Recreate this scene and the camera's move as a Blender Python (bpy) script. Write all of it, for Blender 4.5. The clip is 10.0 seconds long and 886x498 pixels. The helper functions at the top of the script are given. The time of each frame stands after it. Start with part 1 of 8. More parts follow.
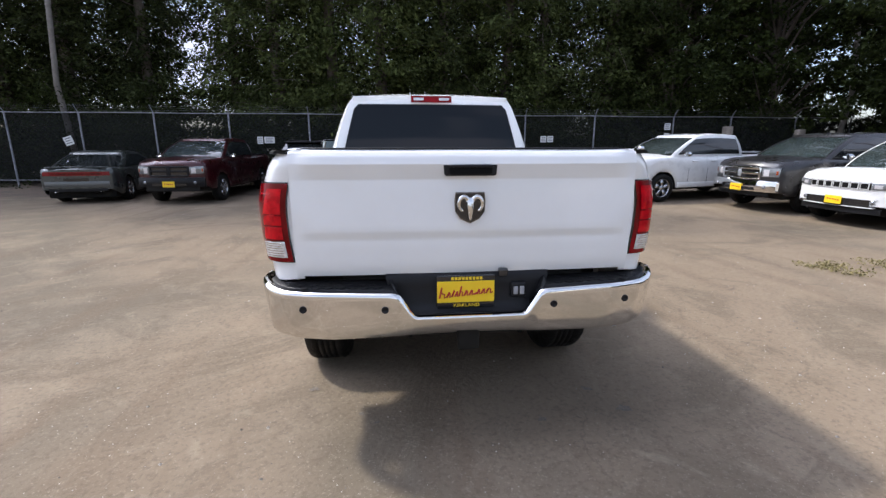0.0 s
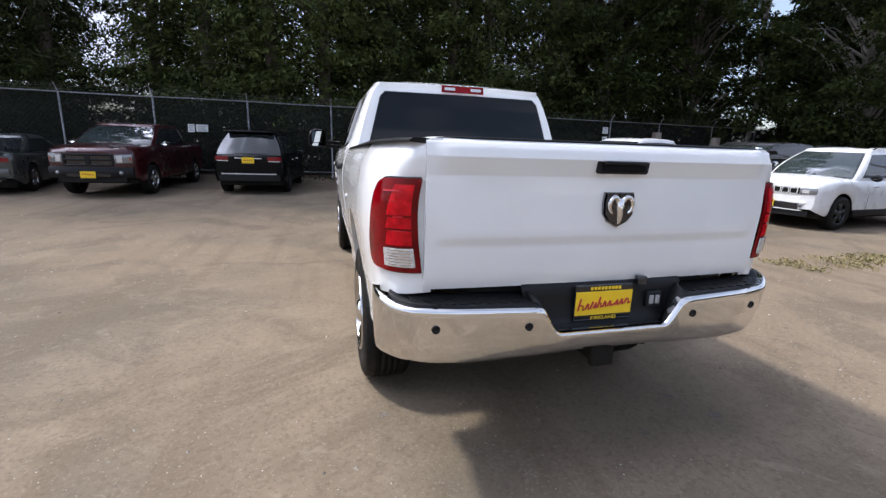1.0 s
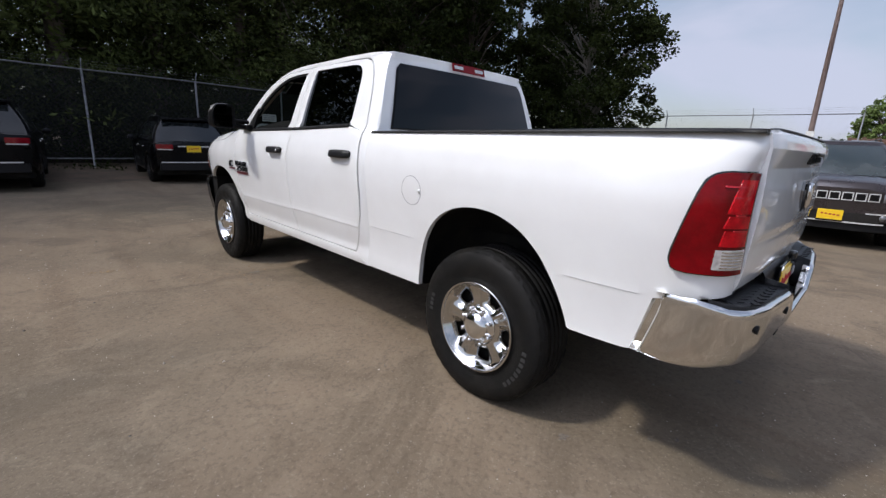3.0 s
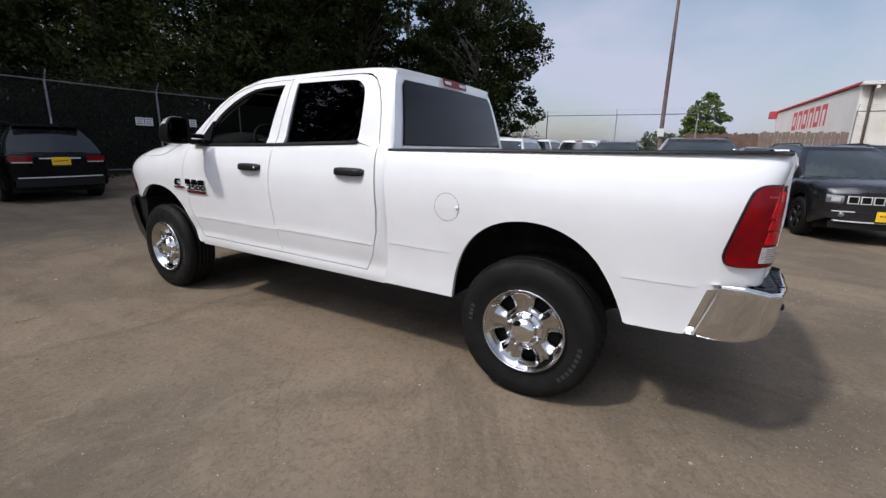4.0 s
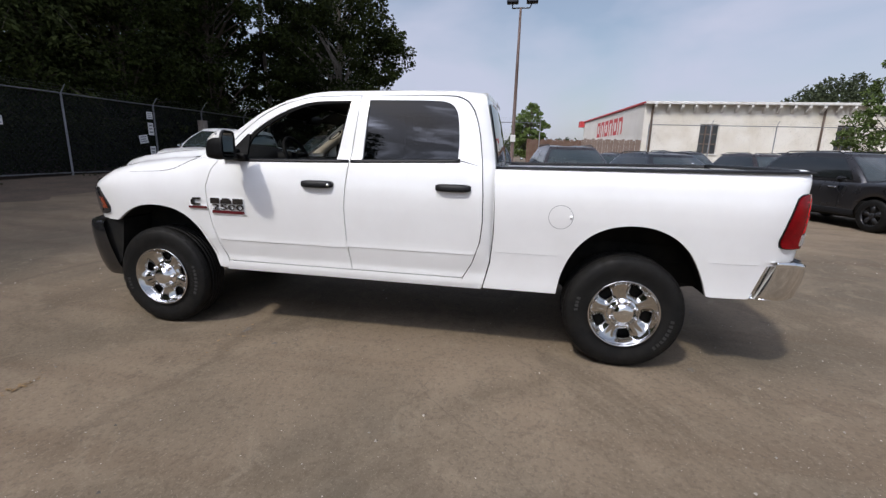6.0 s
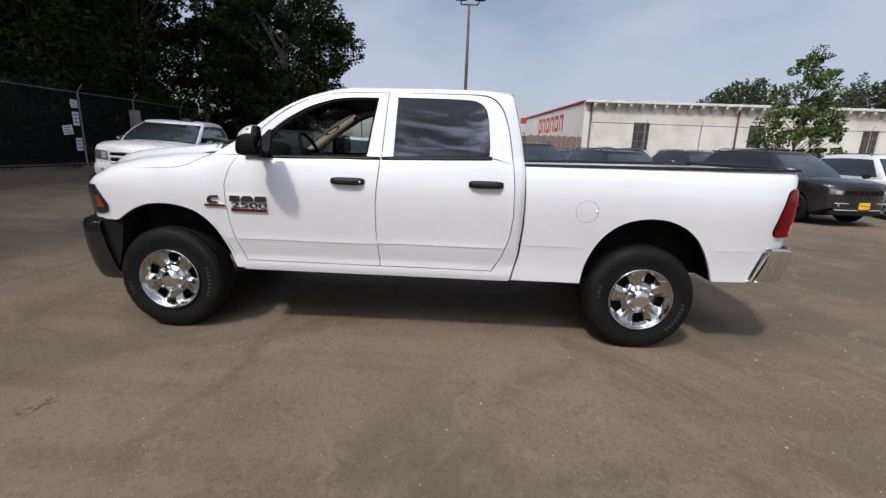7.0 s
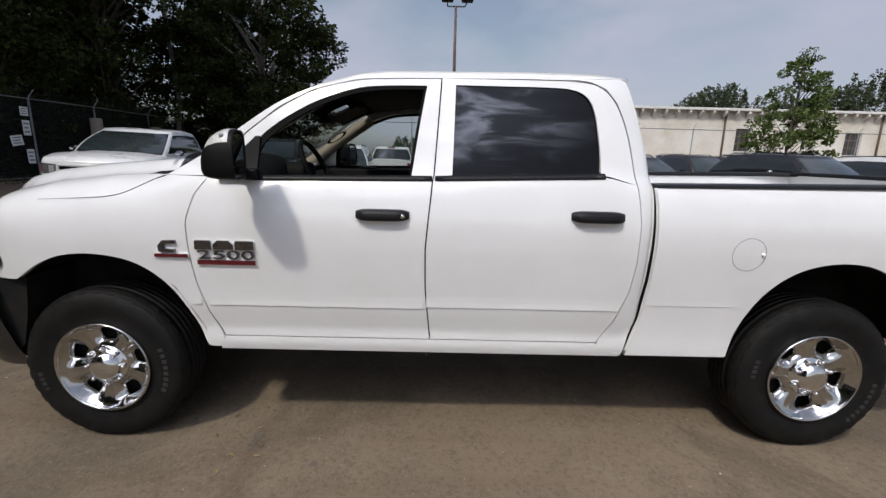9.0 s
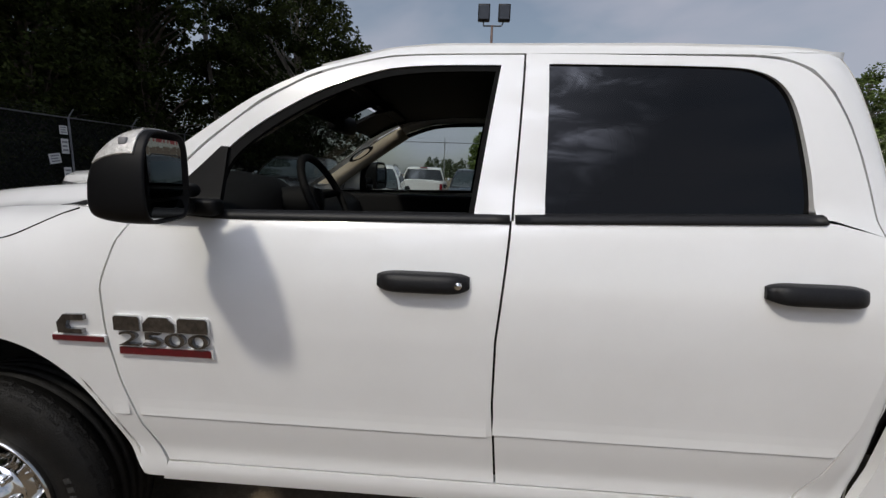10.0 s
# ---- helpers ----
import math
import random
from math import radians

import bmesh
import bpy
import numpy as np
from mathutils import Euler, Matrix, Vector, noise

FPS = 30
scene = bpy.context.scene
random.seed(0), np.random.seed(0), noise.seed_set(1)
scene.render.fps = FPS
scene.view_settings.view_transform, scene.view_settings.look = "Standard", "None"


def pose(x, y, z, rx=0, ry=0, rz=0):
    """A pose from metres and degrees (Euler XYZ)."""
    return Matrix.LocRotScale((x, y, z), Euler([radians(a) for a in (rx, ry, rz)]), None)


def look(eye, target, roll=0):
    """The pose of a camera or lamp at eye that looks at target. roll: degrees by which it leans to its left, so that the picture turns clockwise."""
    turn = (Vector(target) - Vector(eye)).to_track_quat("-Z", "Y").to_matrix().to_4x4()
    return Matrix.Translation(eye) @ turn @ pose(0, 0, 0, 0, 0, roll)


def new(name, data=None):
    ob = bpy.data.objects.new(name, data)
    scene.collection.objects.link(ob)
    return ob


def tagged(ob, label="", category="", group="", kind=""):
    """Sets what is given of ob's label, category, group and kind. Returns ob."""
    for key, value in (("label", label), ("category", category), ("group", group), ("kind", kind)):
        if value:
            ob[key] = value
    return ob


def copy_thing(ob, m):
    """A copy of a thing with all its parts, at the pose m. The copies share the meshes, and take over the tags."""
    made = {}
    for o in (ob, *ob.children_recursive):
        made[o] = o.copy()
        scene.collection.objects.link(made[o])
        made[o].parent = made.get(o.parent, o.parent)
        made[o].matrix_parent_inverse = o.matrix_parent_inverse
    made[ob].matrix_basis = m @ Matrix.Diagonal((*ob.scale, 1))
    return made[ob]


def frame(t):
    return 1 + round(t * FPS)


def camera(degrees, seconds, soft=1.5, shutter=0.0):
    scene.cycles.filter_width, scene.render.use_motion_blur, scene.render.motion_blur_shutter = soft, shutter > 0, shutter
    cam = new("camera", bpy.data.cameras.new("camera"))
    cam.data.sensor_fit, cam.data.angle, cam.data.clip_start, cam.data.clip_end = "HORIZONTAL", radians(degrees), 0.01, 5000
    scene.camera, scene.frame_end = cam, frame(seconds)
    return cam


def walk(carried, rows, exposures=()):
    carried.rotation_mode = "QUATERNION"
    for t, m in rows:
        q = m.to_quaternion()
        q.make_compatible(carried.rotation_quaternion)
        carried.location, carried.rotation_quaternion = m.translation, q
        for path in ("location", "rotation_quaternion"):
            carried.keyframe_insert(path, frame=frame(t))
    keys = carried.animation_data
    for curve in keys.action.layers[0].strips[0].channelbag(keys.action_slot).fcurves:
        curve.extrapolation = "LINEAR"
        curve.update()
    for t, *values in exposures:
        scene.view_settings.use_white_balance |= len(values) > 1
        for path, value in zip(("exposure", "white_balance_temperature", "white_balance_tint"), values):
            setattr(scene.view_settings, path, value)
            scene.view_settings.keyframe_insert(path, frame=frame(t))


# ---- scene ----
cam = camera(91.4, 10.0, soft=1.4)
PATH = [
    (0, (-0.327, -3.082, 1.412), (-0.123, -1.139, 0.982), -0.1),
    (0.5, (-0.75, -2.866, 1.381), (-0.412, -0.956, 0.893), -0.4),
    (1, (-1.155, -2.654, 1.383), (-0.633, -0.774, 0.944), 1.7),
    (1.5, (-1.552, -2.393, 1.368), (-0.766, -0.612, 0.908), 2.2),
    (2, (-1.909, -2.053, 1.376), (-0.876, -0.399, 0.93), 2.7),
    (2.5, (-2.306, -1.741, 1.357), (-1.067, -0.255, 0.847), 3.2),
    (2.7, (-2.432, -1.599, 1.335), (-1.136, -0.159, 0.839), 3.1),
    (3.8, (-3.116, -0.916, 1.39), (-1.507, 0.18, 0.93), 1.1),
    (4, (-3.206, -0.775, 1.418), (-1.528, 0.211, 0.955), 1.3),
    (4.5, (-3.427, -0.411, 1.447), (-1.653, 0.368, 0.951), 2.1),
    (5, (-3.722, -0.037, 1.468), (-1.871, 0.523, 0.956), 0.4),
    (5.5, (-3.911, 0.389, 1.46), (-2.012, 0.835, 1.02), -1.6),
    (5.7, (-3.982, 0.553, 1.492), (-2.077, 0.975, 1.052), 0.8),
    (6.8, (-4.247, 1.345, 1.49), (-2.298, 1.45, 1.053), 0.1),
    (7, (-4.253, 1.454, 1.495), (-2.307, 1.522, 1.039), 2.1),
    (7.5, (-4.278, 1.682, 1.506), (-2.331, 1.66, 1.052), 2.5),
    (8, (-3.987, 1.806, 1.487), (-2.04, 1.802, 1.032), 1.7),
    (8.5, (-3.533, 1.895, 1.51), (-1.583, 1.997, 1.08), 1.6),
    (9, (-3.075, 2.027, 1.515), (-1.121, 2.01, 1.089), 1.4),
    (9.5, (-2.581, 2.086, 1.516), (-0.623, 2.096, 1.105), -0.0),
    (10, (-2.17, 2.182, 1.52), (-0.203, 2.3, 1.18), 1.8),
]
walk(cam, [(t, look(eye, target, roll)) for t, eye, target, roll in PATH],
     exposures=((0.0, 1.03, 6420, 9.5), (1.0, 0.92, 6420, 9.5), (1.5, 0.82, 6450, 9.5), (2.5, 0.34, 6500, 9.5), (4.5, 0.11, 6530, 9.5), (5.5, 0.17, 6560, 9.5), (6.9, 0.02, 6590, 9.5), (7.5, 0.04, 6600, 9.5), (8.5, -0.03, 6650, 9), (9.0, -0.14, 6750, 8.5), (9.5, -0.30, 6850, 7.5), (10.0, -0.38, 6920, 7)))

# ==== world ====
world = bpy.data.worlds.new("world")
scene.world = world
world.use_nodes = True
wn, wl = world.node_tree.nodes, world.node_tree.links
wn.clear()
SUN = Vector((-0.66, 0.39, 1.0)).normalized()
sky = wn.new("ShaderNodeTexSky")
sky.sky_type = 'NISHITA'
sky.sun_disc = False
sky.sun_elevation = math.asin(SUN.z)
sky.sun_rotation = math.atan2(SUN.x, SUN.y)
sky.air_density, sky.dust_density, sky.ozone_density = 1.2, 2.0, 1.5
coord = wn.new("ShaderNodeTexCoord")
squash = wn.new("ShaderNodeMapping")
squash.inputs["Scale"].default_value = (1.0, 1.0, 2.4)
cloud = wn.new("ShaderNodeTexNoise")
cloud.inputs["Scale"].default_value = 2.0
cloud.inputs["Detail"].default_value = 5.0
cloud.inputs["Roughness"].default_value = 0.50
cloud.inputs["Distortion"].default_value = 0.25
ramp = wn.new("ShaderNodeValToRGB")
ramp.color_ramp.elements[0].position, ramp.color_ramp.elements[1].position = 0.42, 0.64
ramp.color_ramp.elements[0].color = (0.26, 0.26, 0.26, 1)
ramp.color_ramp.elements[1].color = (0.92, 0.92, 0.92, 1)
mixer = wn.new("ShaderNodeMixRGB")
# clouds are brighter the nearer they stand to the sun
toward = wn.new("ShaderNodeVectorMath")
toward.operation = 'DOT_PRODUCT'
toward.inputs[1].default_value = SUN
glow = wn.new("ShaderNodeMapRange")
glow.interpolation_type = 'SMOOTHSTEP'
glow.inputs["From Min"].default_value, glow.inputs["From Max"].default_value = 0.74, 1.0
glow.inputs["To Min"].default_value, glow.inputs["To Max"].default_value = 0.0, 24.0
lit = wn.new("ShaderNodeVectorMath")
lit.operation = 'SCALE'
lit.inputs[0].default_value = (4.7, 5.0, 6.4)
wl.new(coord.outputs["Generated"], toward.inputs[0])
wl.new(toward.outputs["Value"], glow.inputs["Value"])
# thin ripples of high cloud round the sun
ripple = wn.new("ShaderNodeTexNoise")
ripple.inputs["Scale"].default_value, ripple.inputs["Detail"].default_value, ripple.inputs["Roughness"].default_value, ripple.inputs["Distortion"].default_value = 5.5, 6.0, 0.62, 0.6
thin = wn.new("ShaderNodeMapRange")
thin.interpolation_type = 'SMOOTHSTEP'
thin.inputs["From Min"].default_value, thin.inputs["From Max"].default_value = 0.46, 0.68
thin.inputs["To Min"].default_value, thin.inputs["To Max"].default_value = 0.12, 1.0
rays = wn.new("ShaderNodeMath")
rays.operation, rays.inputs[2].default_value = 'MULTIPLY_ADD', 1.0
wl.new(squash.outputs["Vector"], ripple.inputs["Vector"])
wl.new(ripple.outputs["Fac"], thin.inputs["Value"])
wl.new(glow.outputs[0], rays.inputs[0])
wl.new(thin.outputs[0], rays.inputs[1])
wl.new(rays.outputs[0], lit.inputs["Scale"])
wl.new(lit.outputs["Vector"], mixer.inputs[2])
back = wn.new("ShaderNodeBackground")
back.inputs["Strength"].default_value = 0.110
wout = wn.new("ShaderNodeOutputWorld")
wl.new(coord.outputs["Generated"], squash.inputs["Vector"])
wl.new(squash.outputs["Vector"], cloud.inputs["Vector"])
wl.new(cloud.outputs["Fac"], ramp.inputs["Fac"])
wl.new(ramp.outputs["Color"], mixer.inputs[0])
wl.new(sky.outputs["Color"], mixer.inputs[1])
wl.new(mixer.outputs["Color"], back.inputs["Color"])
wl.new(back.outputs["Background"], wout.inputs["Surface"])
sun_data = bpy.data.lights.new("sun", 'SUN')
sun_data.energy, sun_data.angle, sun_data.color = 2.35, radians(4.0), (1.0, 0.955, 0.89)
sun = new("sun", sun_data)
sun.matrix_world = look(SUN * 60, (0, 0, 0))


# ==== materials ====
def shade(name, base, rough=0.5, metal=0.0, spot=None, amount=0.0, scale=8.0, fine=0.0, fine_scale=120.0, bump=0.0, bump_scale=200.0, coat=0.0, rough_vary=0.0, jitter=0.0, alpha_glass=None):
    """A node material: base colour broken up at two scales, with relief and uneven gloss."""
    m = bpy.data.materials.new(name)
    m.use_nodes = True
    n, l = m.node_tree.nodes, m.node_tree.links
    b = n["Principled BSDF"]
    b.inputs["Base Color"].default_value = (*base, 1)
    b.inputs["Roughness"].default_value = rough
    b.inputs["Metallic"].default_value = metal
    b.inputs["Coat Weight"].default_value = coat
    b.inputs["Coat Roughness"].default_value = 0.03
    if alpha_glass is not None:
        b.inputs["Transmission Weight"].default_value = alpha_glass
    tc = n.new("ShaderNodeTexCoord")
    col = None
    if spot or fine or jitter:
        start = n.new("ShaderNodeRGB")
        start.outputs[0].default_value = (*base, 1)
        col = start.outputs[0]
    if spot:
        t = n.new("ShaderNodeTexNoise")
        t.inputs["Scale"].default_value, t.inputs["Detail"].default_value, t.inputs["Roughness"].default_value = scale, 6, 0.6
        l.new(tc.outputs["Object"], t.inputs["Vector"])
        r = n.new("ShaderNodeValToRGB")
        r.color_ramp.elements[0].position, r.color_ramp.elements[1].position = 0.38, 0.68
        k = n.new("ShaderNodeMath")
        k.operation, k.inputs[1].default_value = 'MULTIPLY', amount
        mx = n.new("ShaderNodeMixRGB")
        mx.inputs[2].default_value = (*spot, 1)
        l.new(t.outputs["Fac"], r.inputs["Fac"])
        l.new(r.outputs["Color"], k.inputs[0])
        l.new(k.outputs[0], mx.inputs[0])
        l.new(col, mx.inputs[1])
        col = mx.outputs[0]
    if fine:
        t = n.new("ShaderNodeTexNoise")
        t.inputs["Scale"].default_value, t.inputs["Detail"].default_value = fine_scale, 3
        l.new(tc.outputs["Object"], t.inputs["Vector"])
        mr = n.new("ShaderNodeMapRange")
        mr.inputs["From Min"].default_value, mr.inputs["From Max"].default_value = 0.3, 0.7
        mr.inputs["To Min"].default_value, mr.inputs["To Max"].default_value = 1 - fine, 1 + fine
        mx = n.new("ShaderNodeMixRGB")
        mx.blend_type = 'MULTIPLY'
        mx.inputs[0].default_value = 1
        l.new(t.outputs["Fac"], mr.inputs["Value"])
        l.new(mr.outputs[0], mx.inputs[2])
        l.new(col, mx.inputs[1])
        col = mx.outputs[0]
    if jitter:
        g = n.new("ShaderNodeNewGeometry")
        mr = n.new("ShaderNodeMapRange")
        mr.inputs["To Min"].default_value, mr.inputs["To Max"].default_value = 1 - jitter, 1 + jitter
        mx = n.new("ShaderNodeMixRGB")
        mx.blend_type = 'MULTIPLY'
        mx.inputs[0].default_value = 1
        l.new(g.outputs["Random Per Island"], mr.inputs["Value"])
        l.new(mr.outputs[0], mx.inputs[2])
        l.new(col, mx.inputs[1])
        col = mx.outputs[0]
    if col is not None:
        l.new(col, b.inputs["Base Color"])
    if rough_vary:
        t = n.new("ShaderNodeTexNoise")
        t.inputs["Scale"].default_value, t.inputs["Detail"].default_value = scale * 1.7, 5
        l.new(tc.outputs["Object"], t.inputs["Vector"])
        mr = n.new("ShaderNodeMapRange")
        mr.inputs["From Min"].default_value, mr.inputs["From Max"].default_value = 0.3, 0.7
        mr.inputs["To Min"].default_value, mr.inputs["To Max"].default_value = max(0.0, rough - rough_vary), min(1.0, rough + rough_vary)
        l.new(t.outputs["Fac"], mr.inputs["Value"])
        l.new(mr.outputs[0], b.inputs["Roughness"])
    if bump:
        t = n.new("ShaderNodeTexNoise")
        t.inputs["Scale"].default_value, t.inputs["Detail"].default_value = bump_scale, 4
        l.new(tc.outputs["Object"], t.inputs["Vector"])
        bp = n.new("ShaderNodeBump")
        bp.inputs["Strength"].default_value, bp.inputs["Distance"].default_value = bump, 0.02
        l.new(t.outputs["Fac"], bp.inputs["Height"])
        l.new(bp.outputs[0], b.inputs["Normal"])
    return m


def leafy(name, base, dark, jitter=0.35):
    """Foliage: dull leaves that let some light through."""
    m = shade(name, base, 0.75, spot=dark, amount=0.8, scale=0.9, jitter=jitter)
    n, l = m.node_tree.nodes, m.node_tree.links
    b = n["Principled BSDF"]
    src = b.inputs["Base Color"].links[0].from_socket
    b.inputs["Specular IOR Level"].default_value = 0.16
    # each tree has its own depth of green
    info, span, own = n.new("ShaderNodeObjectInfo"), n.new("ShaderNodeMapRange"), n.new("ShaderNodeMixRGB")
    span.inputs["To Min"].default_value, span.inputs["To Max"].default_value = 0.55, 1.45
    own.blend_type, own.inputs[0].default_value = 'MULTIPLY', 1.0
    l.new(info.outputs["Random"], span.inputs["Value"])
    l.new(src, own.inputs[1])
    l.new(span.outputs[0], own.inputs[2])
    src = own.outputs[0]
    l.new(src, b.inputs["Base Color"])
    tr = n.new("ShaderNodeBsdfTranslucent")
    l.new(src, tr.inputs["Color"])
    mix = n.new("ShaderNodeMixShader")
    mix.inputs[0].default_value = 0.28
    l.new(b.outputs[0], mix.inputs[1])
    l.new(tr.outputs[0], mix.inputs[2])
    l.new(mix.outputs[0], n["Material Output"].inputs["Surface"])
    return m


def clear_glass(name, tint, ior=1.5, thin=None):
    """A thin pane: tinted see-through with a clear reflection by Fresnel."""
    m = bpy.data.materials.new(name)
    m.use_nodes = True
    n, l = m.node_tree.nodes, m.node_tree.links
    n.remove(n["Principled BSDF"])
    t, g, f, x = n.new("ShaderNodeBsdfTransparent"), n.new("ShaderNodeBsdfGlossy"), n.new("ShaderNodeFresnel"), n.new("ShaderNodeMixShader")
    t.inputs["Color"].default_value = (*tint, 1)
    g.inputs["Roughness"].default_value = 0.01
    g.inputs["Color"].default_value = (0.95, 0.97, 1.0, 1)
    f.inputs["IOR"].default_value = ior
    if thin is None:
        l.new(f.outputs[0], x.inputs[0])
    else:
        x.inputs[0].default_value = thin
    l.new(t.outputs[0], x.inputs[1])
    l.new(g.outputs[0], x.inputs[2])
    l.new(x.outputs[0], n["Material Output"].inputs["Surface"])
    return m


WHITE = shade("white_car_paint", (0.815, 0.82, 0.815), 0.22, coat=0.8, spot=(0.73, 0.725, 0.712), amount=0.35, scale=3.0, rough_vary=0.05)
CHROME = shade("chrome", (0.80, 0.79, 0.77), 0.06, 1.0, rough_vary=0.04, scale=6, bump=0.02, bump_scale=9)
WHEELCHROME = shade("wheel_chrome", (0.56, 0.55, 0.53), 0.09, 1.0, rough_vary=0.04, scale=8, bump=0.03, bump_scale=14)
DULL = shade("dull_metal", (0.42, 0.42, 0.43), 0.38, 1.0, rough_vary=0.1)
PLASTIC = shade("black_plastic", (0.011, 0.011, 0.012), 0.42, fine=0.25, fine_scale=260, bump=0.12, bump_scale=420)
GLOSSBLACK = shade("gloss_black", (0.012, 0.012, 0.013), 0.12, coat=0.5, spot=(0.02, 0.02, 0.02), amount=0.5)
RUBBER = shade("tyre_rubber", (0.007, 0.007, 0.007), 0.58, spot=(0.016, 0.0145, 0.0125), amount=0.6, scale=9, bump=0.25, bump_scale=160, rough_vary=0.12)
# dark mottled base paints in the dark surroundings that the badge chrome mirrors
BADGE = shade("badge_chrome", (0.15, 0.15, 0.155), 0.10, 1.0, spot=(0.34, 0.34, 0.35), amount=0.8, scale=45, rough_vary=0.06)
BRIGHT = shade("bright_trim", (0.78, 0.78, 0.78), 0.22, 0.25, coat=0.3, spot=(0.66, 0.66, 0.66), amount=0.4, scale=20)
# brighter red for rear-facing lenses: the light they return is put into the colour
REDHOT = shade("bright_red_lens", (0.62, 0.004, 0.012), 0.08, coat=0.14, spot=(0.22, 0.001, 0.004), amount=0.8, scale=24, bump=0.12, bump_scale=40)
REDGLINT = shade("red_reflector_rib", (0.45, 0.006, 0.015), 0.12, coat=0.3, spot=(0.5, 0.01, 0.02), amount=0.6, scale=30)
BADGERED = shade("badge_red", (0.11, 0.006, 0.010), 0.3, coat=0.3, spot=(0.06, 0.004, 0.006), amount=0.6, scale=40)
TYREINK = shade("tyre_lettering", (0.032, 0.032, 0.031), 0.7, spot=(0.015, 0.015, 0.015), amount=0.9, scale=30)
SMOKECHROME = shade("dark_chrome", (0.10, 0.10, 0.105), 0.14, 0.9, rough_vary=0.05)
RUBBER.node_tree.nodes["Principled BSDF"].inputs["Specular IOR Level"].default_value = 0.16
JET = shade("jet_black_plastic", (0.0045, 0.0045, 0.005), 0.5, fine=0.2, fine_scale=260, bump=0.08, bump_scale=420)
DARK = shade("underbody_black", (0.012, 0.012, 0.012), 0.8, spot=(0.03, 0.027, 0.022), amount=0.6, scale=5)
INNER = shade("seam_black", (0.01, 0.01, 0.01), 0.9, fine=0.2)
REDLENS = shade("red_lens", (0.10, 0.0006, 0.002), 0.08, coat=0.16, spot=(0.24, 0.001, 0.005), amount=0.9, scale=6, bump=0.10, bump_scale=24)
REDDARK = shade("deep_red_lens", (0.07, 0.001, 0.002), 0.10, coat=0.12, spot=(0.22, 0.002, 0.004), amount=0.6, scale=14, bump=0.2, bump_scale=40)
CLEARLENS = shade("clear_lens", (0.62, 0.60, 0.60), 0.16, 0.35, coat=1.0, bump=0.3, bump_scale=70, fine=0.2, fine_scale=60)
HEADLENS = shade("smoked_head_lens", (0.05, 0.05, 0.052), 0.08, 0.3, coat=1.0, bump=0.3, bump_scale=40, fine=0.3, fine_scale=30)
AMBER = shade("amber_lens", (0.30, 0.045, 0.010), 0.15, coat=1.0, bump=0.3, bump_scale=60)
TINT = clear_glass("dark_tinted_glass", (0.014, 0.016, 0.022), 1.43)
CLEAR = clear_glass("clear_glass", (0.60, 0.66, 0.64), thin=0.05)
# darker than the door glass: shade of the trees beyond is put into the tint
SCREEN = clear_glass("windscreen_pane", (0.34, 0.38, 0.36), thin=0.05)
MIRROR = shade("mirror_glass", (0.42, 0.45, 0.46), 0.015, 1.0)
MIRRORLAMP = shade("frosted_clear_lens", (0.55, 0.54, 0.52), 0.18, coat=0.6, bump=0.25, bump_scale=90, fine=0.15, fine_scale=70)
YELLOW = shade("yellow_plate", (0.86, 0.58, 0.02), 0.4, spot=(0.80, 0.50, 0.01), amount=0.4, scale=30)
REDINK = shade("red_ink", (0.42, 0.015, 0.02), 0.45, spot=(0.30, 0.01, 0.01), amount=0.5, scale=30)
GREYINK = shade("grey_ink", (0.22, 0.22, 0.23), 0.6, spot=(0.3, 0.3, 0.3), amount=0.5, scale=30)
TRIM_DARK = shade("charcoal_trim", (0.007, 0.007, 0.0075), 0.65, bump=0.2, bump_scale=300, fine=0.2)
TRIM_BEIGE = shade("beige_trim", (0.42, 0.37, 0.29), 0.7, bump=0.15, bump_scale=240, spot=(0.36, 0.31, 0.24), amount=0.5)
CLOTH = shade("grey_cloth", (0.030, 0.029, 0.028), 0.9, bump=0.5, bump_scale=380, fine=0.3, fine_scale=300)
GALV = shade("galvanised_steel", (0.23, 0.235, 0.24), 0.52, 0.65, spot=(0.15, 0.155, 0.16), amount=0.7, scale=7, rough_vary=0.12)
GREYCAP = shade("grey_plastic_cap", (0.30, 0.30, 0.31), 0.5, spot=(0.24, 0.24, 0.25), amount=0.5, scale=30)
PAPER = shade("white_placard", (0.74, 0.74, 0.72), 0.6, spot=(0.60, 0.60, 0.57), amount=0.5, scale=18)

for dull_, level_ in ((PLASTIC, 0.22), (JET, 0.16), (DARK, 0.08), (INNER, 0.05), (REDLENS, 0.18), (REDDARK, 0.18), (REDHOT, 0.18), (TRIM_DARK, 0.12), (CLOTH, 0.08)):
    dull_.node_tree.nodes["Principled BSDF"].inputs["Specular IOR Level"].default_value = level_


# ==== building blocks ====
def part(name, bm, material, parent, label="", smooth=True):
    """One bmesh as one mesh object under a thing or a part."""
    me = bpy.data.meshes.new(name)
    bm.to_mesh(me)
    bm.free()
    if smooth:
        me.polygons.foreach_set("use_smooth", [True] * len(me.polygons))
    me.materials.append(material)
    ob = new(name, me)
    ob.parent = parent
    if label:
        ob["label"] = label
    return ob


def facing(bm, way):
    """Turns all faces so that they look along a direction."""
    bm.normal_update()
    if sum(f.normal.dot(Vector(way)) * f.calc_area() for f in bm.faces) < 0:
        bmesh.ops.reverse_faces(bm, faces=bm.faces[:])
    return bm


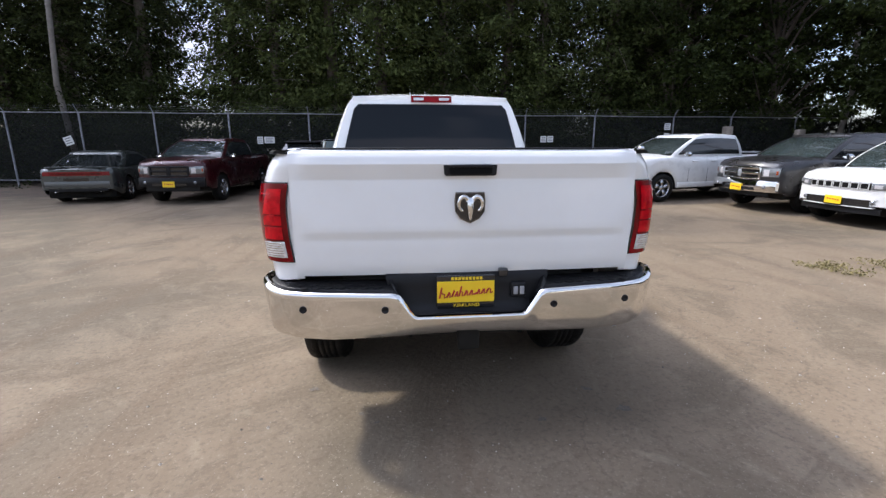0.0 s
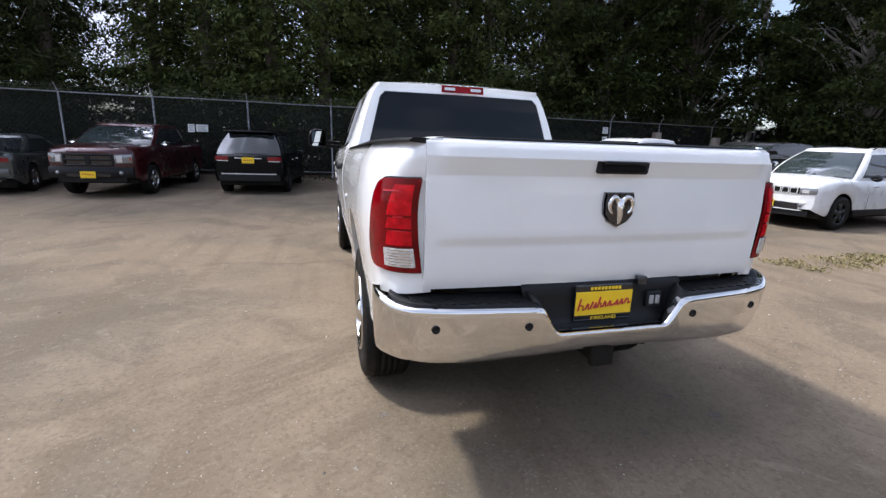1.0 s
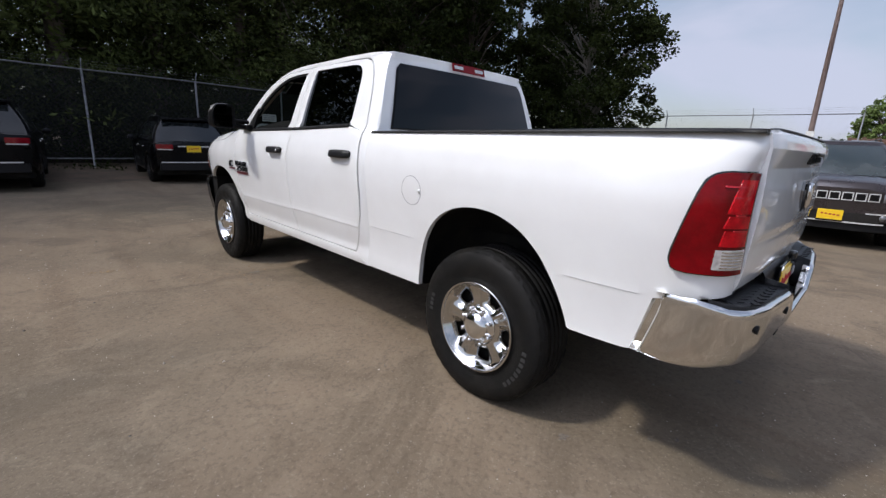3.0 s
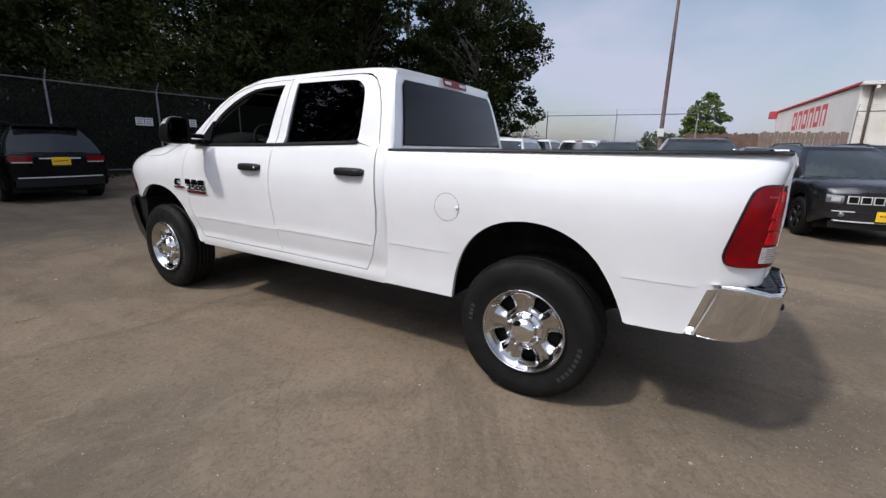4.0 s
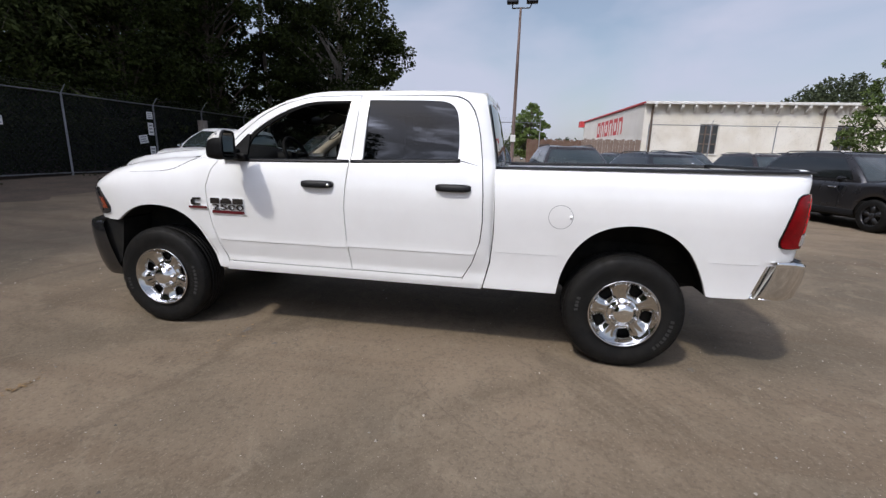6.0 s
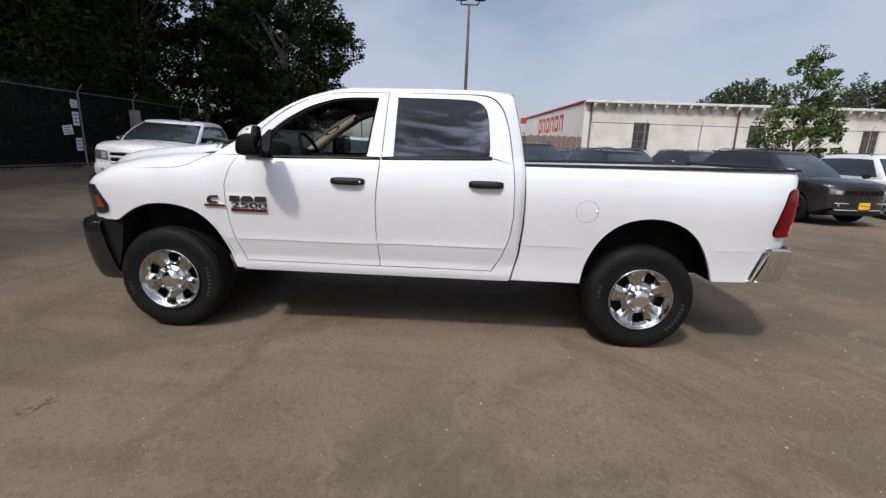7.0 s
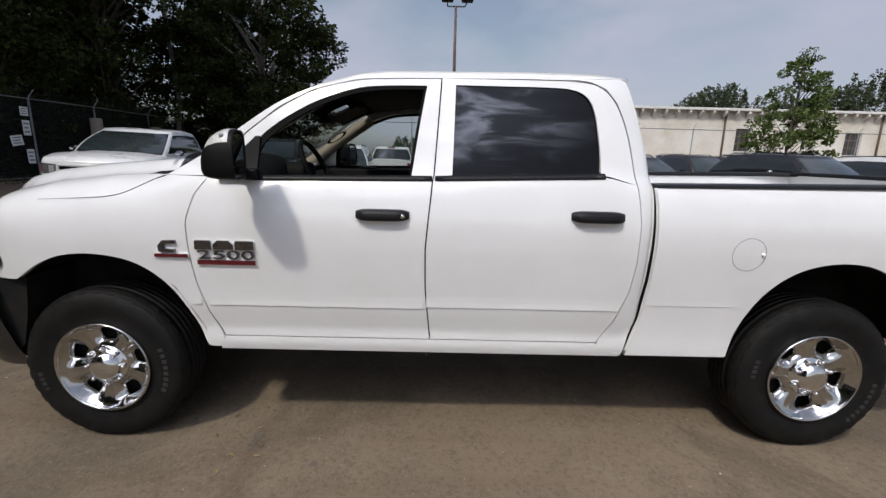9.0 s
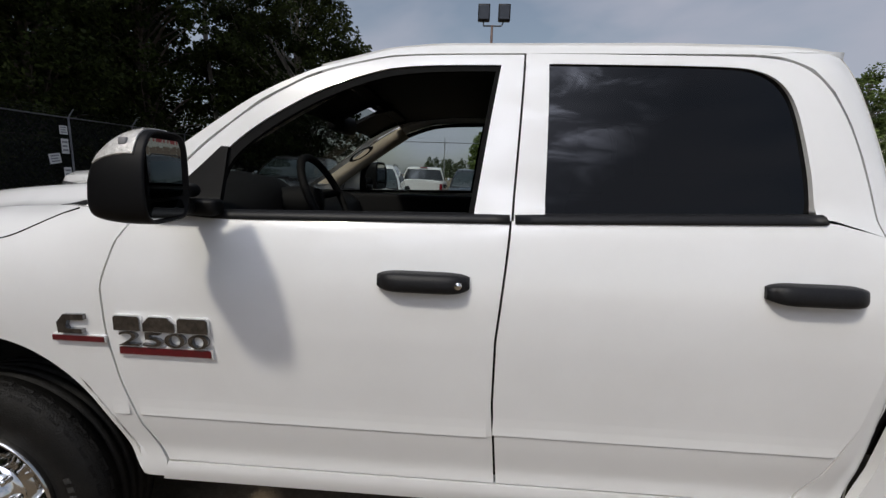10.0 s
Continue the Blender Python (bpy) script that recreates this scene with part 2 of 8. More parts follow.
def thing(name, label, category, at=(0, 0, 0), turn=0.0, group="", kind=""):
    ob = new(name)
    ob.empty_display_size = 0.2
    ob.matrix_basis = pose(*at, 0, 0, turn)
    return tagged(ob, label, category, group, kind)


def grid(bm, rows, close_u=False, close_v=False):
    """Quads through rows of points. Returns the vertices."""
    vs = [[bm.verts.new(p) for p in r] for r in rows]
    nr, nc = len(vs), len(vs[0])
    for i in range(nr if close_v else nr - 1):
        for j in range(nc if close_u else nc - 1):
            a, b, c, d = vs[i][j], vs[i][(j + 1) % nc], vs[(i + 1) % nr][(j + 1) % nc], vs[(i + 1) % nr][j]
            q = []
            for v in (a, b, c, d):
                if v not in q:
                    q.append(v)
            if len(q) > 2:
                bm.faces.new(q)
    return vs


def resample(poly, n):
    p = np.array(poly, float)
    s = np.concatenate(([0], np.cumsum(np.linalg.norm(np.diff(p, axis=0), axis=1))))
    q = np.linspace(0, s[-1], n + 1)
    return np.stack([np.interp(q, s, p[:, k]) for k in range(p.shape[1])], 1)


def smoothed(poly, n, passes=6):
    """A polyline drawn finely with its inner corners rounded."""
    p = resample(poly, n)
    for _ in range(passes):
        p[1:-1] = (p[:-2] + 2 * p[1:-1] + p[2:]) / 4
    return p


def coons(bottom, top, left, right, nu, nv):
    """A 2D patch between four border curves."""
    b, t, l, r = resample(bottom, nu), resample(top, nu), resample(left, nv), resample(right, nv)
    u, v = np.linspace(0, 1, nu + 1)[None, :, None], np.linspace(0, 1, nv + 1)[:, None, None]
    ruled = (1 - v) * b[None] + v * t[None] + (1 - u) * l[:, None] + u * r[:, None]
    corners = (1 - u) * (1 - v) * b[0] + u * (1 - v) * b[-1] + (1 - u) * v * t[0] + u * v * t[-1]
    return ruled - corners


def sheet(bm, pts, depth):
    """A curved sheet with turned-in edges: pts[i][j] are points, depth the inward offset of the rim."""
    vs = grid(bm, pts)
    nr, nc = len(pts), len(pts[0])
    ring = [(0, j) for j in range(nc)] + [(i, nc - 1) for i in range(1, nr)] + [(nr - 1, j) for j in range(nc - 2, -1, -1)] + [(i, 0) for i in range(nr - 2, 0, -1)]
    outer = [bm.verts.new(vs[i][j].co) for i, j in ring]
    inner = [bm.verts.new(vs[i][j].co + Vector(depth)) for i, j in ring]
    for k in range(len(ring)):
        k2 = (k + 1) % len(ring)
        bm.faces.new((outer[k], inner[k], inner[k2], outer[k2]))
    return vs


def box(bm, x0, x1, y0, y1, z0, z1, bevel=0.0, seg=2):
    """A box; a bevel rounds its edges."""
    r = bmesh.ops.create_cube(bm, size=1.0)
    for v in r["verts"]:
        v.co = Vector(((x0 + x1) / 2 + v.co.x * (x1 - x0), (y0 + y1) / 2 + v.co.y * (y1 - y0), (z0 + z1) / 2 + v.co.z * (z1 - z0)))
    if bevel:
        es = list({e for v in r["verts"] for e in v.link_edges})
        bmesh.ops.bevel(bm, geom=es, offset=bevel, segments=seg, affect='EDGES', profile=0.5)


def lathe(bm, profile, axis="x", centre=(0, 0, 0), n=40, flip=1):
    """Turns (radius, offset) pairs about an axis."""
    rows = []
    for r, o in profile:
        row = []
        for k in range(n):
            a = 2 * math.pi * k / n
            c, s = r * math.cos(a), r * math.sin(a)
            p = {"x": (flip * o, c, s), "y": (c, flip * o, s), "z": (c, s, flip * o)}[axis]
            row.append((p[0] + centre[0], p[1] + centre[1], p[2] + centre[2]))
        rows.append(row)
    return grid(bm, rows, close_u=True)


def tube(bm, pts, radius, n=8, taper=None):
    """A round bar through points."""
    pts = [Vector(p) for p in pts]
    rows = []
    for i, p in enumerate(pts):
        d = (pts[min(i + 1, len(pts) - 1)] - pts[max(i - 1, 0)]).normalized()
        a = d.orthogonal().normalized() if i == 0 else (a - d * a.dot(d)).normalized()
        b = d.cross(a)
        r = radius if taper is None else radius + (taper - radius) * i / (len(pts) - 1)
        rows.append([p + a * r * math.cos(2 * math.pi * k / n) + b * r * math.sin(2 * math.pi * k / n) for k in range(n)])
    vs = grid(bm, rows, close_u=True)
    bm.faces.new(vs[0])
    bm.faces.new(vs[-1])


def slab(bm, outline, depth):
    """A flat outline of 3D points pushed by depth into a plate."""
    a = [bm.verts.new(p) for p in outline]
    b = [bm.verts.new(Vector(p) + Vector(depth)) for p in outline]
    bm.faces.new(a)
    bm.faces.new(b[::-1])
    for k in range(len(a)):
        k2 = (k + 1) % len(a)
        bm.faces.new((a[k], b[k], b[k2], a[k2]))


def letters(text, height, depth):
    """Block letters with the built-in font, as a bmesh in the xy plane from the origin."""
    cu = bpy.data.curves.new("letters", 'FONT')
    cu.body, cu.size, cu.extrude = text, height / 0.7, depth
    ob = bpy.data.objects.new("letters", cu)
    scene.collection.objects.link(ob)
    bpy.context.view_layer.update()
    me = bpy.data.meshes.new_from_object(ob.evaluated_get(bpy.context.evaluated_depsgraph_get()))
    bm = bmesh.new()
    bm.from_mesh(me)
    bpy.data.objects.remove(ob)
    bpy.data.curves.remove(cu)
    bpy.data.meshes.remove(me)
    return bm


# ==== ground ====
def lot_material():
    """Worn asphalt under tan dust: broad stains, blotches, pale grit and hairline cracks."""
    m = bpy.data.materials.new("dusty_worn_asphalt")
    m.use_nodes = True
    n, l = m.node_tree.nodes, m.node_tree.links
    b = n["Principled BSDF"]
    b.inputs["Roughness"].default_value = 0.92
    b.inputs["Specular IOR Level"].default_value = 0.25
    tc = n.new("ShaderNodeTexCoord")

    def noise_of(scale, detail, rough, lo, hi, warp=0.0):
        t = n.new("ShaderNodeTexNoise")
        t.inputs["Scale"].default_value, t.inputs["Detail"].default_value, t.inputs["Roughness"].default_value, t.inputs["Distortion"].default_value = scale, detail, rough, warp
        l.new(tc.outputs["Object"], t.inputs["Vector"])
        r = n.new("ShaderNodeMapRange")
        r.inputs["From Min"].default_value, r.inputs["From Max"].default_value = lo, hi
        l.new(t.outputs["Fac"], r.inputs["Value"])
        return r.outputs[0], t.outputs["Fac"]

    def mix(fac, a, colour, strength):
        k = n.new("ShaderNodeMath")
        k.operation, k.inputs[1].default_value, k.use_clamp = 'MULTIPLY', strength, True
        l.new(fac, k.inputs[0])
        x = n.new("ShaderNodeMixRGB")
        x.inputs[2].default_value = (*colour, 1)
        l.new(k.outputs[0], x.inputs[0])
        if isinstance(a, tuple):
            x.inputs[1].default_value = (*a, 1)
        else:
            l.new(a, x.inputs[1])
        return x.outputs[0]

    broad, _ = noise_of(0.16, 4, 0.55, 0.44, 0.58, 0.9)
    col = mix(broad, (0.187, 0.143, 0.099), (0.116, 0.095, 0.068), 0.95)
    mid, _ = noise_of(0.9, 6, 0.62, 0.48, 0.70, 0.8)
    col = mix(mid, col, (0.214, 0.168, 0.119), 0.75)
    blot, _ = noise_of(2.6, 5, 0.65, 0.60, 0.74, 1.2)
    col = mix(blot, col, (0.088, 0.069, 0.050), 0.6)
    streak = n.new("ShaderNodeTexNoise")
    streak.inputs["Scale"].default_value, streak.inputs["Detail"].default_value = 1.0, 5
    mp = n.new("ShaderNodeMapping")
    mp.inputs["Scale"].default_value, mp.inputs["Rotation"].default_value = (2.6, 0.25, 1), (0, 0, 0.5)
    l.new(tc.outputs["Object"], mp.inputs["Vector"])
    l.new(mp.outputs[0], streak.inputs["Vector"])
    sr = n.new("ShaderNodeMapRange")
    sr.inputs["From Min"].default_value, sr.inputs["From Max"].default_value = 0.52, 0.72
    l.new(streak.outputs["Fac"], sr.inputs["Value"])
    col = mix(sr.outputs[0], col, (0.120, 0.086, 0.056), 0.65)
    patch_, _ = noise_of(0.45, 7, 0.68, 0.50, 0.60, 1.6)
    col = mix(patch_, col, (0.112, 0.088, 0.060), 0.65)
    pale, _ = noise_of(1.7, 7, 0.70, 0.56, 0.68, 2.0)
    col = mix(pale, col, (0.245, 0.200, 0.145), 0.40)
    # two dirty seams running across the lot
    xyz = n.new("ShaderNodeSeparateXYZ")
    l.new(tc.outputs["Object"], xyz.inputs[0])
    sway, _ = noise_of(0.9, 6, 0.65, 0.0, 1.0)
    for y_, x_, half in ((3.0, -1.3, 1.7), (6.1, 0.6, 3.2)):
        def step(kind, a, b_):
            k = n.new("ShaderNodeMath")
            k.operation = kind
            for i_, v_ in enumerate((a, b_)):
                if isinstance(v_, float):
                    k.inputs[i_].default_value = v_
                elif v_ is not None:
                    l.new(v_, k.inputs[i_])
            return k.outputs[0]
        off = step('ABSOLUTE', step('ADD', step('SUBTRACT', xyz.outputs["Y"], y_ + 0.35), step('MULTIPLY', sway, 0.7)), None)
        run = step('ABSOLUTE', step('SUBTRACT', xyz.outputs["X"], x_), None)
        near = n.new("ShaderNodeMapRange")
        near.interpolation_type = 'SMOOTHSTEP'
        near.inputs["From Min"].default_value, near.inputs["From Max"].default_value, near.inputs["To Min"].default_value, near.inputs["To Max"].default_value = 0.0, 0.085, 1.0, 0.0
        l.new(off, near.inputs["Value"])
        fade = n.new("ShaderNodeMapRange")
        fade.inputs["From Min"].default_value, fade.inputs["From Max"].default_value, fade.inputs["To Min"].default_value, fade.inputs["To Max"].default_value = half, half * 0.6, 0.0, 1.0
        l.new(run, fade.inputs["Value"])
        col = mix(step('MULTIPLY', near.outputs[0], fade.outputs[0]), col, (0.075, 0.058, 0.040), 0.32)
    grit, gf = noise_of(70, 3, 0.6, 0.58, 0.72)
    col = mix(grit, col, (0.302, 0.253, 0.194), 0.42)
    grain, gf2 = noise_of(34, 4, 0.7, 0.50, 0.36)
    col = mix(grain, col, (0.071, 0.057, 0.041), 0.38)
    vo = n.new("ShaderNodeTexVoronoi")
    vo.feature = 'DISTANCE_TO_EDGE'
    vo.inputs["Scale"].default_value = 0.22
    wob = n.new("ShaderNodeTexNoise")
    wob.inputs["Scale"].default_value, wob.inputs["Detail"].default_value = 1.6, 6
    l.new(tc.outputs["Object"], wob.inputs["Vector"])
    add = n.new("ShaderNodeMixRGB")
    add.blend_type, add.inputs[0].default_value = 'ADD', 0.9
    l.new(tc.outputs["Object"], add.inputs[1])
    l.new(wob.outputs["Color"], add.inputs[2])
    l.new(add.outputs[0], vo.inputs["Vector"])
    cr = n.new("ShaderNodeMapRange")
    cr.inputs["From Min"].default_value, cr.inputs["From Max"].default_value = 0.0022, 0.0005
    l.new(vo.outputs["Distance"], cr.inputs["Value"])
    ck, _ = noise_of(0.5, 2, 0.5, 0.50, 0.62)
    mul = n.new("ShaderNodeMath")
    mul.operation, mul.use_clamp = 'MULTIPLY', True
    l.new(cr.outputs[0], mul.inputs[0])
    l.new(ck, mul.inputs[1])
    col = mix(mul.outputs[0], col, (0.070, 0.055, 0.040), 0.3)
    l.new(col, b.inputs["Base Color"])
    bp = n.new("ShaderNodeBump")
    bp.inputs["Strength"].default_value, bp.inputs["Distance"].default_value = 0.5, 0.012
    l.new(gf2, bp.inputs["Height"])
    bp2 = n.new("ShaderNodeBump")
    bp2.inputs["Strength"].default_value, bp2.inputs["Distance"].default_value = 0.35, 0.006
    l.new(gf, bp2.inputs["Height"])
    l.new(bp.outputs[0], bp2.inputs["Normal"])
    l.new(bp2.outputs[0], b.inputs["Normal"])
    return m


ASPHALT = lot_material()
BANK = shade("bare_earth_bank", (0.115, 0.080, 0.055), 0.95, spot=(0.060, 0.050, 0.032), amount=0.8, scale=1.5, fine=0.3, fine_scale=30, bump=0.6, bump_scale=25)


def land(x, y):
    """Height of the ground: dipping slightly under the truck's nose, rising gently to the fence in the north."""
    slope = float(np.interp(x, [1.0, 8.0, 16.0, 22.0], [0.014, 0.032, 0.032, 0.012]))
    return -0.037 - 0.0042 * min(4.0, max(0.0, y)) + slope * min(13.5, max(0.0, y - 4.5))


bm = bmesh.new()
xs = sorted([-700, -300, -150, -90] + list(np.linspace(-60, 60, 61)) + [90, 150, 300, 700])
ys = sorted([-700, -300, -150, -90, 4.5] + list(np.linspace(-60, 60, 61)) + [90, 150, 300, 700])
grid(bm, [[Vector((x, y, land(x, y))) for x in xs] for y in ys])
ground = part("ground", bm, ASPHALT, None)
tagged(ground, "dusty tan worn asphalt lot with stains and grit", "ground", kind="structure")

# earth verge under the fence
rng = random.Random(5)
bm = bmesh.new()
rows = []
for x in np.linspace(-60, 26, 260):
    j = 0.5 * noise.noise((x * 0.35, 0, 3)) + 0.25 * noise.noise((x * 1.3, 0, 5))
    rows.append([Vector((x, y, land(x, y) + 0.010 + h + 0.03 * noise.noise((x * 1.1, y * 1.1, 0)) * (h > 0))) for y, h in ((12.2 + 2.0 * j, -0.007), (12.4 + 2.0 * j, -0.003), (13.9, 0.004), (14.9, 0.014), (15.4, 0.03), (16.0, 0.06), (17.4, 0.10), (23.0, 0.2), (60, 0.25))])
grid(bm, rows)
verge = part("earth_verge", bm, BANK, None)
tagged(verge, "bare brown earth verge below the fence", "ground", kind="structure")

# grit and small stones lying on the lot
STONE = shade("mixed_grit", (0.32, 0.295, 0.26), 0.9, jitter=0.85, spot=(0.10, 0.085, 0.07), amount=0.6)
bm = bmesh.new()
for k in range(26000):
    x, y = rng.uniform(-7, 5), rng.uniform(-6, 8)
    if rng.random() > 0.15 + 1.5 * max(0.0, noise.noise((x * 0.55, y * 0.55, 4.0)) + 0.15):
        continue
    r = rng.uniform(0.0015, 0.0050) * (1 + 1.5 * (rng.random() < 0.06))
    a = rng.uniform(0, 6.28)
    z = land(x, y)
    top = bm.verts.new((x, y, z + r * 0.9))
    base = [bm.verts.new((x + r * rng.uniform(0.7, 1.3) * math.cos(a + i * 2.09), y + r * rng.uniform(0.7, 1.3) * math.sin(a + i * 2.09), z)) for i in range(3)]
    for i in range(3):
        bm.faces.new((top, base[i], base[(i + 1) % 3]))
grit_ob = part("scattered_grit", bm, STONE, None, smooth=False)
tagged(grit_ob, "pale grit and small stones scattered on the asphalt", "gravel", kind="stuff")

# oil stains, leaf litter and weeds
OIL = shade("oil_stain", (0.10, 0.083, 0.066), 0.75, spot=(0.15, 0.123, 0.096), amount=0.8, scale=9, fine=0.3, fine_scale=80)
for x, y, r, e in ((0.824, -0.716, 0.050, 1.2), (-0.875, -0.541, 0.042, 1.5), (-0.56, -0.84, 0.030, 1.0), (-0.47, -0.93, 0.028, 1.3), (0.45, -1.00, 0.045, 1.1), (-2.75, -1.35, 0.03, 1.0), (-0.95, 3.02, 0.05, 2.2), (-1.15, 2.65, 0.035, 1.6), (0.95, -0.95, 0.06, 1.4)):
    bm = bmesh.new()
    pts = []
    for k in range(72):
        a = 2 * math.pi * k / 72
        q = 0.46 * r * (1 + 0.75 * noise.noise((math.cos(a) * 1.3 + x * 9, math.sin(a) * 1.3 + y * 9, 0)) + 0.45 * noise.noise((math.cos(a) * 4 + x * 9, math.sin(a) * 4 + y * 9, 3)) + 0.25 * noise.noise((math.cos(a) * 11, math.sin(a) * 11 + y * 9, 7)))
        pts.append((x + q * e * math.cos(a), y + q * math.sin(a), land(x, y) + 0.004))
    bm.faces.new([bm.verts.new(p) for p in pts])
    st = part("oil_stain", bm, OIL, None, smooth=False)
    tagged(st, "small dark oil stain on the dusty asphalt", "stain", kind="structure")
LITTER = shade("dry_leaf", (0.20, 0.13, 0.06), 0.9, jitter=0.5, spot=(0.10, 0.06, 0.03), amount=0.5)
bm = bmesh.new()
for cx, cy, sp, num in ((-3.6, 4.9, 0.30, 46), (-2.12, 3.85, 0.07, 34), (-2.0, 5.4, 0.5, 26), (-1.0, 3.1, 0.22, 22), (-4.5, 6.5, 1.4, 30), (-2.6, 7.5, 1.6, 36)):
    for k in range(num):
        x, y, r, a = rng.gauss(cx, sp), rng.gauss(cy, sp * 0.35), rng.uniform(0.008, 0.022), rng.uniform(0, 6.28)
        z = land(x, y) + 0.006
        bm.faces.new([bm.verts.new((x + r * c * math.cos(a) - r * 0.4 * d * math.sin(a), y + r * c * math.sin(a) + r * 0.4 * d * math.cos(a), z + rng.uniform(0, 0.006))) for c, d in ((-1, 0), (0, 1), (1, 0), (0, -1))])
lit = part("leaf_litter", bm, LITTER, None, smooth=False)
tagged(lit, "dry brown leaf litter scattered on the lot", "leaves", kind="stuff")


# ==== the white pickup truck ====
TRUCK = thing("pickup_truck", "clean white four-door pickup truck with chrome rear bumper and wheels", "pickup truck")
_z = np.array([0.44, 0.48, 0.52, 0.555, 0.60, 0.65, 0.705, 0.731, 0.741, 0.90, 1.05, 1.15, 1.21, 1.30, 1.36, 1.385, 1.42, 1.50, 1.60, 1.70, 1.80, 1.86, 1.90, 1.92])
_x = np.array([0.905, 0.922, 0.932, 0.931, 0.930, 0.943, 0.9575, 0.9625, 0.9645, 0.988, 1.006, 1.010, 1.007, 0.990, 0.968, 0.952, 0.922, 0.900, 0.868, 0.834, 0.795, 0.766, 0.736, 0.710])
_zz = np.arange(0.40, 1.96, 0.002)
_raw = np.interp(_zz, _z, _x)
_k = np.exp(-0.5 * (np.arange(-30, 31) / 7.0) ** 2)
_soft = np.convolve(np.pad(_raw, 30, mode="edge"), _k / _k.sum(), "valid")
_near = np.exp(-((_zz - 0.735) / 0.012) ** 2)
_prof = _soft * (1 - _near) + _raw * _near


def prof(z):
    """Half width of the body at a height."""
    return float(np.interp(z, _zz, _prof))


_rear = smoothed([(0, -0.45), (0, -0.60), (-0.008, -0.74), (-0.030, -0.867), (-0.058, -0.97), (-0.092, -1.024), (-0.135, -1.047), (-0.205, -1.057), (-0.28, -1.060)], 90, 36)
_fore = smoothed([(0, 3.5), (-0.004, 3.8), (-0.024, 4.1), (-0.058, 4.27), (-0.105, 4.40), (-0.175, 4.49), (-0.30, 4.54), (-0.45, 4.56)], 80, 30)


def _arc(p):
    return np.concatenate(([0], np.cumsum(np.linalg.norm(np.diff(p, axis=0), axis=1))))


_sr, _sf = -0.45 - _arc(_rear), 3.5 + _arc(_fore)
_ss = np.concatenate((_sr[::-1], _sf))
_dx = np.concatenate((_rear[::-1, 0], _fore[:, 0]))
_yy = np.concatenate((_rear[::-1, 1], _fore[:, 1]))


def skin(sg, s, z, out=0.0, hw=None):
    """A point of the body's side: s runs along it (round the corners too), z is the height, out stands proud."""
    dx, y = float(np.interp(s, _ss, _dx)), float(np.interp(s, _ss, _yy))
    e = 0.01
    tx, ty = float(np.interp(s + e, _ss, _dx) - np.interp(s - e, _ss, _dx)), float(np.interp(s + e, _ss, _yy) - np.interp(s - e, _ss, _yy))
    n = math.hypot(tx, ty) or 1
    w = prof(z) if hw is None else hw
    return Vector((sg * (w + dx + out * ty / n), y - out * tx / n, z))


def side_panel(name, sg, bottom, top, left, right, nu, nv, depth=0.03, out=0.0, mat=None, parent=None, width=None, label="", turn_in=None):
    uv = coons(bottom, top, left, right, nu, nv)
    pts = [[skin(sg, p[0], p[1], out, width(p[0], p[1]) if width else None) for p in row] for row in uv]
    bm = bmesh.new()
    sheet(bm, pts, turn_in or (-sg * depth, 0, 0))
    return part(name, bm, mat or WHITE, parent or TRUCK, label)


def strip_panel(name, sg, outer, inner, depth, mat, width, per=5, label=""):
    """A band between two lists of matched (y, z) points."""
    rows, pa, pb = [], [], []
    for k in range(len(outer) - 1):
        for i in range(per + (k == len(outer) - 2)):
            f = i / per
            pa.append(np.array(outer[k]) * (1 - f) + np.array(outer[k + 1]) * f)
            pb.append(np.array(inner[k]) * (1 - f) + np.array(inner[k + 1]) * f)
    pa, pb = np.array(pa), np.array(pb)
    for q, src in ((pa, outer), (pb, inner)):
        fixed = {0, len(q) - 1}
        for k in range(1, len(src) - 1):
            u, v = np.subtract(src[k], src[k - 1]), np.subtract(src[k + 1], src[k])
            if np.dot(u, v) < 0.80 * np.linalg.norm(u) * np.linalg.norm(v):
                fixed.add(k * per)
        for _ in range(6):
            old = q.copy()
            for k in range(len(q)):
                if k not in fixed:
                    q[k] = (old[k - 1] + 2 * old[k] + old[k + 1]) / 4
    for a, b in zip(pa, pb):
            rows.append([Vector((sg * width(q[0], q[1]), q[0], q[1])) for q in (a * (1 - g) + b * g for g in (0, 0.25, 0.5, 0.75, 1))])
    bm = bmesh.new()
    sheet(bm, rows, (-sg * depth, 0, 0))
    return part(name, bm, mat, TRUCK, label)


FRONT_LEAD = [(3.145, 0.558), (3.205, 0.70), (3.238, 0.85), (3.252, 1.0), (3.252, 1.17), (3.208, 1.30), (3.15, 1.385)]
REAR_TRAIL = [(1.185, 0.558), (1.115, 0.68), (1.062, 0.85), (1.048, 1.0), (1.052, 1.2), (1.068, 1.385)]
B_LINE = [(2.072, 0.558), (2.098, 0.85), (2.10, 1.06), (2.088, 1.2), (2.070, 1.385)]
HOOD_SEAM = [(3.16, 1.385), (3.45, 1.388), (3.7, 1.372), (4.0, 1.335), (4.25, 1.28), (4.42, 1.21), (4.55, 1.15), (4.70, 1.12)]


def cab_x(y, z):
    """Half width of the cab, drawn in towards the windscreen and round the rear corner."""
    w = prof(z) - 0.07 * max(0.0, (y - 2.75) / 0.75) ** 2
    up = max(0.0, z - 1.4)
    d = min(1.0, max(0.0, (1.13 - y + up * 0.16) / (0.15 + up * 0.06)))
    return w - (0.045 + 0.09 * up) * (1 - math.sqrt(1 - d * d))


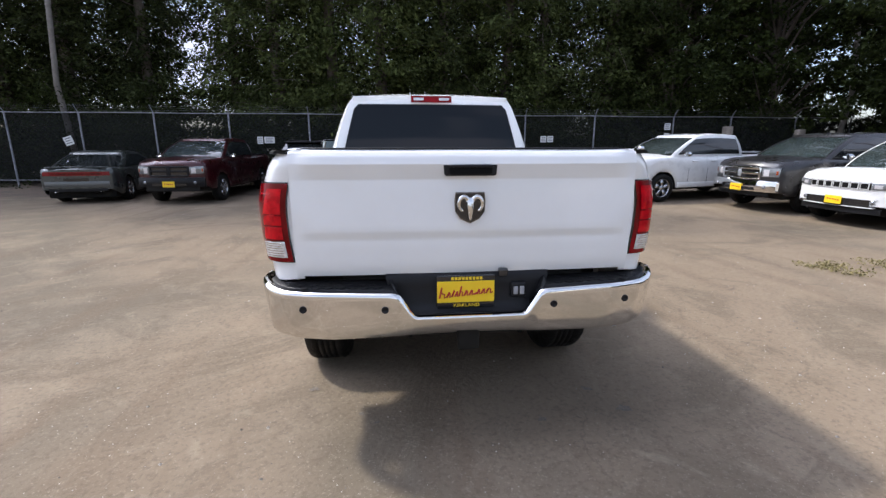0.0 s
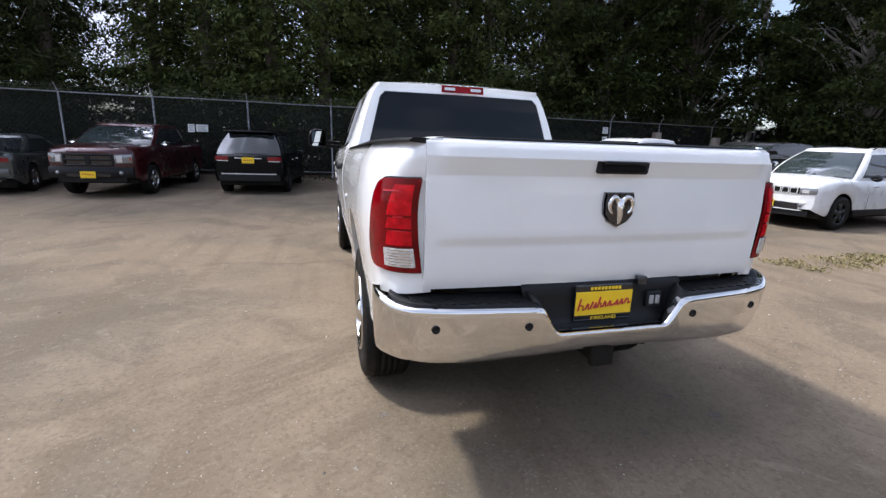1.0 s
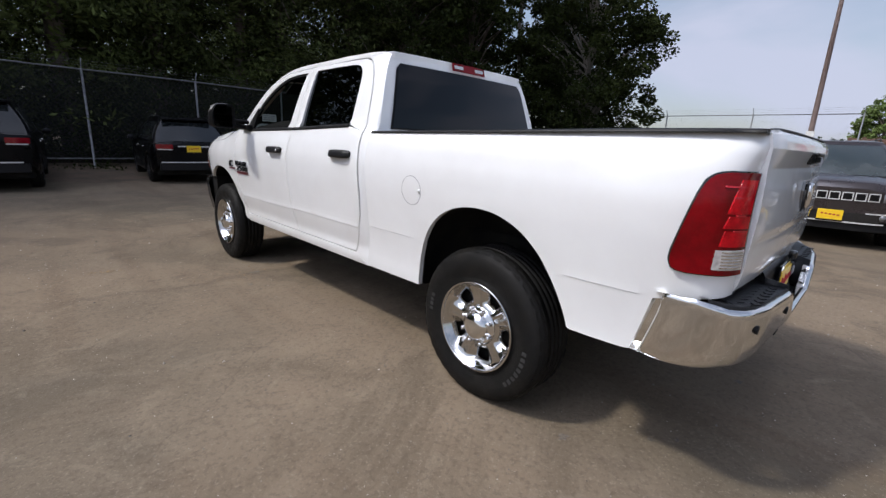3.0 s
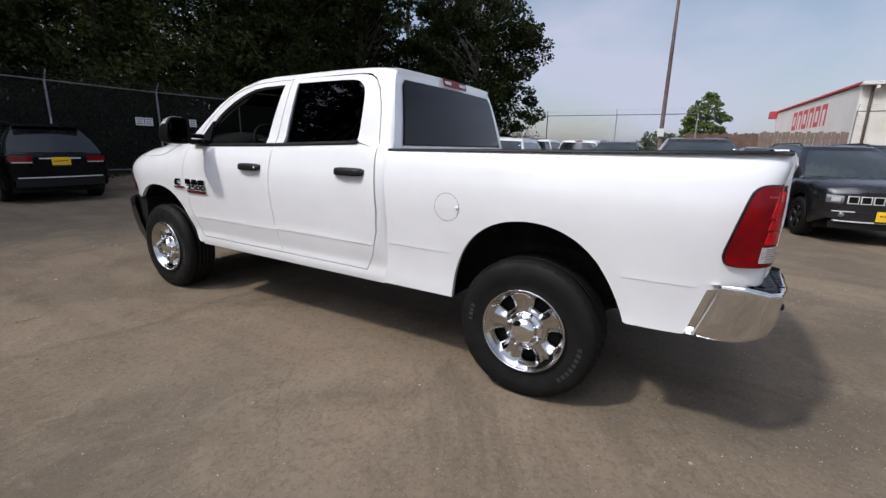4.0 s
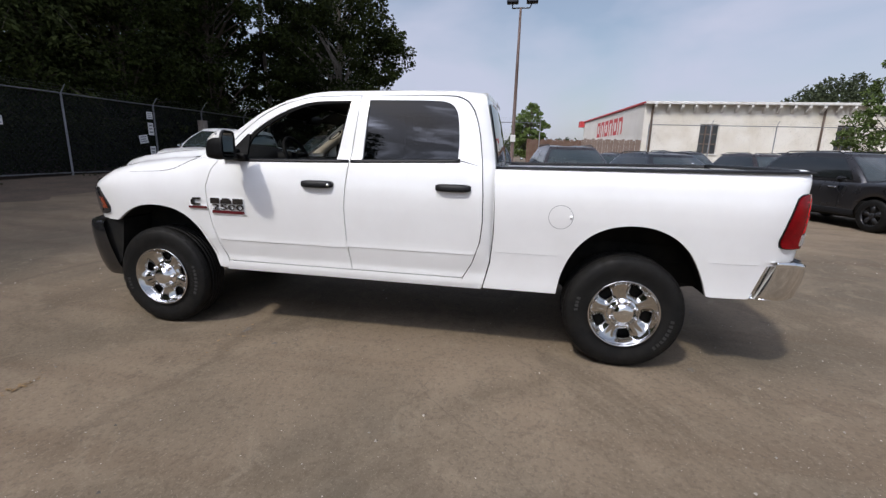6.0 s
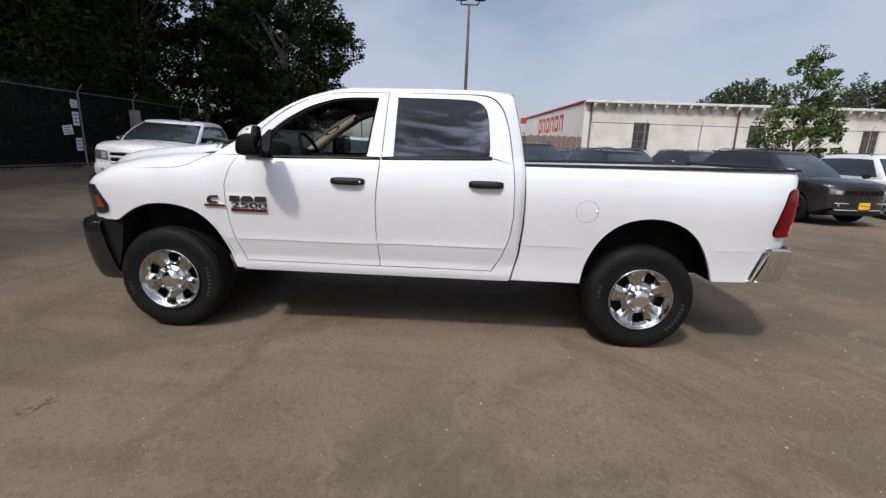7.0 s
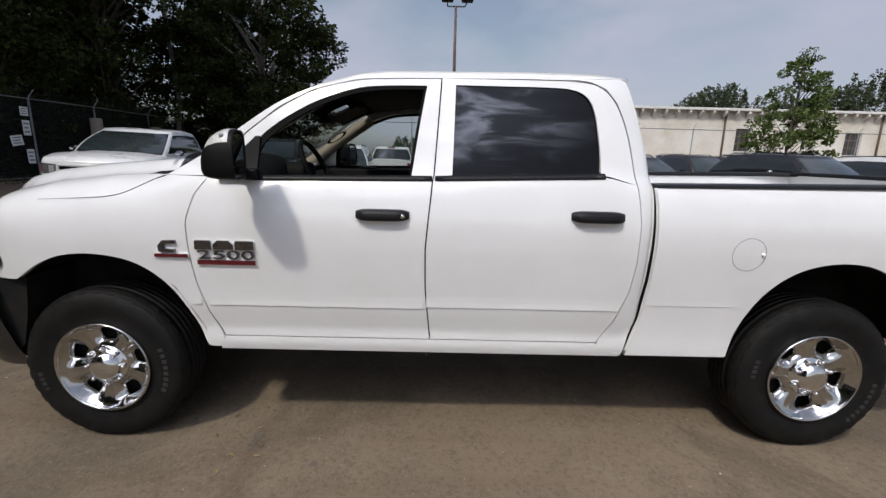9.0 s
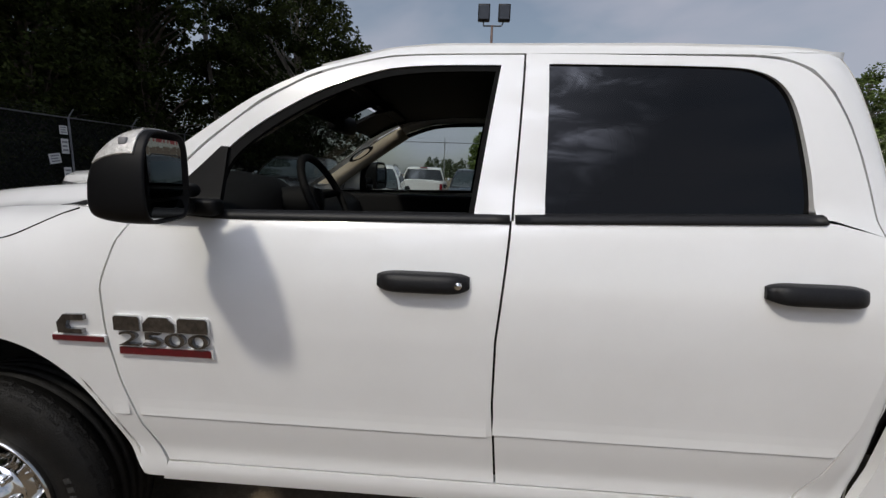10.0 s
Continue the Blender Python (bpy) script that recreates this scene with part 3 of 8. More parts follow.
def bed_x(s, z):
    """The bed's flank hangs straighter below the pressed line than the doors."""
    if z > 0.724:
        return prof(z)
    return 0.3 * prof(z) + 0.7 * float(np.interp(z, [0.44, 0.50, 0.724], [0.938, 0.946, prof(0.724)]))


def fender_x(s, z):
    zt = float(np.interp(s, [p[0] for p in HOOD_SEAM], [p[1] for p in HOOD_SEAM]))
    if z <= 1.10:
        return prof(z)
    v = min(1.0, (z - 1.10) / (zt + 0.004 - 1.10))
    w = 0.80 + (prof(1.10) - 0.80) * math.sqrt(max(0.0, 1 - v ** 2.4))
    f = min(1.0, max(0.0, (s - 3.18) / 0.45))
    f = f * f * (3 - 2 * f)
    return prof(z) * (1 - f) + w * f


ARCH_F = [tuple(q) for q in smoothed([(3.24, 0.49), (3.26, 0.56), (3.305, 0.70), (3.37, 0.825), (3.45, 0.91), (3.54, 0.965), (3.65, 0.992), (3.78, 1.002), (3.92, 0.985), (4.05, 0.93), (4.14, 0.87), (4.19, 0.84)], 60, 8)]
ARCH_R = [tuple(q) for q in smoothed([(0.485, 0.49), (0.475, 0.60), (0.45, 0.70), (0.385, 0.845), (0.29, 0.95), (0.17, 1.012), (0.03, 1.036), (-0.12, 1.026), (-0.26, 0.970), (-0.375, 0.870), (-0.463, 0.72), (-0.51, 0.61), (-0.525, 0.555)], 60, 8)]
S_END = float(np.interp(-0.186, _dx[:95], _ss[:95]))
for sg in (-1, 1):
    g = 0.007
    side_panel("front_fender", sg, [(3.165, 0.49)] + ARCH_F + [(4.70, 0.84)], HOOD_SEAM,
               [(3.165, 0.49), (3.153, 0.552)] + [(a + g, b) for a, b in FRONT_LEAD[1:]], [(4.70, 0.84), (4.70, 1.12)], 90, 26, width=fender_x)
    fd = side_panel("front_door", sg, [(2.072, 0.558), (3.145, 0.558)], [(2.070, 1.385), (3.15, 1.385)], B_LINE, FRONT_LEAD, 24, 44)
    rd = side_panel("rear_door", sg, [(1.185, 0.558), (2.065, 0.558)], [(1.068, 1.385), (2.063, 1.385)], REAR_TRAIL, [(a - g, b) for a, b in B_LINE], 24, 44)
    side_panel("rocker_panel", sg, [(1.04, 0.475), (3.18, 0.475)], [(1.19, 0.551), (3.150, 0.551)], [(1.04, 0.475), (1.19, 0.551)], [(3.18, 0.475), (3.150, 0.551)], 30, 8, depth=0.06)
    side_panel("cab_corner", sg, [(1.035, 0.478), (1.178, 0.478)], [(1.085, 1.915), (1.345, 1.8945)],
               [(1.035, 0.478), (0.985, 0.70), (0.968, 0.90), (0.966, 1.1), (0.972, 1.37), (1.00, 1.55), (1.042, 1.75), (1.070, 1.86), (1.085, 1.915)],
               [(1.178, 0.478), (1.178, 0.555), (1.108, 0.68), (1.055, 0.85), (1.041, 1.0), (1.045, 1.2), (1.061, 1.385), (1.093, 1.6), (1.115, 1.69), (1.150, 1.787), (1.199, 1.852), (1.275, 1.887), (1.345, 1.8945)],
               10, 80, width=lambda s, z: cab_x(s, z))
    side_panel("bed_side", sg, [(1.024, 0.49)] + ARCH_R + [(-0.785, 0.556), (-0.81, 0.66), (-0.845, 0.80), (-1.0, 0.83), (S_END, 0.845)],
               [(0.972, 1.390), (-0.5, 1.408), (-1.0, 1.425), (S_END, 1.432)],
               [(1.024, 0.49), (0.974, 0.70), (0.958, 0.93), (0.960, 1.1), (0.968, 1.30), (0.972, 1.390)], [(S_END, 0.845), (S_END, 1.432)], 130, 30, width=bed_x)
    # door frames round the side windows
    strip_panel("front_door_frame", sg,
                [(3.15, 1.3854), (3.098, 1.525), (3.0, 1.628), (2.84, 1.747), (2.67, 1.826), (2.45, 1.866), (2.3, 1.876), (2.036, 1.881), (2.046, 1.7), (2.066, 1.3854)],
                [(2.975, 1.395), (2.965, 1.555), (2.925, 1.618), (2.80, 1.704), (2.64, 1.779), (2.44, 1.831), (2.28, 1.841), (2.105, 1.843), (2.135, 1.66), (2.172, 1.395)],
                0.03, WHITE, cab_x)
    strip_panel("rear_door_frame", sg,
                [(1.068, 1.3854), (1.10, 1.6), (1.122, 1.69), (1.157, 1.782), (1.205, 1.845), (1.28, 1.879), (1.40, 1.887), (2.029, 1.886), (2.039, 1.7), (2.059, 1.3854)],
                [(1.246, 1.395), (1.242, 1.50), (1.259, 1.69), (1.275, 1.764), (1.307, 1.814), (1.365, 1.843), (1.46, 1.851), (1.962, 1.850), (1.965, 1.66), (1.972, 1.395)],
                0.03, WHITE, cab_x)
    strip_panel("roof_rail", sg,
                [(3.38, 1.388), (3.23, 1.507), (3.07, 1.628), (2.96, 1.706), (2.87, 1.761), (2.78, 1.803), (2.67, 1.846), (2.56, 1.870), (2.45, 1.897), (2.3, 1.916), (1.6, 1.928), (1.33, 1.925), (1.11, 1.917)],
                [(3.158, 1.389), (3.105, 1.531), (3.006, 1.634), (2.92, 1.694), (2.845, 1.753), (2.765, 1.789), (2.673, 1.832), (2.56, 1.853), (2.45, 1.872), (2.3, 1.882), (1.6, 1.893), (1.45, 1.8945), (1.345, 1.8945)],
                0.03, WHITE, cab_x)
    # glass of the doors
    bm = bmesh.new()
    lo, hi = [(2.16, 1.393), (2.5, 1.393), (2.8, 1.393), (2.98, 1.393)], [(2.10, 1.85), (2.45, 1.84), (2.70, 1.765), (2.962, 1.56)]
    uv = coons(lo, hi, [lo[0], hi[0]], [lo[-1], hi[-1]], 14, 10)
    if sg < 0:  # the driver's glass is wound down: only its top edge stands in the door
        uv = [[(p[0], 1.372 + 0.022 * i / 2) for p in uv[0]] for i in range(3)]
    grid(bm, [[Vector((sg * (cab_x(*p) - 0.018), p[0], p[1])) for p in r] for r in uv])
    facing(bm, (sg, 0, 0))
    part("front_window", bm, CLEAR, TRUCK, "clear front door glass").visible_shadow = False
    bm = bmesh.new()
    lo, hi = [(1.215, 1.393), (1.98, 1.393)], [(1.30, 1.858), (1.97, 1.856)]
    uv = coons(lo, hi, [lo[0], (1.215, 1.52), (1.23, 1.70), (1.25, 1.79), hi[0]], [lo[1], hi[1]], 14, 12)
    grid(bm, [[Vector((sg * (0.893 - 0.325 * (p[1] - 1.45) + 0.008 * (1 - ((p[1] - 1.62) / 0.24) ** 2)), p[0], p[1])) for p in r] for r in uv])
    facing(bm, (sg, 0, 0))
    part("rear_window", bm, TINT, TRUCK, "dark tinted rear door glass")
    # weather strips along the window sills and black surrounds
    bm = bmesh.new()
    for y0, y1 in ((2.07, 3.14), (1.228, 2.055)):
        rows = [[Vector((sg * (cab_x(y, z) + o), y, z)) for o, z in ((0.004, 1.378), (0.010, 1.382), (0.010, 1.398), (0.0, 1.404), (-0.02, 1.404))] for y in np.linspace(y0, y1, 16)]
        vs = grid(bm, rows)
        bm.faces.new(vs[0])
        bm.faces.new(vs[-1][::-1])
    part("window_seal", bm, PLASTIC, TRUCK, "black rubber window seal")
    ring_o = [(2.975, 1.395), (2.965, 1.555), (2.925, 1.618), (2.80, 1.704), (2.64, 1.779), (2.44, 1.831), (2.28, 1.841), (2.105, 1.843), (2.135, 1.66), (2.172, 1.395)]
    ring_i = [(2.945, 1.395), (2.942, 1.540), (2.903, 1.598), (2.78, 1.683), (2.63, 1.758), (2.43, 1.811), (2.28, 1.821), (2.122, 1.823), (2.152, 1.66), (2.187, 1.395)]
    strip_panel("window_channel", sg, ring_o, ring_i, 0.02, INNER, lambda y, z: cab_x(y, z) - 0.006, per=3)
    # mirror sail
    bm = bmesh.new()
    uv = coons([(2.93, 1.395), (3.105, 1.395)], [(2.925, 1.612), (2.948, 1.614)], [(2.93, 1.395), (2.925, 1.612)], [(3.105, 1.395), (3.055, 1.51), (2.948, 1.614)], 6, 8)
    sheet(bm, [[Vector((sg * (cab_x(*p) + 0.006), p[0], p[1])) for p in r] for r in uv], (-sg * 0.02, 0, 0))
    part("mirror_sail", bm, JET, TRUCK)
    # door handles
    for y0, z0, lock in ((2.175, 1.226, True), (1.135, 1.238, False)):
        bm = bmesh.new()
        rows = []
        for t in np.linspace(0, 1, 20):
            y = y0 + 0.258 * t
            e = 1 - abs(2 * t - 1) ** 6
            h, o = 0.016 + 0.011 * e, 0.010 + 0.032 * e
            rows.append([Vector((sg * (prof(z0 + b * h) - 0.004 + o * max(0.0, math.cos(a)) + (0.006 if b else 0)), y, z0 + b * h)) for a, b in
                         ((1.57, -1), (0.7, -0.97), (0.35, -0.7), (0, -0.2), (0.05, 0.25), (0.4, 0.75), (0.8, 0.95), (1.57, 1))])
        vs = grid(bm, rows)
        bm.faces.new(vs[0])
        bm.faces.new(vs[-1][::-1])
        h = part("door_handle", bm, PLASTIC, TRUCK, "black plastic pull handle")
        bm = bmesh.new()
        slab(bm, [Vector((sg * (prof(z0 + 0.02) + 0.034), y, z)) for y, z in ((y0 + 0.05, z0 + 0.016), (y0 + 0.20, z0 + 0.016), (y0 + 0.195, z0 + 0.009), (y0 + 0.055, z0 + 0.009))], (sg * 0.005, 0, 0))
        part("grip_slot", bm, INNER, h)
        if lock:
            bm = bmesh.new()
            lathe(bm, [(0.0, 0.006), (0.009, 0.006), (0.011, 0.0)], "x", (sg * (prof(z0) + 0.036), y0 + 0.032, z0 - 0.002), 16, sg)
            part("lock_cylinder", bm, CHROME, h)
    # inner shell that closes the seams
    bm = bmesh.new()
    for y0, y1, z0, z1 in ((0.98, 3.25, 0.50, 1.37),):
        grid(bm, [[Vector((sg * (prof(z) - 0.045), y, z)) for z in np.linspace(z0, z1, 10)] for y in np.linspace(y0, y1, 12)])
    part("inner_shell", bm, INNER, TRUCK)
    # wheel arch liners
    for name, arch in (("front_wheel_well", ARCH_F), ("rear_wheel_well", ARCH_R)):
        bm = bmesh.new()
        a = resample(arch, 118)
        c = a.mean(0)
        rows = []
        for q in a:
            w0 = prof(q[1]) + float(np.interp(q[0], _ss, _dx))
            o = c + (q - c) * 1.05
            rows.append([Vector((sg * (w0 - 0.022), q[0], q[1])), Vector((sg * (w0 - 0.035), q[0], q[1])), Vector((sg * (w0 - 0.05), *o)), Vector((sg * 0.60, *o)), Vector((sg * 0.55, c[0], 0.62))])
        grid(bm, rows)
        part(name, bm, DARK, TRUCK)

# the fine pressed line low along the flanks
for sg in (-1, 1):
    for y0, y1, up in ((3.235, 3.29, 0.0), (2.106, 3.20, 0.0), (1.10, 2.088, 0.01), (0.50, 0.945, 0.045), (-0.80, -0.495, 0.068)):
        bm = bmesh.new()
        grid(bm, [[skin(sg, y, z + up, o * (1.0 if up < 0.02 else 0.6)) for z, o in ((0.798, 0.0003), (0.768, 0.0016), (0.7375, 0.0046), (0.7345, -0.0040))] for y in np.linspace(y0, y1, 24)])
        part("body_line", bm, WHITE, TRUCK, smooth=False)

# roof, cab back, windscreen
bm = bmesh.new()
EDGE = [(1.11, 1.917), (1.33, 1.925), (1.6, 1.928), (2.3, 1.916), (2.45, 1.897), (2.56, 1.870), (2.67, 1.846)]
rows = []
for y in np.linspace(1.072, 2.66, 34):
    ze = float(np.interp(y, [p[0] for p in EDGE], [p[1] for p in EDGE]))
    zc = float(np.interp(y, [1.085, 1.14, 1.25, 1.6, 2.2, 2.45, 2.66], [1.922, 1.943, 1.957, 1.968, 1.962, 1.933, 1.876]))
    xe = cab_x(max(y, 1.11), ze) + 0.002
    rows.append([Vector((xe * a, y - 0.02 * (1 - a * a) if y < 1.1 else y, ze + 0.004 + (zc - ze) * (1 - abs(a) ** 3.2))) for a in np.linspace(-1, 1, 41)])
sheet(bm, rows, (0, 0, -0.04))
part("roof", bm, WHITE, TRUCK)
bm = bmesh.new()
BACK = [(0.98, 0.50), (0.972, 1.37), (1.00, 1.55), (1.042, 1.75), (1.070, 1.86), (1.085, 1.920)]
rows = []
for z in np.linspace(0.5, 1.920, 40):
    y = float(np.interp(z, [p[1] for p in BACK], [p[0] for p in BACK]))
    w = cab_x(y, z) + 0.004
    rows.append([Vector((w * a, y - 0.028 * (1 - a * a), z)) for a in np.linspace(-1, 1, 21)])
grid(bm, rows)
part("cab_back", bm, WHITE, TRUCK)


def back_y(x, z, out=0.0):
    y = float(np.interp(z, [p[1] for p in BACK], [p[0] for p in BACK]))
    a = x / (cab_x(y, z) + 0.004)
    return y - 0.028 * (1 - a * a) - out


def back_sheet(name, zs, hw, out, mat, label=""):
    bm = bmesh.new()
    pts = []
    for z in zs:
        w = hw(z)
        pts.append([Vector((w * a, back_y(w * a, z, out), z)) for a in np.linspace(-1, 1, 25)])
    grid(bm, pts)
    facing(bm, (0, -1, 0.1))
    return part(name, bm, mat, TRUCK, label)


def _glass_w(z):
    w = 0.785 - (z - 1.42) * 0.255
    e = min(1.0, max(0.0, (z - 1.80) / 0.045))
    return w - 0.03 * e * e


back_sheet("rear_glass_seal", np.linspace(1.415, 1.852, 24), lambda z: _glass_w(z) + 0.012, 0.006, PLASTIC)
back_sheet("rear_glass", np.linspace(1.425, 1.845, 24), _glass_w, 0.011, TINT, "dark tinted rear window")
brake = back_sheet("high_brake_light", np.linspace(1.866, 1.924, 6), lambda z: 0.185, 0.022, REDLENS, "red high-mounted brake light with clear side lamps")
for cx in (-0.115, 0.115):
    bm = bmesh.new()
    sheet(bm, [[Vector((x, back_y(x, z, 0.026), z)) for x in np.linspace(cx - 0.045, cx + 0.045, 6)] for z in (1.885, 1.895, 1.908)], (0, 0.01, 0))
    part("cargo_lens", bm, CLEARLENS, brake)
bm = bmesh.new()
PIL = [(3.40, 1.372), (3.23, 1.507), (3.07, 1.628), (2.96, 1.706), (2.87, 1.761), (2.78, 1.803), (2.67, 1.846)]
rows = []
for q in resample(PIL, 14):
    w = cab_x(q[0], q[1])
    rows.append([Vector((w * a, q[0] + 0.10 * (1 - a * a), q[1] + 0.03 * (1 - a * a))) for a in np.linspace(-1, 1, 21)])
grid(bm, rows)
facing(bm, (0, 0.5, 1))
part("windscreen", bm, SCREEN, TRUCK, "clear windscreen").visible_shadow = False

# the dark shut line between hood and fenders: down from the cowl, then forward along the fender
for sg in (-1, 1):
    bm = bmesh.new()
    line = smoothed([(3.385, 1.384), (3.42, 1.372), (3.50, 1.330), (3.57, 1.295), (3.65, 1.278), (3.80, 1.268), (3.98, 1.258)], 44, 6)
    tube(bm, [Vector((sg * (fender_x(y, z) + 0.0004), y, z)) for y, z in line], 0.0024, 5, 0.0008)
    part("hood_shut_line", bm, INNER, TRUCK)

# hood, cowl and front end
def hood_w(y):
    """Half width of the hood: it follows the top edge of the fenders round the nose."""
    return 0.803 + (float(np.interp(y, _fore[:, 1], _fore[:, 0])) if y > 3.5 else 0.0)


def hood_z(x, y):
    s = float(np.interp(y, _fore[:, 1], _sf)) if y > 3.5 else y
    zs = float(np.interp(s, [p[0] for p in HOOD_SEAM], [p[1] for p in HOOD_SEAM]))
    zh = float(np.interp(y, [3.40, 3.51, 3.87, 4.15, 4.33, 4.42, 4.49, 4.53, 4.553], [1.450, 1.447, 1.412, 1.374, 1.335, 1.300, 1.252, 1.20, 1.14]))
    f = min(1.0, max(0.0, (hood_w(y) - 0.003 - abs(x)) / 0.17))
    f = f * f * (3 - 2 * f)
    dip = 0.018 * math.exp(-((abs(x) - 0.42) / 0.10) ** 2)
    return zs + (zh - zs) * f + (0.012 - dip) * f


bm = bmesh.new()
rows = [[Vector((a * hood_w(y), y + (0.05 * (1 - a * a) * (y - 4.2) / 0.35 if y > 4.2 else 0.0) + (0.09 * (1 - a * a) if y < 3.45 else 0.0), hood_z(a * (hood_w(y) - 0.003), y))) for a in np.linspace(-1, 1, 57)] for y in np.linspace(3.40, 4.553, 60)]
sheet(bm, rows, (0, 0, -0.02))
part("hood", bm, WHITE, TRUCK)
bm = bmesh.new()
grid(bm, [[Vector((a * 0.80, y + 0.09 * (1 - a * a), z - 0.022 * a * a)) for a in np.linspace(-1, 1, 15)] for y, z in ((3.34, 1.400), (3.42, 1.396), (3.47, 1.380), (3.50, 1.30))])
part("cowl", bm, PLASTIC, TRUCK)
for sx in (-0.35, 0.30):
    bm = bmesh.new()
    tube(bm, [(sx, 3.52, 1.44), (sx + 0.3, 3.50, 1.455), (sx + 0.52, 3.46, 1.47)], 0.008, 6)
    part("wiper", bm, PLASTIC, TRUCK)
bm = bmesh.new()
box(bm, -0.78, 0.78, 4.34, 4.53, 0.80, 1.18, 0.03)
part("grille_panel", bm, GLOSSBLACK, TRUCK)
for x0, x1, z0, z1 in ((-0.52, 0.52, 1.12, 1.18), (-0.52, 0.52, 0.84, 0.90), (-0.55, -0.48, 0.86, 1.16), (0.48, 0.55, 0.86, 1.16), (-0.05, 0.05, 0.88, 1.14), (-0.5, 0.5, 0.98, 1.04)):
    bm = bmesh.new()
    box(bm, x0, x1, 4.515, 4.56, z0, z1, 0.012)
    part("grille_bar", bm, CHROME, TRUCK)
for sg in (-1, 1):
    hl = side_panel("headlight", sg, [(4.335, 0.885), (4.575, 0.885)], [(4.360, 1.115), (4.575, 1.115)], [(4.335, 0.885), (4.260, 0.90), (4.240, 0.95), (4.285, 1.02), (4.360, 1.115)], [(4.575, 0.885), (4.575, 1.115)],
                    16, 12, 0.03, 0.008, GLOSSBLACK, width=fender_x, label="smoked headlight housing")
    side_panel("headlight_lens", sg, [(4.370, 0.91), (4.565, 0.91)], [(4.385, 1.095), (4.565, 1.095)], [(4.370, 0.91), (4.345, 0.95), (4.385, 1.095)], [(4.565, 0.91), (4.565, 1.095)], 8, 8, 0.01, 0.014, HEADLENS, hl, fender_x)
    side_panel("turn_lens", sg, [(4.280, 0.935), (4.355, 0.935)], [(4.320, 1.03), (4.365, 1.03)], [(4.280, 0.935), (4.320, 1.03)], [(4.355, 0.935), (4.365, 1.03)], 5, 5, 0.01, 0.013, AMBER, hl, fender_x)
bm = bmesh.new()
FB = smoothed([(-0.945, 4.30), (-0.955, 4.42), (-0.90, 4.55), (-0.7, 4.64), (-0.35, 4.68), (0.35, 4.68), (0.7, 4.64), (0.90, 4.55), (0.955, 4.42), (0.945, 4.30)], 70, 10)
sheet(bm, [[Vector((p[0] * f, 4.2 + (p[1] - 4.2) * f + 0.12 * (z - 0.40) / 0.43 * max(0.0, 1 - (p[1] - 4.2) / 0.28), z - 0.05 * max(0.0, (0.70 - z) / 0.33))) for p in FB] for z, f in ((0.37, 0.90), (0.40, 0.925), (0.48, 0.96), (0.60, 0.988), (0.70, 1.0), (0.79, 1.0), (0.82, 0.985), (0.83, 0.95))], (0, -0.03, 0))
part("front_bumper", bm, SMOKECHROME, TRUCK, "dark grey chrome front bumper")
bm = bmesh.new()
box(bm, -0.85, 0.85, 4.15, 4.45, 0.36, 0.50, 0.03)
part("air_dam", bm, PLASTIC, TRUCK)
for sg in (-1, 1):
    bm = bmesh.new()
    slab(bm, [(sg * 0.90, 4.17, 0.845), (sg * 0.90, 4.42, 0.845), (sg * 0.895, 4.42, 0.50), (sg * 0.88, 4.33, 0.385), (sg * 0.885, 4.26, 0.46), (sg * 0.895, 4.21, 0.62)], (-sg * 0.30, 0, 0))
    part("splash_shield", bm, DARK, TRUCK, smooth=False)

# the cargo bed
for sg in (-1, 1):
    bm = bmesh.new()
    rows = [[Vector((sg * (x + float(np.interp(y, _ss, _dx))), y, z - 0.003 + 0.034 * max(0.0, (0.95 - y) / 2.05))) for x, z in ((0.957, 1.385), (0.957, 1.392), (0.945, 1.400), (0.80, 1.400), (0.79, 1.392), (0.79, 1.37))] for y in np.linspace(0.972, -1.04, 30)]
    vs = grid(bm, rows)
    bm.faces.new(vs[0])
    bm.faces.new(vs[-1][::-1])
    part("bed_rail_cap", bm, PLASTIC, TRUCK, "black plastic bed rail cap")
bm = bmesh.new()
for sg in (-1, 1):
    slab(bm, [(sg * 0.80, -1.04, 1.09), (sg * 0.80, 0.94, 1.09), (sg * 0.80, 0.94, 1.375), (sg * 0.80, -1.04, 1.40)], (sg * 0.02, 0, 0))
slab(bm, [(-0.80, 0.94, 0.86), (0.80, 0.94, 0.86), (0.80, 0.94, 1.385), (-0.80, 0.94, 1.385)], (0, -0.03, 0))
slab(bm, [(-0.80, -1.05, 1.10), (0.80, -1.05, 1.10), (0.80, 0.94, 1.10), (-0.80, 0.94, 1.10)], (0, 0, -0.01))
part("bed_liner", bm, WHITE, TRUCK, smooth=False)
for k, (sx, y) in enumerate(((0.90, 0.80), (0.90, -0.93))):
    bm = bmesh.new()
    lathe(bm, [(0.0, 0.024), (0.014, 0.022), (0.018, 0.012), (0.012, 0.0)], "z", (sx, y, 1.425), 12)
    part("tie_down", bm, CHROME, TRUCK)

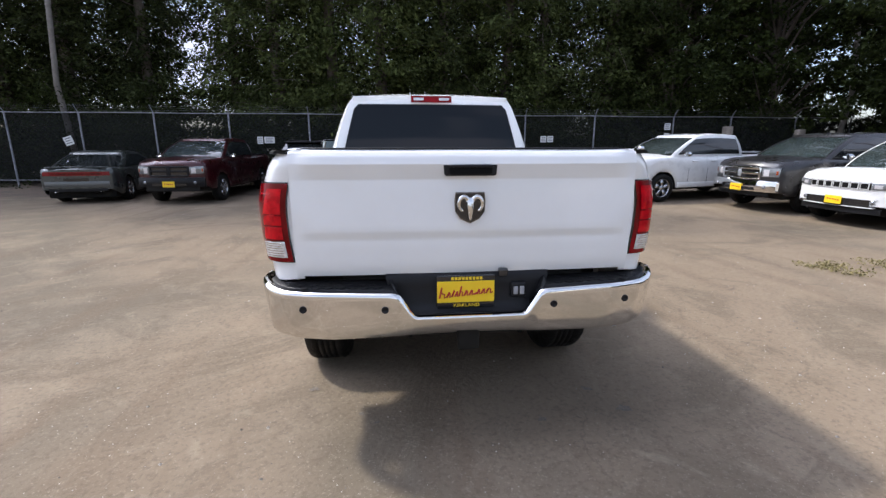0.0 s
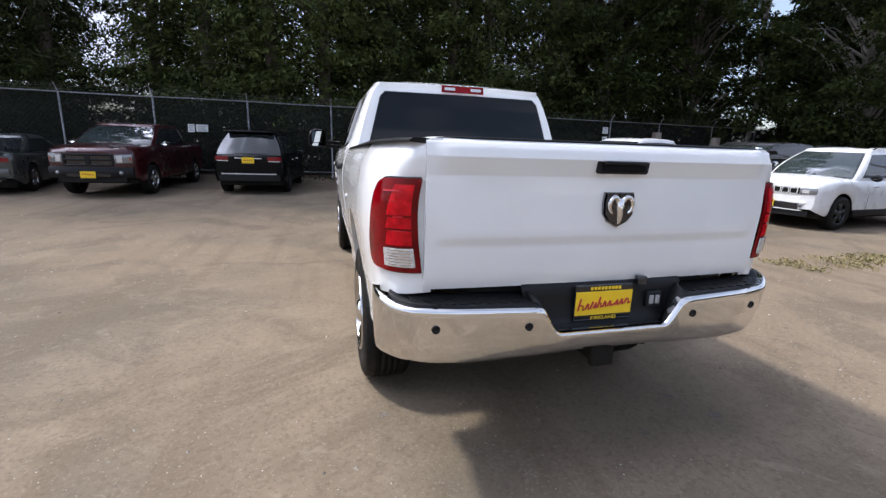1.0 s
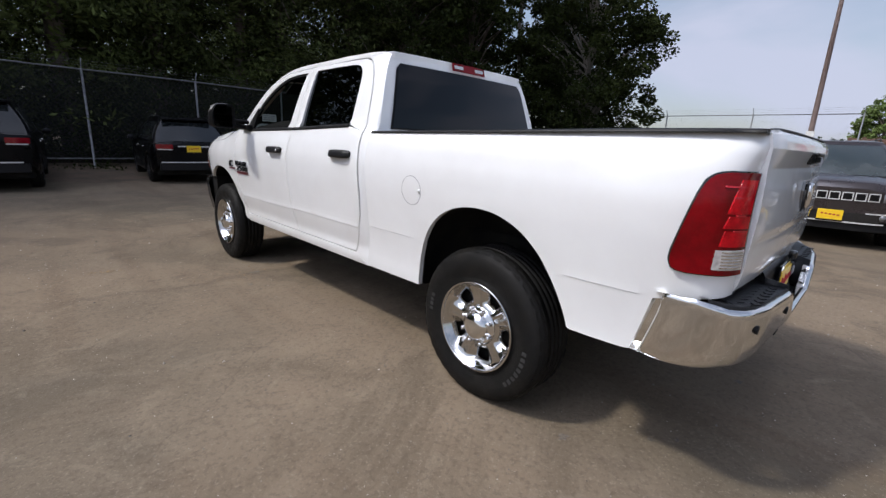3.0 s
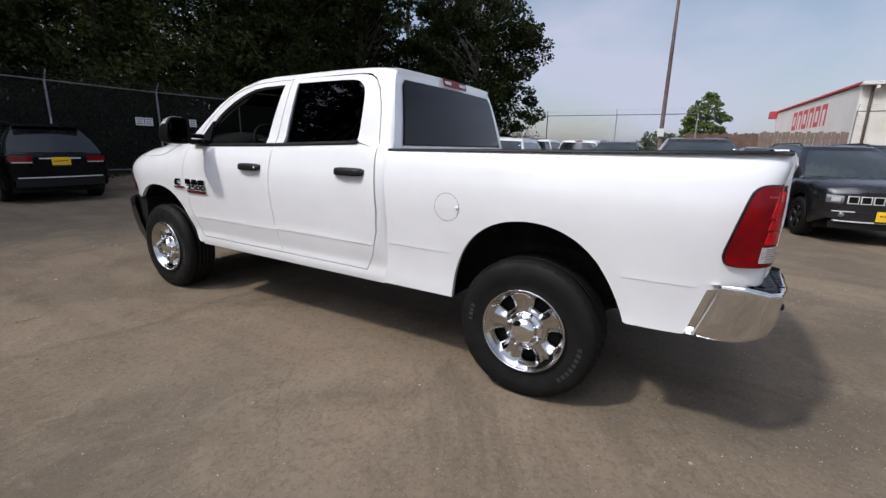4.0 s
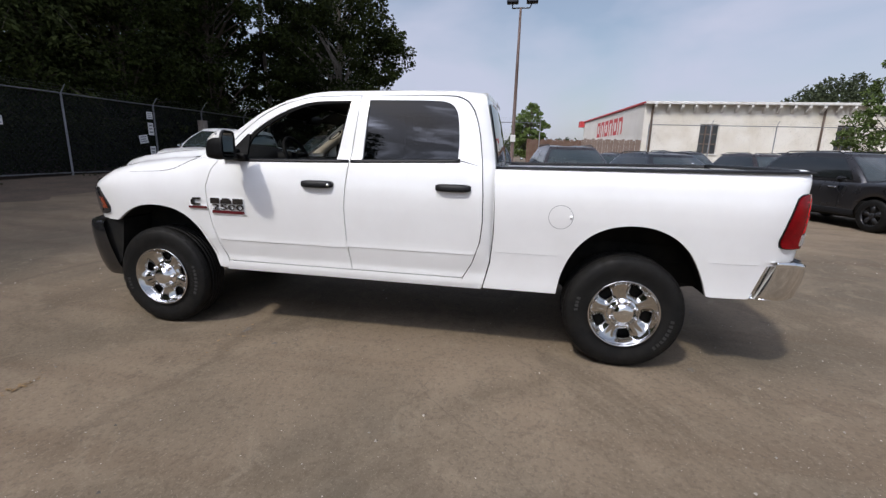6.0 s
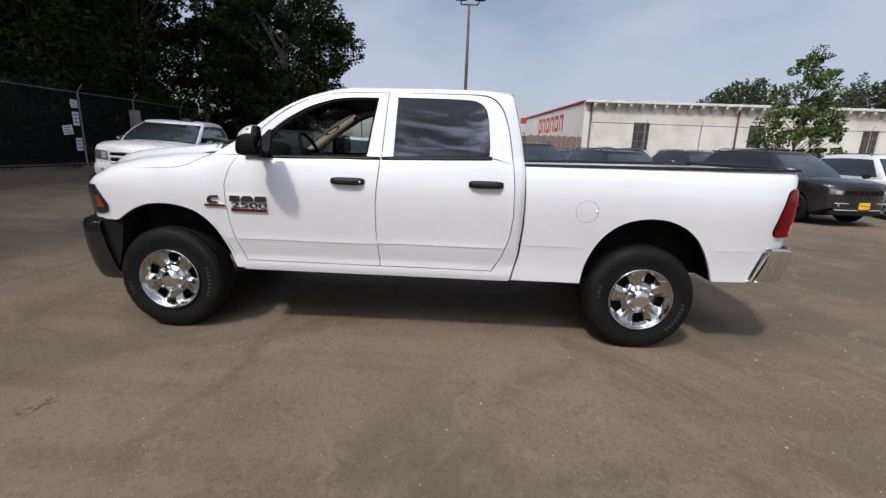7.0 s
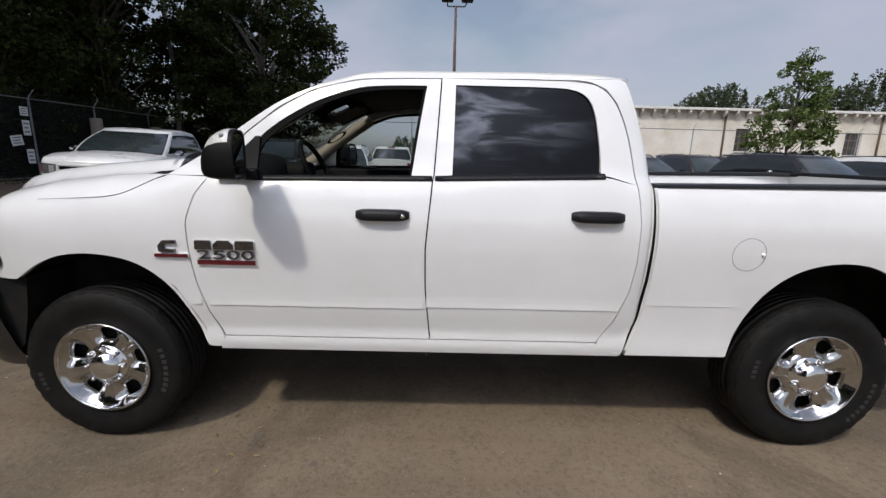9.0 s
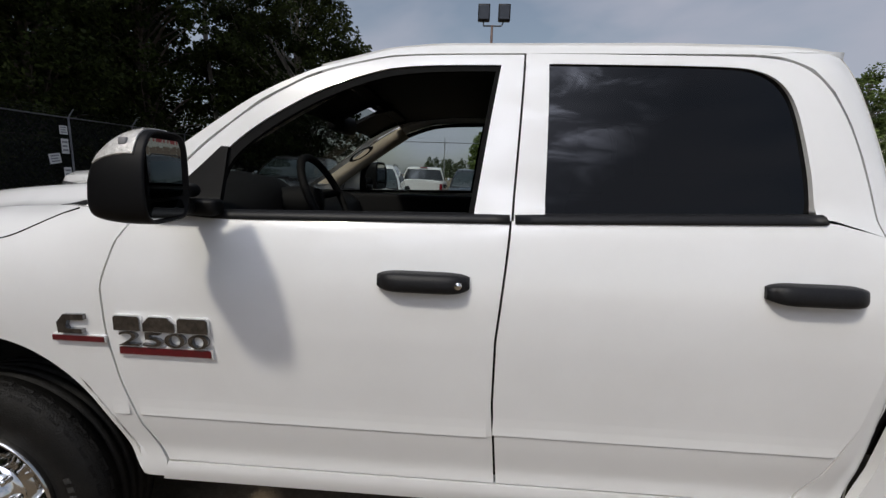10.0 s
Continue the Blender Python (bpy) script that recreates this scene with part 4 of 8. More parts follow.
# tailgate
def gate_y(x, z):
    y = float(np.interp(z, [0.855, 0.90, 1.00, 1.03, 1.065, 1.09, 1.28, 1.298, 1.302, 1.3678, 1.40, 1.425, 1.438], [-1.083, -1.097, -1.1035, -1.1025, -1.1145, -1.1155, -1.1085, -1.1075, -1.1078, -1.129, -1.122, -1.108, -1.085]))
    flat = float(np.interp(z, [0.855, 0.90, 1.15, 1.30, 1.37, 1.425, 1.438], [-1.083, -1.097, -1.112, -1.107, -1.110, -1.098, -1.076]))
    f = min(1.0, max(0.0, (0.775 - abs(x)) / 0.07))
    f = f * f * (3 - 2 * f)
    return flat * (1 - f) + y * f + 0.008 * (x / 0.8) ** 4 + 0.012 * (x / 0.8) ** 2


bm = bmesh.new()
zs = np.concatenate((np.linspace(0.858, 1.00, 6), np.linspace(1.012, 1.10, 12), np.linspace(1.13, 1.285, 6), [1.294, 1.298, 1.302, 1.306], np.linspace(1.315, 1.36, 5), [1.3655, 1.3672, 1.3688, 1.3705], np.linspace(1.376, 1.438, 9)))
sheet(bm, [[Vector((x, gate_y(x, z), z - 0.006 * max(0.0, (z - 1.38) / 0.058) * max(0.0, (abs(x) - 0.70) / 0.097) ** 2)) for x in np.linspace(-0.797, 0.797, 60)] for z in zs], (0, 0.05, 0))
GATE = part("tailgate", bm, WHITE, TRUCK)
bm = bmesh.new()
slab(bm, [(-0.80, -1.03, 0.86), (0.80, -1.03, 0.86), (0.80, -1.03, 1.42), (-0.80, -1.03, 1.42)], (0, -0.02, 0))
part("tailgate_inner", bm, WHITE, TRUCK, smooth=False)
bm = bmesh.new()
rows = [[Vector((x, y + 0.030 * (x / 0.8) ** 4, z - 0.005 * max(0.0, (abs(x) - 0.68) / 0.08) ** 2)) for y, z in ((-1.100, 1.431), (-1.102, 1.436), (-1.095, 1.4395), (-1.02, 1.4395), (-1.01, 1.433), (-1.01, 1.41))] for x in np.linspace(-0.76, 0.76, 30)]
vs = grid(bm, rows)
bm.faces.new(vs[0])
bm.faces.new(vs[-1][::-1])
part("tailgate_cap", bm, PLASTIC, TRUCK, "black plastic tailgate top cap")
bm = bmesh.new()
slab(bm, [(x, gate_y(0, 1.345) - 0.006, z) for x, z in ((-0.122, 1.371), (0.122, 1.371), (0.117, 1.322), (0.108, 1.316), (-0.108, 1.316), (-0.117, 1.322))], (0, 0.03, 0))
hd = part("tailgate_handle", bm, PLASTIC, GATE, "black tailgate handle", smooth=False)
bm = bmesh.new()
box(bm, -0.098, 0.098, -1.142, -1.125, 1.352, 1.366, 0.005)
part("grip", bm, PLASTIC, hd)
bm = bmesh.new()
box(bm, -0.095, 0.095, -1.1325, -1.129, 1.326, 1.350, 0.001)
part("recess", bm, INNER, hd)
def shield(k, dz=0.0):
    return [(-0.066 * k, 1.243 - dz), (0.066 * k, 1.243 - dz), (0.071 * k, 1.20), (0.068 * k, 1.155), (0.045 * k, 1.122 + dz), (0.0, 1.100 + dz * 1.3), (-0.045 * k, 1.122 + dz), (-0.068 * k, 1.155), (-0.071 * k, 1.20)]


EY = gate_y(0, 1.17)
bm = bmesh.new()
slab(bm, [(x, EY - 0.010, z) for x, z in shield(1.0)], (0, 0.015, 0))
em = part("shield_emblem", bm, BADGE, GATE, "chrome ram-head shield emblem on black", smooth=False)
bm = bmesh.new()
slab(bm, [(x, EY - 0.013, z) for x, z in shield(0.92, 0.006)], (0, 0.004, 0))
part("emblem_field", bm, GLOSSBLACK, em, smooth=False)
for sx in (-1, 1):
    bm = bmesh.new()
    pts = [(sx * (0.031 + 0.022 * math.sin(a)), EY - 0.014 - 0.004 * math.sin(a), 1.192 + 0.032 * math.cos(a)) for a in np.linspace(-1.2, 3.0, 20)]
    tube(bm, pts, 0.0125, 10, 0.006)
    part("emblem_scroll", bm, CHROME, em)
bm = bmesh.new()
rows = []
for z, w, d in ((1.220, 0.010, 0.008), (1.205, 0.017, 0.014), (1.185, 0.019, 0.018), (1.160, 0.014, 0.018), (1.138, 0.012, 0.015), (1.118, 0.007, 0.008)):
    rows.append([Vector((w * math.sin(a), EY - 0.010 - d * math.cos(a), z)) for a in np.linspace(-1.57, 1.57, 9)])
grid(bm, rows)
part("emblem_boss", bm, CHROME, em)

# tail lights wrapped round the corners
for sg in (-1, 1):
    edge = [(-0.886, 0.936), (-0.876, 0.962), (-0.878, 0.995), (-0.902, 1.10), (-0.930, 1.215), (-0.944, 1.258), (-0.962, 1.278)]
    tl = side_panel("tail_light", sg, [(-0.900, 0.927), (-0.93, 0.922), (S_END + 0.004, 0.924)], [(-0.985, 1.287), (-1.01, 1.290), (S_END + 0.004, 1.290)], [(-0.900, 0.927)] + edge + [(-0.985, 1.287)], [(S_END + 0.004, 0.924), (S_END + 0.004, 1.290)],
                    26, 24, 0.03, 0.006, GLOSSBLACK, turn_in=(-sg * 0.03, 0.02, 0), label="tall red and clear tail light with black surround")
    side_panel("red_lens", sg, [(-0.903, 0.932), (-0.93, 0.928), (S_END + 0.010, 0.929)], [(-0.987, 1.281), (-1.01, 1.285), (S_END + 0.010, 1.285)], [(-0.903, 0.932), (-0.888, 0.941), (-0.881, 0.964), (-0.882, 0.995), (-0.906, 1.10), (-0.933, 1.212), (-0.948, 1.255), (-0.966, 1.274), (-0.987, 1.281)], [(S_END + 0.010, 0.929), (S_END + 0.010, 1.285)],
               24, 20, 0.012, 0.017, REDLENS, tl)
    def lens(nm, s0, s1, z0, z1, out, m, cut=0.0, n=10):
        return side_panel(nm, sg, [(s0 + cut, z0), (s1, z0)], [(s0, z1), (s1, z1)], [(s0 + cut, z0), (s0, z1)], [(s1, z0), (s1, z1)], n, 6, 0.004, out, m, tl, turn_in=(0, 0.006, 0))
    # rear-facing plates painted brighter than the flank for the light they throw back
    lens("inner_lens", -1.045, S_END + 0.022, 1.148, 1.262, 0.0195, REDHOT, 0.022)
    lens("glow_band", -1.03, S_END + 0.022, 1.098, 1.140, 0.0195, REDHOT, 0.012)
    lens("lower_lens", -1.025, S_END + 0.022, 1.034, 1.090, 0.0195, REDHOT, 0.01)
    for z_, a_, b_ in ((1.200, -1.06, 0.10), (1.140, -1.05, 0.05), (1.086, -1.05, 0.04), (1.236, -1.065, 0.13)):
        lens("reflector_rib", a_, S_END + b_, z_, z_ + 0.006, 0.0215, REDGLINT, 0.0, 6)
    rv = side_panel("reverse_lens", sg, [(-1.000, 0.950), (S_END + 0.026, 0.950)], [(-1.004, 1.022), (S_END + 0.026, 1.024)], [(-1.000, 0.950), (-1.004, 1.022)], [(S_END + 0.026, 0.950), (S_END + 0.026, 1.024)], 10, 6, 0.008, 0.022, CLEARLENS, tl)
    for k in range(6):
        z = 0.957 + k * 0.0112
        side_panel("lens_rib", sg, [(-1.022, z), (S_END + 0.034, z)], [(-1.022, z + 0.004), (S_END + 0.034, z + 0.004)], [(-1.022, z), (-1.022, z + 0.004)], [(S_END + 0.034, z), (S_END + 0.034, z + 0.004)], 8, 1, 0.004, 0.0245, CHROME, rv)

# rear bumper
BP = smoothed([(-0.920, -0.812), (-0.958, -0.806), (-0.970, -0.830), (-0.976, -0.90), (-0.978, -0.985), (-0.945, -1.065), (-0.86, -1.128), (-0.70, -1.165), (-0.36, -1.190), (0.36, -1.190), (0.70, -1.165), (0.86, -1.128), (0.945, -1.065), (0.978, -0.985), (0.976, -0.90), (0.970, -0.830), (0.958, -0.806), (0.920, -0.812)], 160, 6)


def bump_top(x, y):
    a = abs(x)
    if y > -0.99:
        return float(np.interp(y, [-0.99, -0.93, -0.815], [0.842, 0.838, 0.832]))
    return float(np.interp(a, [0, 0.255, 0.275, 0.335, 0.36, 0.86, 0.92, 0.97, 0.99], [0.682, 0.682, 0.692, 0.785, 0.796, 0.808, 0.815, 0.838, 0.842]))


def bump_low(x, y):
    return float(np.interp(abs(x), [0, 0.27, 0.34, 0.7, 0.94, 0.99], [0.575, 0.575, 0.568, 0.562, 0.566, 0.574]))


bm = bmesh.new()
rows = []
for v, tuck in ((0.0, 0.075), (0.04, 0.055), (0.12, 0.040), (0.35, 0.022), (0.6, 0.010), (0.85, 0.002), (0.94, 0.0), (0.98, 0.006), (1.0, 0.020)):
    row = []
    for p in BP:
        zt, zl = bump_top(*p), bump_low(*p)
        c = np.array([0.0, -0.62])
        d = p - c
        d = d / np.linalg.norm(d)
        k = 1.0
        if p[1] > -0.96:
            d = np.array([np.sign(p[0]), 0.0])
        k = float(np.interp(p[1], [-1.10, -0.92], [1.0, 0.18]))
        q = p - d * tuck * k
        front = max(0.0, p[1] + 0.88) / 0.065
        row.append(Vector((q[0], q[1] - 0.072 * v * min(1.0, front), zl + (zt - zl) * v)))
    rows.append(row)
vs = sheet(bm, rows, (0, 0.03, 0))
BUMP = part("rear_bumper", bm, CHROME, TRUCK, "polished chrome rear bumper")
for a, b in ((-1, -0.345), (0.345, 1)):
    bm = bmesh.new()
    pts = [p for p in BP if p[1] < -1.03 and a * 0.99 <= p[0] <= b * 0.99 and (p[0] < 0) == (a < 0)]
    rows = []
    for p in pts:
        zt = bump_top(*p) + 0.006
        iy = -1.045 if abs(p[0]) < 0.86 else -0.86 - 0.185 * max(0.0, (0.99 - abs(p[0])) / 0.13)
        ix = p[0] * (1.0 if abs(p[0]) < 0.86 else 0.93)
        o = np.array([p[0] * 0.965, p[1] + 0.022])
        rows.append([Vector((o[0], o[1], zt - 0.012)), Vector((o[0], o[1], zt))] + [Vector((o[0] + (ix - o[0]) * f, o[1] + (iy - o[1]) * f, zt + 0.004 + 0.012 * f ** 3)) for f in (0.05, 0.35, 0.7, 1.0)] + [Vector((ix, iy + 0.03, zt + 0.016))])
    grid(bm, rows)
    part("step_pad", bm, PLASTIC, BUMP, "ribbed black plastic step pad")
for sx in (-1, 1):
    for i in range(7):
        for j in range(2):
            bm = bmesh.new()
            x, y = sx * (0.43 + 0.055 * i + 0.02 * j), -1.125 + 0.048 * j
            z = bump_top(x, -1.2) + 0.011
            slab(bm, [(x - 0.022, y, z), (x, y - 0.016, z), (x + 0.022, y, z), (x, y + 0.016, z)], (0, 0, 0.004))
            part("tread_lug", bm, PLASTIC, BUMP, smooth=False)
bm = bmesh.new()
rows = [[Vector((x, y, z)) for x in np.linspace(-1, 1, 25) * w] for y, z, w in ((-1.172, 0.688, 0.300), (-1.14, 0.672, 0.300), (-1.112, 0.672, 0.305), (-1.094, 0.72, 0.33), (-1.088, 0.80, 0.38), (-1.088, 0.842, 0.39), (-1.075, 0.862, 0.39), (-1.04, 0.866, 0.39))]
grid(bm, rows)
for sx in (-1, 1):
    slab(bm, [(sx * 0.288, -1.172, 0.69), (sx * 0.345, -1.168, 0.818), (sx * 0.375, -1.05, 0.845), (sx * 0.31, -1.06, 0.67)], (sx * 0.01, 0, 0))
part("plate_recess", bm, PLASTIC, BUMP, "black plastic number plate recess")
for x, z in ((-0.763, 0.725), (-0.394, 0.722), (0.394, 0.722), (0.763, 0.725)):
    f = (z - bump_low(x, -1.2)) / (bump_top(x, -1.2) - bump_low(x, -1.2))
    i = int(np.argmin([abs(p[0] - x) + (9 if p[1] > -1.0 else 0) for p in BP]))
    d = BP[i] - np.array([0, -0.62])
    d = d / np.linalg.norm(d)
    q = BP[i] - d * (float(np.interp(f, [0, 0.04, 0.12, 0.35, 0.6, 0.85], [0.075, 0.055, 0.040, 0.022, 0.010, 0.002])) - 0.002)
    y = q[1] + 0.005
    bm = bmesh.new()
    lathe(bm, [(0.0, 0.006), (0.010, 0.006), (0.0115, 0.009), (0.0165, 0.008), (0.018, -0.01)], "y", (x, y, z), 18, -1)
    ob = part("parking_sensor", bm, PLASTIC, BUMP)
bm = bmesh.new()
box(bm, -0.155, 0.125, -1.112, -1.100, 0.695, 0.853, 0.004)
plate = part("plate_frame", bm, GLOSSBLACK, BUMP, "yellow dealer plate with red script in a black frame", smooth=False)
bm = bmesh.new()
box(bm, -0.152, 0.122, -1.116, -1.108, 0.722, 0.826, 0.002)
part("plate_sheet", bm, YELLOW, plate, smooth=False)
bm = bmesh.new()
for k, (w, h, d) in enumerate(((0.030, 0.052, 0.0), (0.019, 0.026, 0.0), (0.010, 0.032, 0.0), (0.014, 0.026, 0.0), (0.020, 0.048, 0.0), (0.019, 0.026, 0.0), (0.018, 0.024, 0.0), (0.008, 0.008, 0.0), (0.017, 0.024, 0.0), (0.018, 0.024, 0.0), (0.027, 0.024, 0.0))):
    x0 = -0.141 + sum((0.030, 0.019, 0.010, 0.014, 0.020, 0.019, 0.018, 0.008, 0.017, 0.018, 0.027)[:k]) + 0.005 * k
    z0 = 0.746 + 0.085 * (x0 + 0.14)
    tube(bm, [(x0, -1.1165, z0), (x0 + 0.012, -1.1165, z0 + h)], 0.0042, 5)
    if w > 0.012:
        tube(bm, [(x0 + 0.012 * min(1, 0.024 / h), -1.1168, z0 + min(h, 0.024)), (x0 + w * 0.8, -1.1168, z0 + min(h, 0.024) * 0.8), (x0 + w * 0.75, -1.1168, z0), (x0 + w + 0.006, -1.1168, z0 + 0.006)], 0.0036, 5)
part("plate_script", bm, REDINK, plate, smooth=False)
bm = letters("KIRKLAND", 0.016, 0.001)
for v in bm.verts:
    v.co = Vector((-0.075 + v.co.x * 1.15, -1.1135 - v.co.z, 0.700 + v.co.y))
part("plate_lettering", bm, YELLOW, plate, smooth=False)
bm = bmesh.new()
for k in range(9):
    x0 = -0.085 + 0.017 * k
    slab(bm, [(x0, -1.1135, 0.832), (x0 + 0.012, -1.1135, 0.832), (x0 + 0.012, -1.1135, 0.846), (x0, -1.1135, 0.846)], (0, 0.002, 0))
part("plate_bars", bm, YELLOW, plate, smooth=False)
bm = bmesh.new()
box(bm, 0.205, 0.280, -1.112, -1.085, 0.735, 0.810, 0.008)
plug = part("trailer_socket", bm, PLASTIC, BUMP, "black trailer wiring socket with two grey outlets")
for x in (0.227, 0.258):
    bm = bmesh.new()
    box(bm, x - 0.011, x + 0.011, -1.117, -1.108, 0.752, 0.792, 0.003)
    part("socket_cap", bm, GREYCAP, plug)
bm = bmesh.new()
box(bm, 0.14, 0.185, -1.125, -1.09, 0.845, 0.885, 0.008)
part("backup_camera", bm, GLOSSBLACK, TRUCK)

# hitch, chassis, axle, exhaust
bm = bmesh.new()
box(bm, -0.042, 0.042, -1.12, -0.75, 0.495, 0.578, 0.008)
box(bm, -0.052, 0.052, -1.13, -1.10, 0.485, 0.588, 0.006)
part("hitch_receiver", bm, DARK, TRUCK, "black square hitch receiver")
bm = bmesh.new()
box(bm, -0.56, 0.56, -0.98, -0.90, 0.50, 0.60, 0.015)
for sx in (-1, 1):
    box(bm, sx * 0.46 - 0.045, sx * 0.46 + 0.045, -1.0, 4.45, 0.50, 0.66, 0.01)
    box(bm, sx * 0.28 - 0.012, sx * 0.28 + 0.012, -1.04, -0.90, 0.52, 0.62, 0.004)
part("chassis_frame", bm, DARK, TRUCK)
bm = bmesh.new()
box(bm, -0.60, 0.60, 0.55, 3.30, 0.52, 0.68, 0.03)
box(bm, -0.60, 0.60, 3.3, 4.4, 0.55, 0.95, 0.05)
box(bm, -0.60, 0.60, -1.02, 0.6, 0.70, 0.84, 0.02)
box(bm, -0.88, 0.88, 0.97, 3.28, 0.495, 0.56, 0.02)
box(bm, 0.10, 0.55, 1.2, 2.6, 0.38, 0.55, 0.05)
part("underbody", bm, DARK, TRUCK)
bm = bmesh.new()
tube(bm, [(-0.80, 0, 0.415), (0.80, 0, 0.415)], 0.055, 14)
lathe(bm, [(0.0, -0.17), (0.11, -0.14), (0.155, -0.03), (0.155, 0.05), (0.09, 0.14), (0.0, 0.16)], "y", (0, 0, 0.415), 18)
part("rear_axle", bm, DARK, TRUCK)
bm = bmesh.new()
tube(bm, [(-0.80, 3.797, 0.40), (0.80, 3.797, 0.40)], 0.05, 12)
part("front_axle", bm, DARK, TRUCK)
for sx in (-1, 1):
    bm = bmesh.new()
    tube(bm, [(sx * 0.46, 0.62, 0.52), (sx * 0.46, 0.30, 0.46), (sx * 0.46, 0.0, 0.445), (sx * 0.46, -0.35, 0.47), (sx * 0.46, -0.72, 0.55)], 0.03, 6)
    part("leaf_spring", bm, DARK, TRUCK)
    bm = bmesh.new()
    tube(bm, [(sx * 0.52, -0.05, 0.42), (sx * 0.48, -0.22, 0.80)], 0.032, 8)
    part("shock_absorber", bm, DARK, TRUCK)
bm = bmesh.new()
tube(bm, [(0.62, 1.0, 0.50), (0.66, 0.2, 0.55), (0.70, -0.4, 0.55), (0.76, -0.75, 0.545), (0.82, -0.97, 0.540)], 0.036, 14)
part("exhaust_pipe", bm, DULL, TRUCK, "chrome exhaust tip")

# fuel door
def disc(name, r0, r1, out0, out1, mat, label=""):
    bm = bmesh.new()
    grid(bm, [[skin(-1, 0.50 + r * math.cos(a), 1.068 + r * math.sin(a), o) for a in np.linspace(0, 2 * math.pi, 48, endpoint=False)] for r, o in ((r0, out0), ((r0 + r1) / 2, max(out0, out1)), (r1, out1))], close_u=True)
    return part(name, bm, mat, TRUCK, label)


disc("fuel_door_seam", 0.0815, 0.0845, 0.0007, 0.0007, GREYINK)
disc("fuel_door", 0.004, 0.0812, 0.0016, 0.0008, WHITE, "round white fuel door")
bm = bmesh.new()
lathe(bm, [(0.0, 0.009), (0.008, 0.008), (0.012, 0.0)], "x", (-prof(1.07) - 0.001, 0.43, 1.070), 12, -1)
part("fuel_door_pull", bm, WHITE, TRUCK)
# black gasket in the gap between cab and bed
for sg in (-1, 1):
    bm = bmesh.new()
    rows = []
    for z in np.linspace(0.49, 1.385, 20):
        y = float(np.interp(z, [0.49, 0.70, 0.93, 1.1, 1.39], [1.042, 0.987, 0.962, 0.959, 0.966]))
        rows.append([Vector((sg * (prof(z) - 0.085), y + d, z)) for d in (-0.06, 0.0, 0.04)])
    grid(bm, rows)
    part("gap_gasket", bm, PLASTIC, TRUCK)

# badges on the front doors and fenders
for sg in (-1, 1):
    def plaque(name, pts, out, depth, mat, label="", dy=0.009):
        bm = bmesh.new()
        for poly in pts:
            zc = sum(p[1] for p in poly) / len(poly)
            slab(bm, [Vector((sg * (prof(zc) + out), y + dy, z - 0.010)) for y, z in poly], (-sg * depth, 0, 0))
        return part(name, bm, mat, TRUCK, label, smooth=False)
    def bar(y0, y1, z0, z1, cut=0.006):
        return [(y0, z0), (y0, z1 - cut), (y0 - cut, z1), (y1 + cut, z1), (y1, z1 - cut), (y1, z0)]
    bd = plaque("door_badge", [bar(3.208, 3.128, 1.048, 1.092), bar(3.118, 3.022, 1.048, 1.092, 0.020), bar(3.012, 2.922, 1.048, 1.092)], 0.012, 0.015, BADGE, "chrome block badge over a red bar")
    # larger pale plates added beneath: the gleam of the badge edges as colour
    plaque("bright_edge", [bar(3.211, 3.125, 1.045, 1.095), bar(3.121, 3.019, 1.045, 1.095, 0.021), bar(3.015, 2.919, 1.045, 1.095)], 0.008, 0.011, BRIGHT).parent = bd
    plaque("badge_bar", [bar(3.205, 2.922, 0.970, 0.992, 0.002)], 0.009, 0.012, BADGERED).parent = bd
    plaque("badge_rim", [bar(3.210, 2.917, 0.965, 0.996, 0.002)], 0.006, 0.010, BRIGHT).parent = bd
    for k, digit in enumerate("2500"):
        bm = letters(digit, 0.043, 0.006)
        wd = max(v.co.x for v in bm.verts)
        for v in bm.verts:
            f = 0.0714 * k + 0.066 * v.co.x / wd
            y = 3.213 - f if sg < 0 else 2.933 + f
            v.co = Vector((sg * (prof(1.02) + 0.006 + v.co.z), y, 0.990 + v.co.y))
        part("badge_digit", bm, BADGE, bd, smooth=False)
    cb = plaque("fender_badge", [[(3.375, 1.030), (3.378, 1.062), (3.355, 1.088), (3.292, 1.090), (3.292, 1.073), (3.343, 1.070), (3.350, 1.052), (3.345, 1.044), (3.300, 1.044), (3.300, 1.030)]], 0.012, 0.016, BADGE, "chrome hook-shaped badge over a red bar", 0.018)
    plaque("badge_bar", [bar(3.402, 3.240, 1.004, 1.020, 0.002)], 0.010, 0.014, BADGERED, dy=0.018).parent = cb
    plaque("badge_rim", [bar(3.405, 3.237, 1.001, 1.023, 0.002)], 0.007, 0.012, BRIGHT, dy=0.018).parent = cb

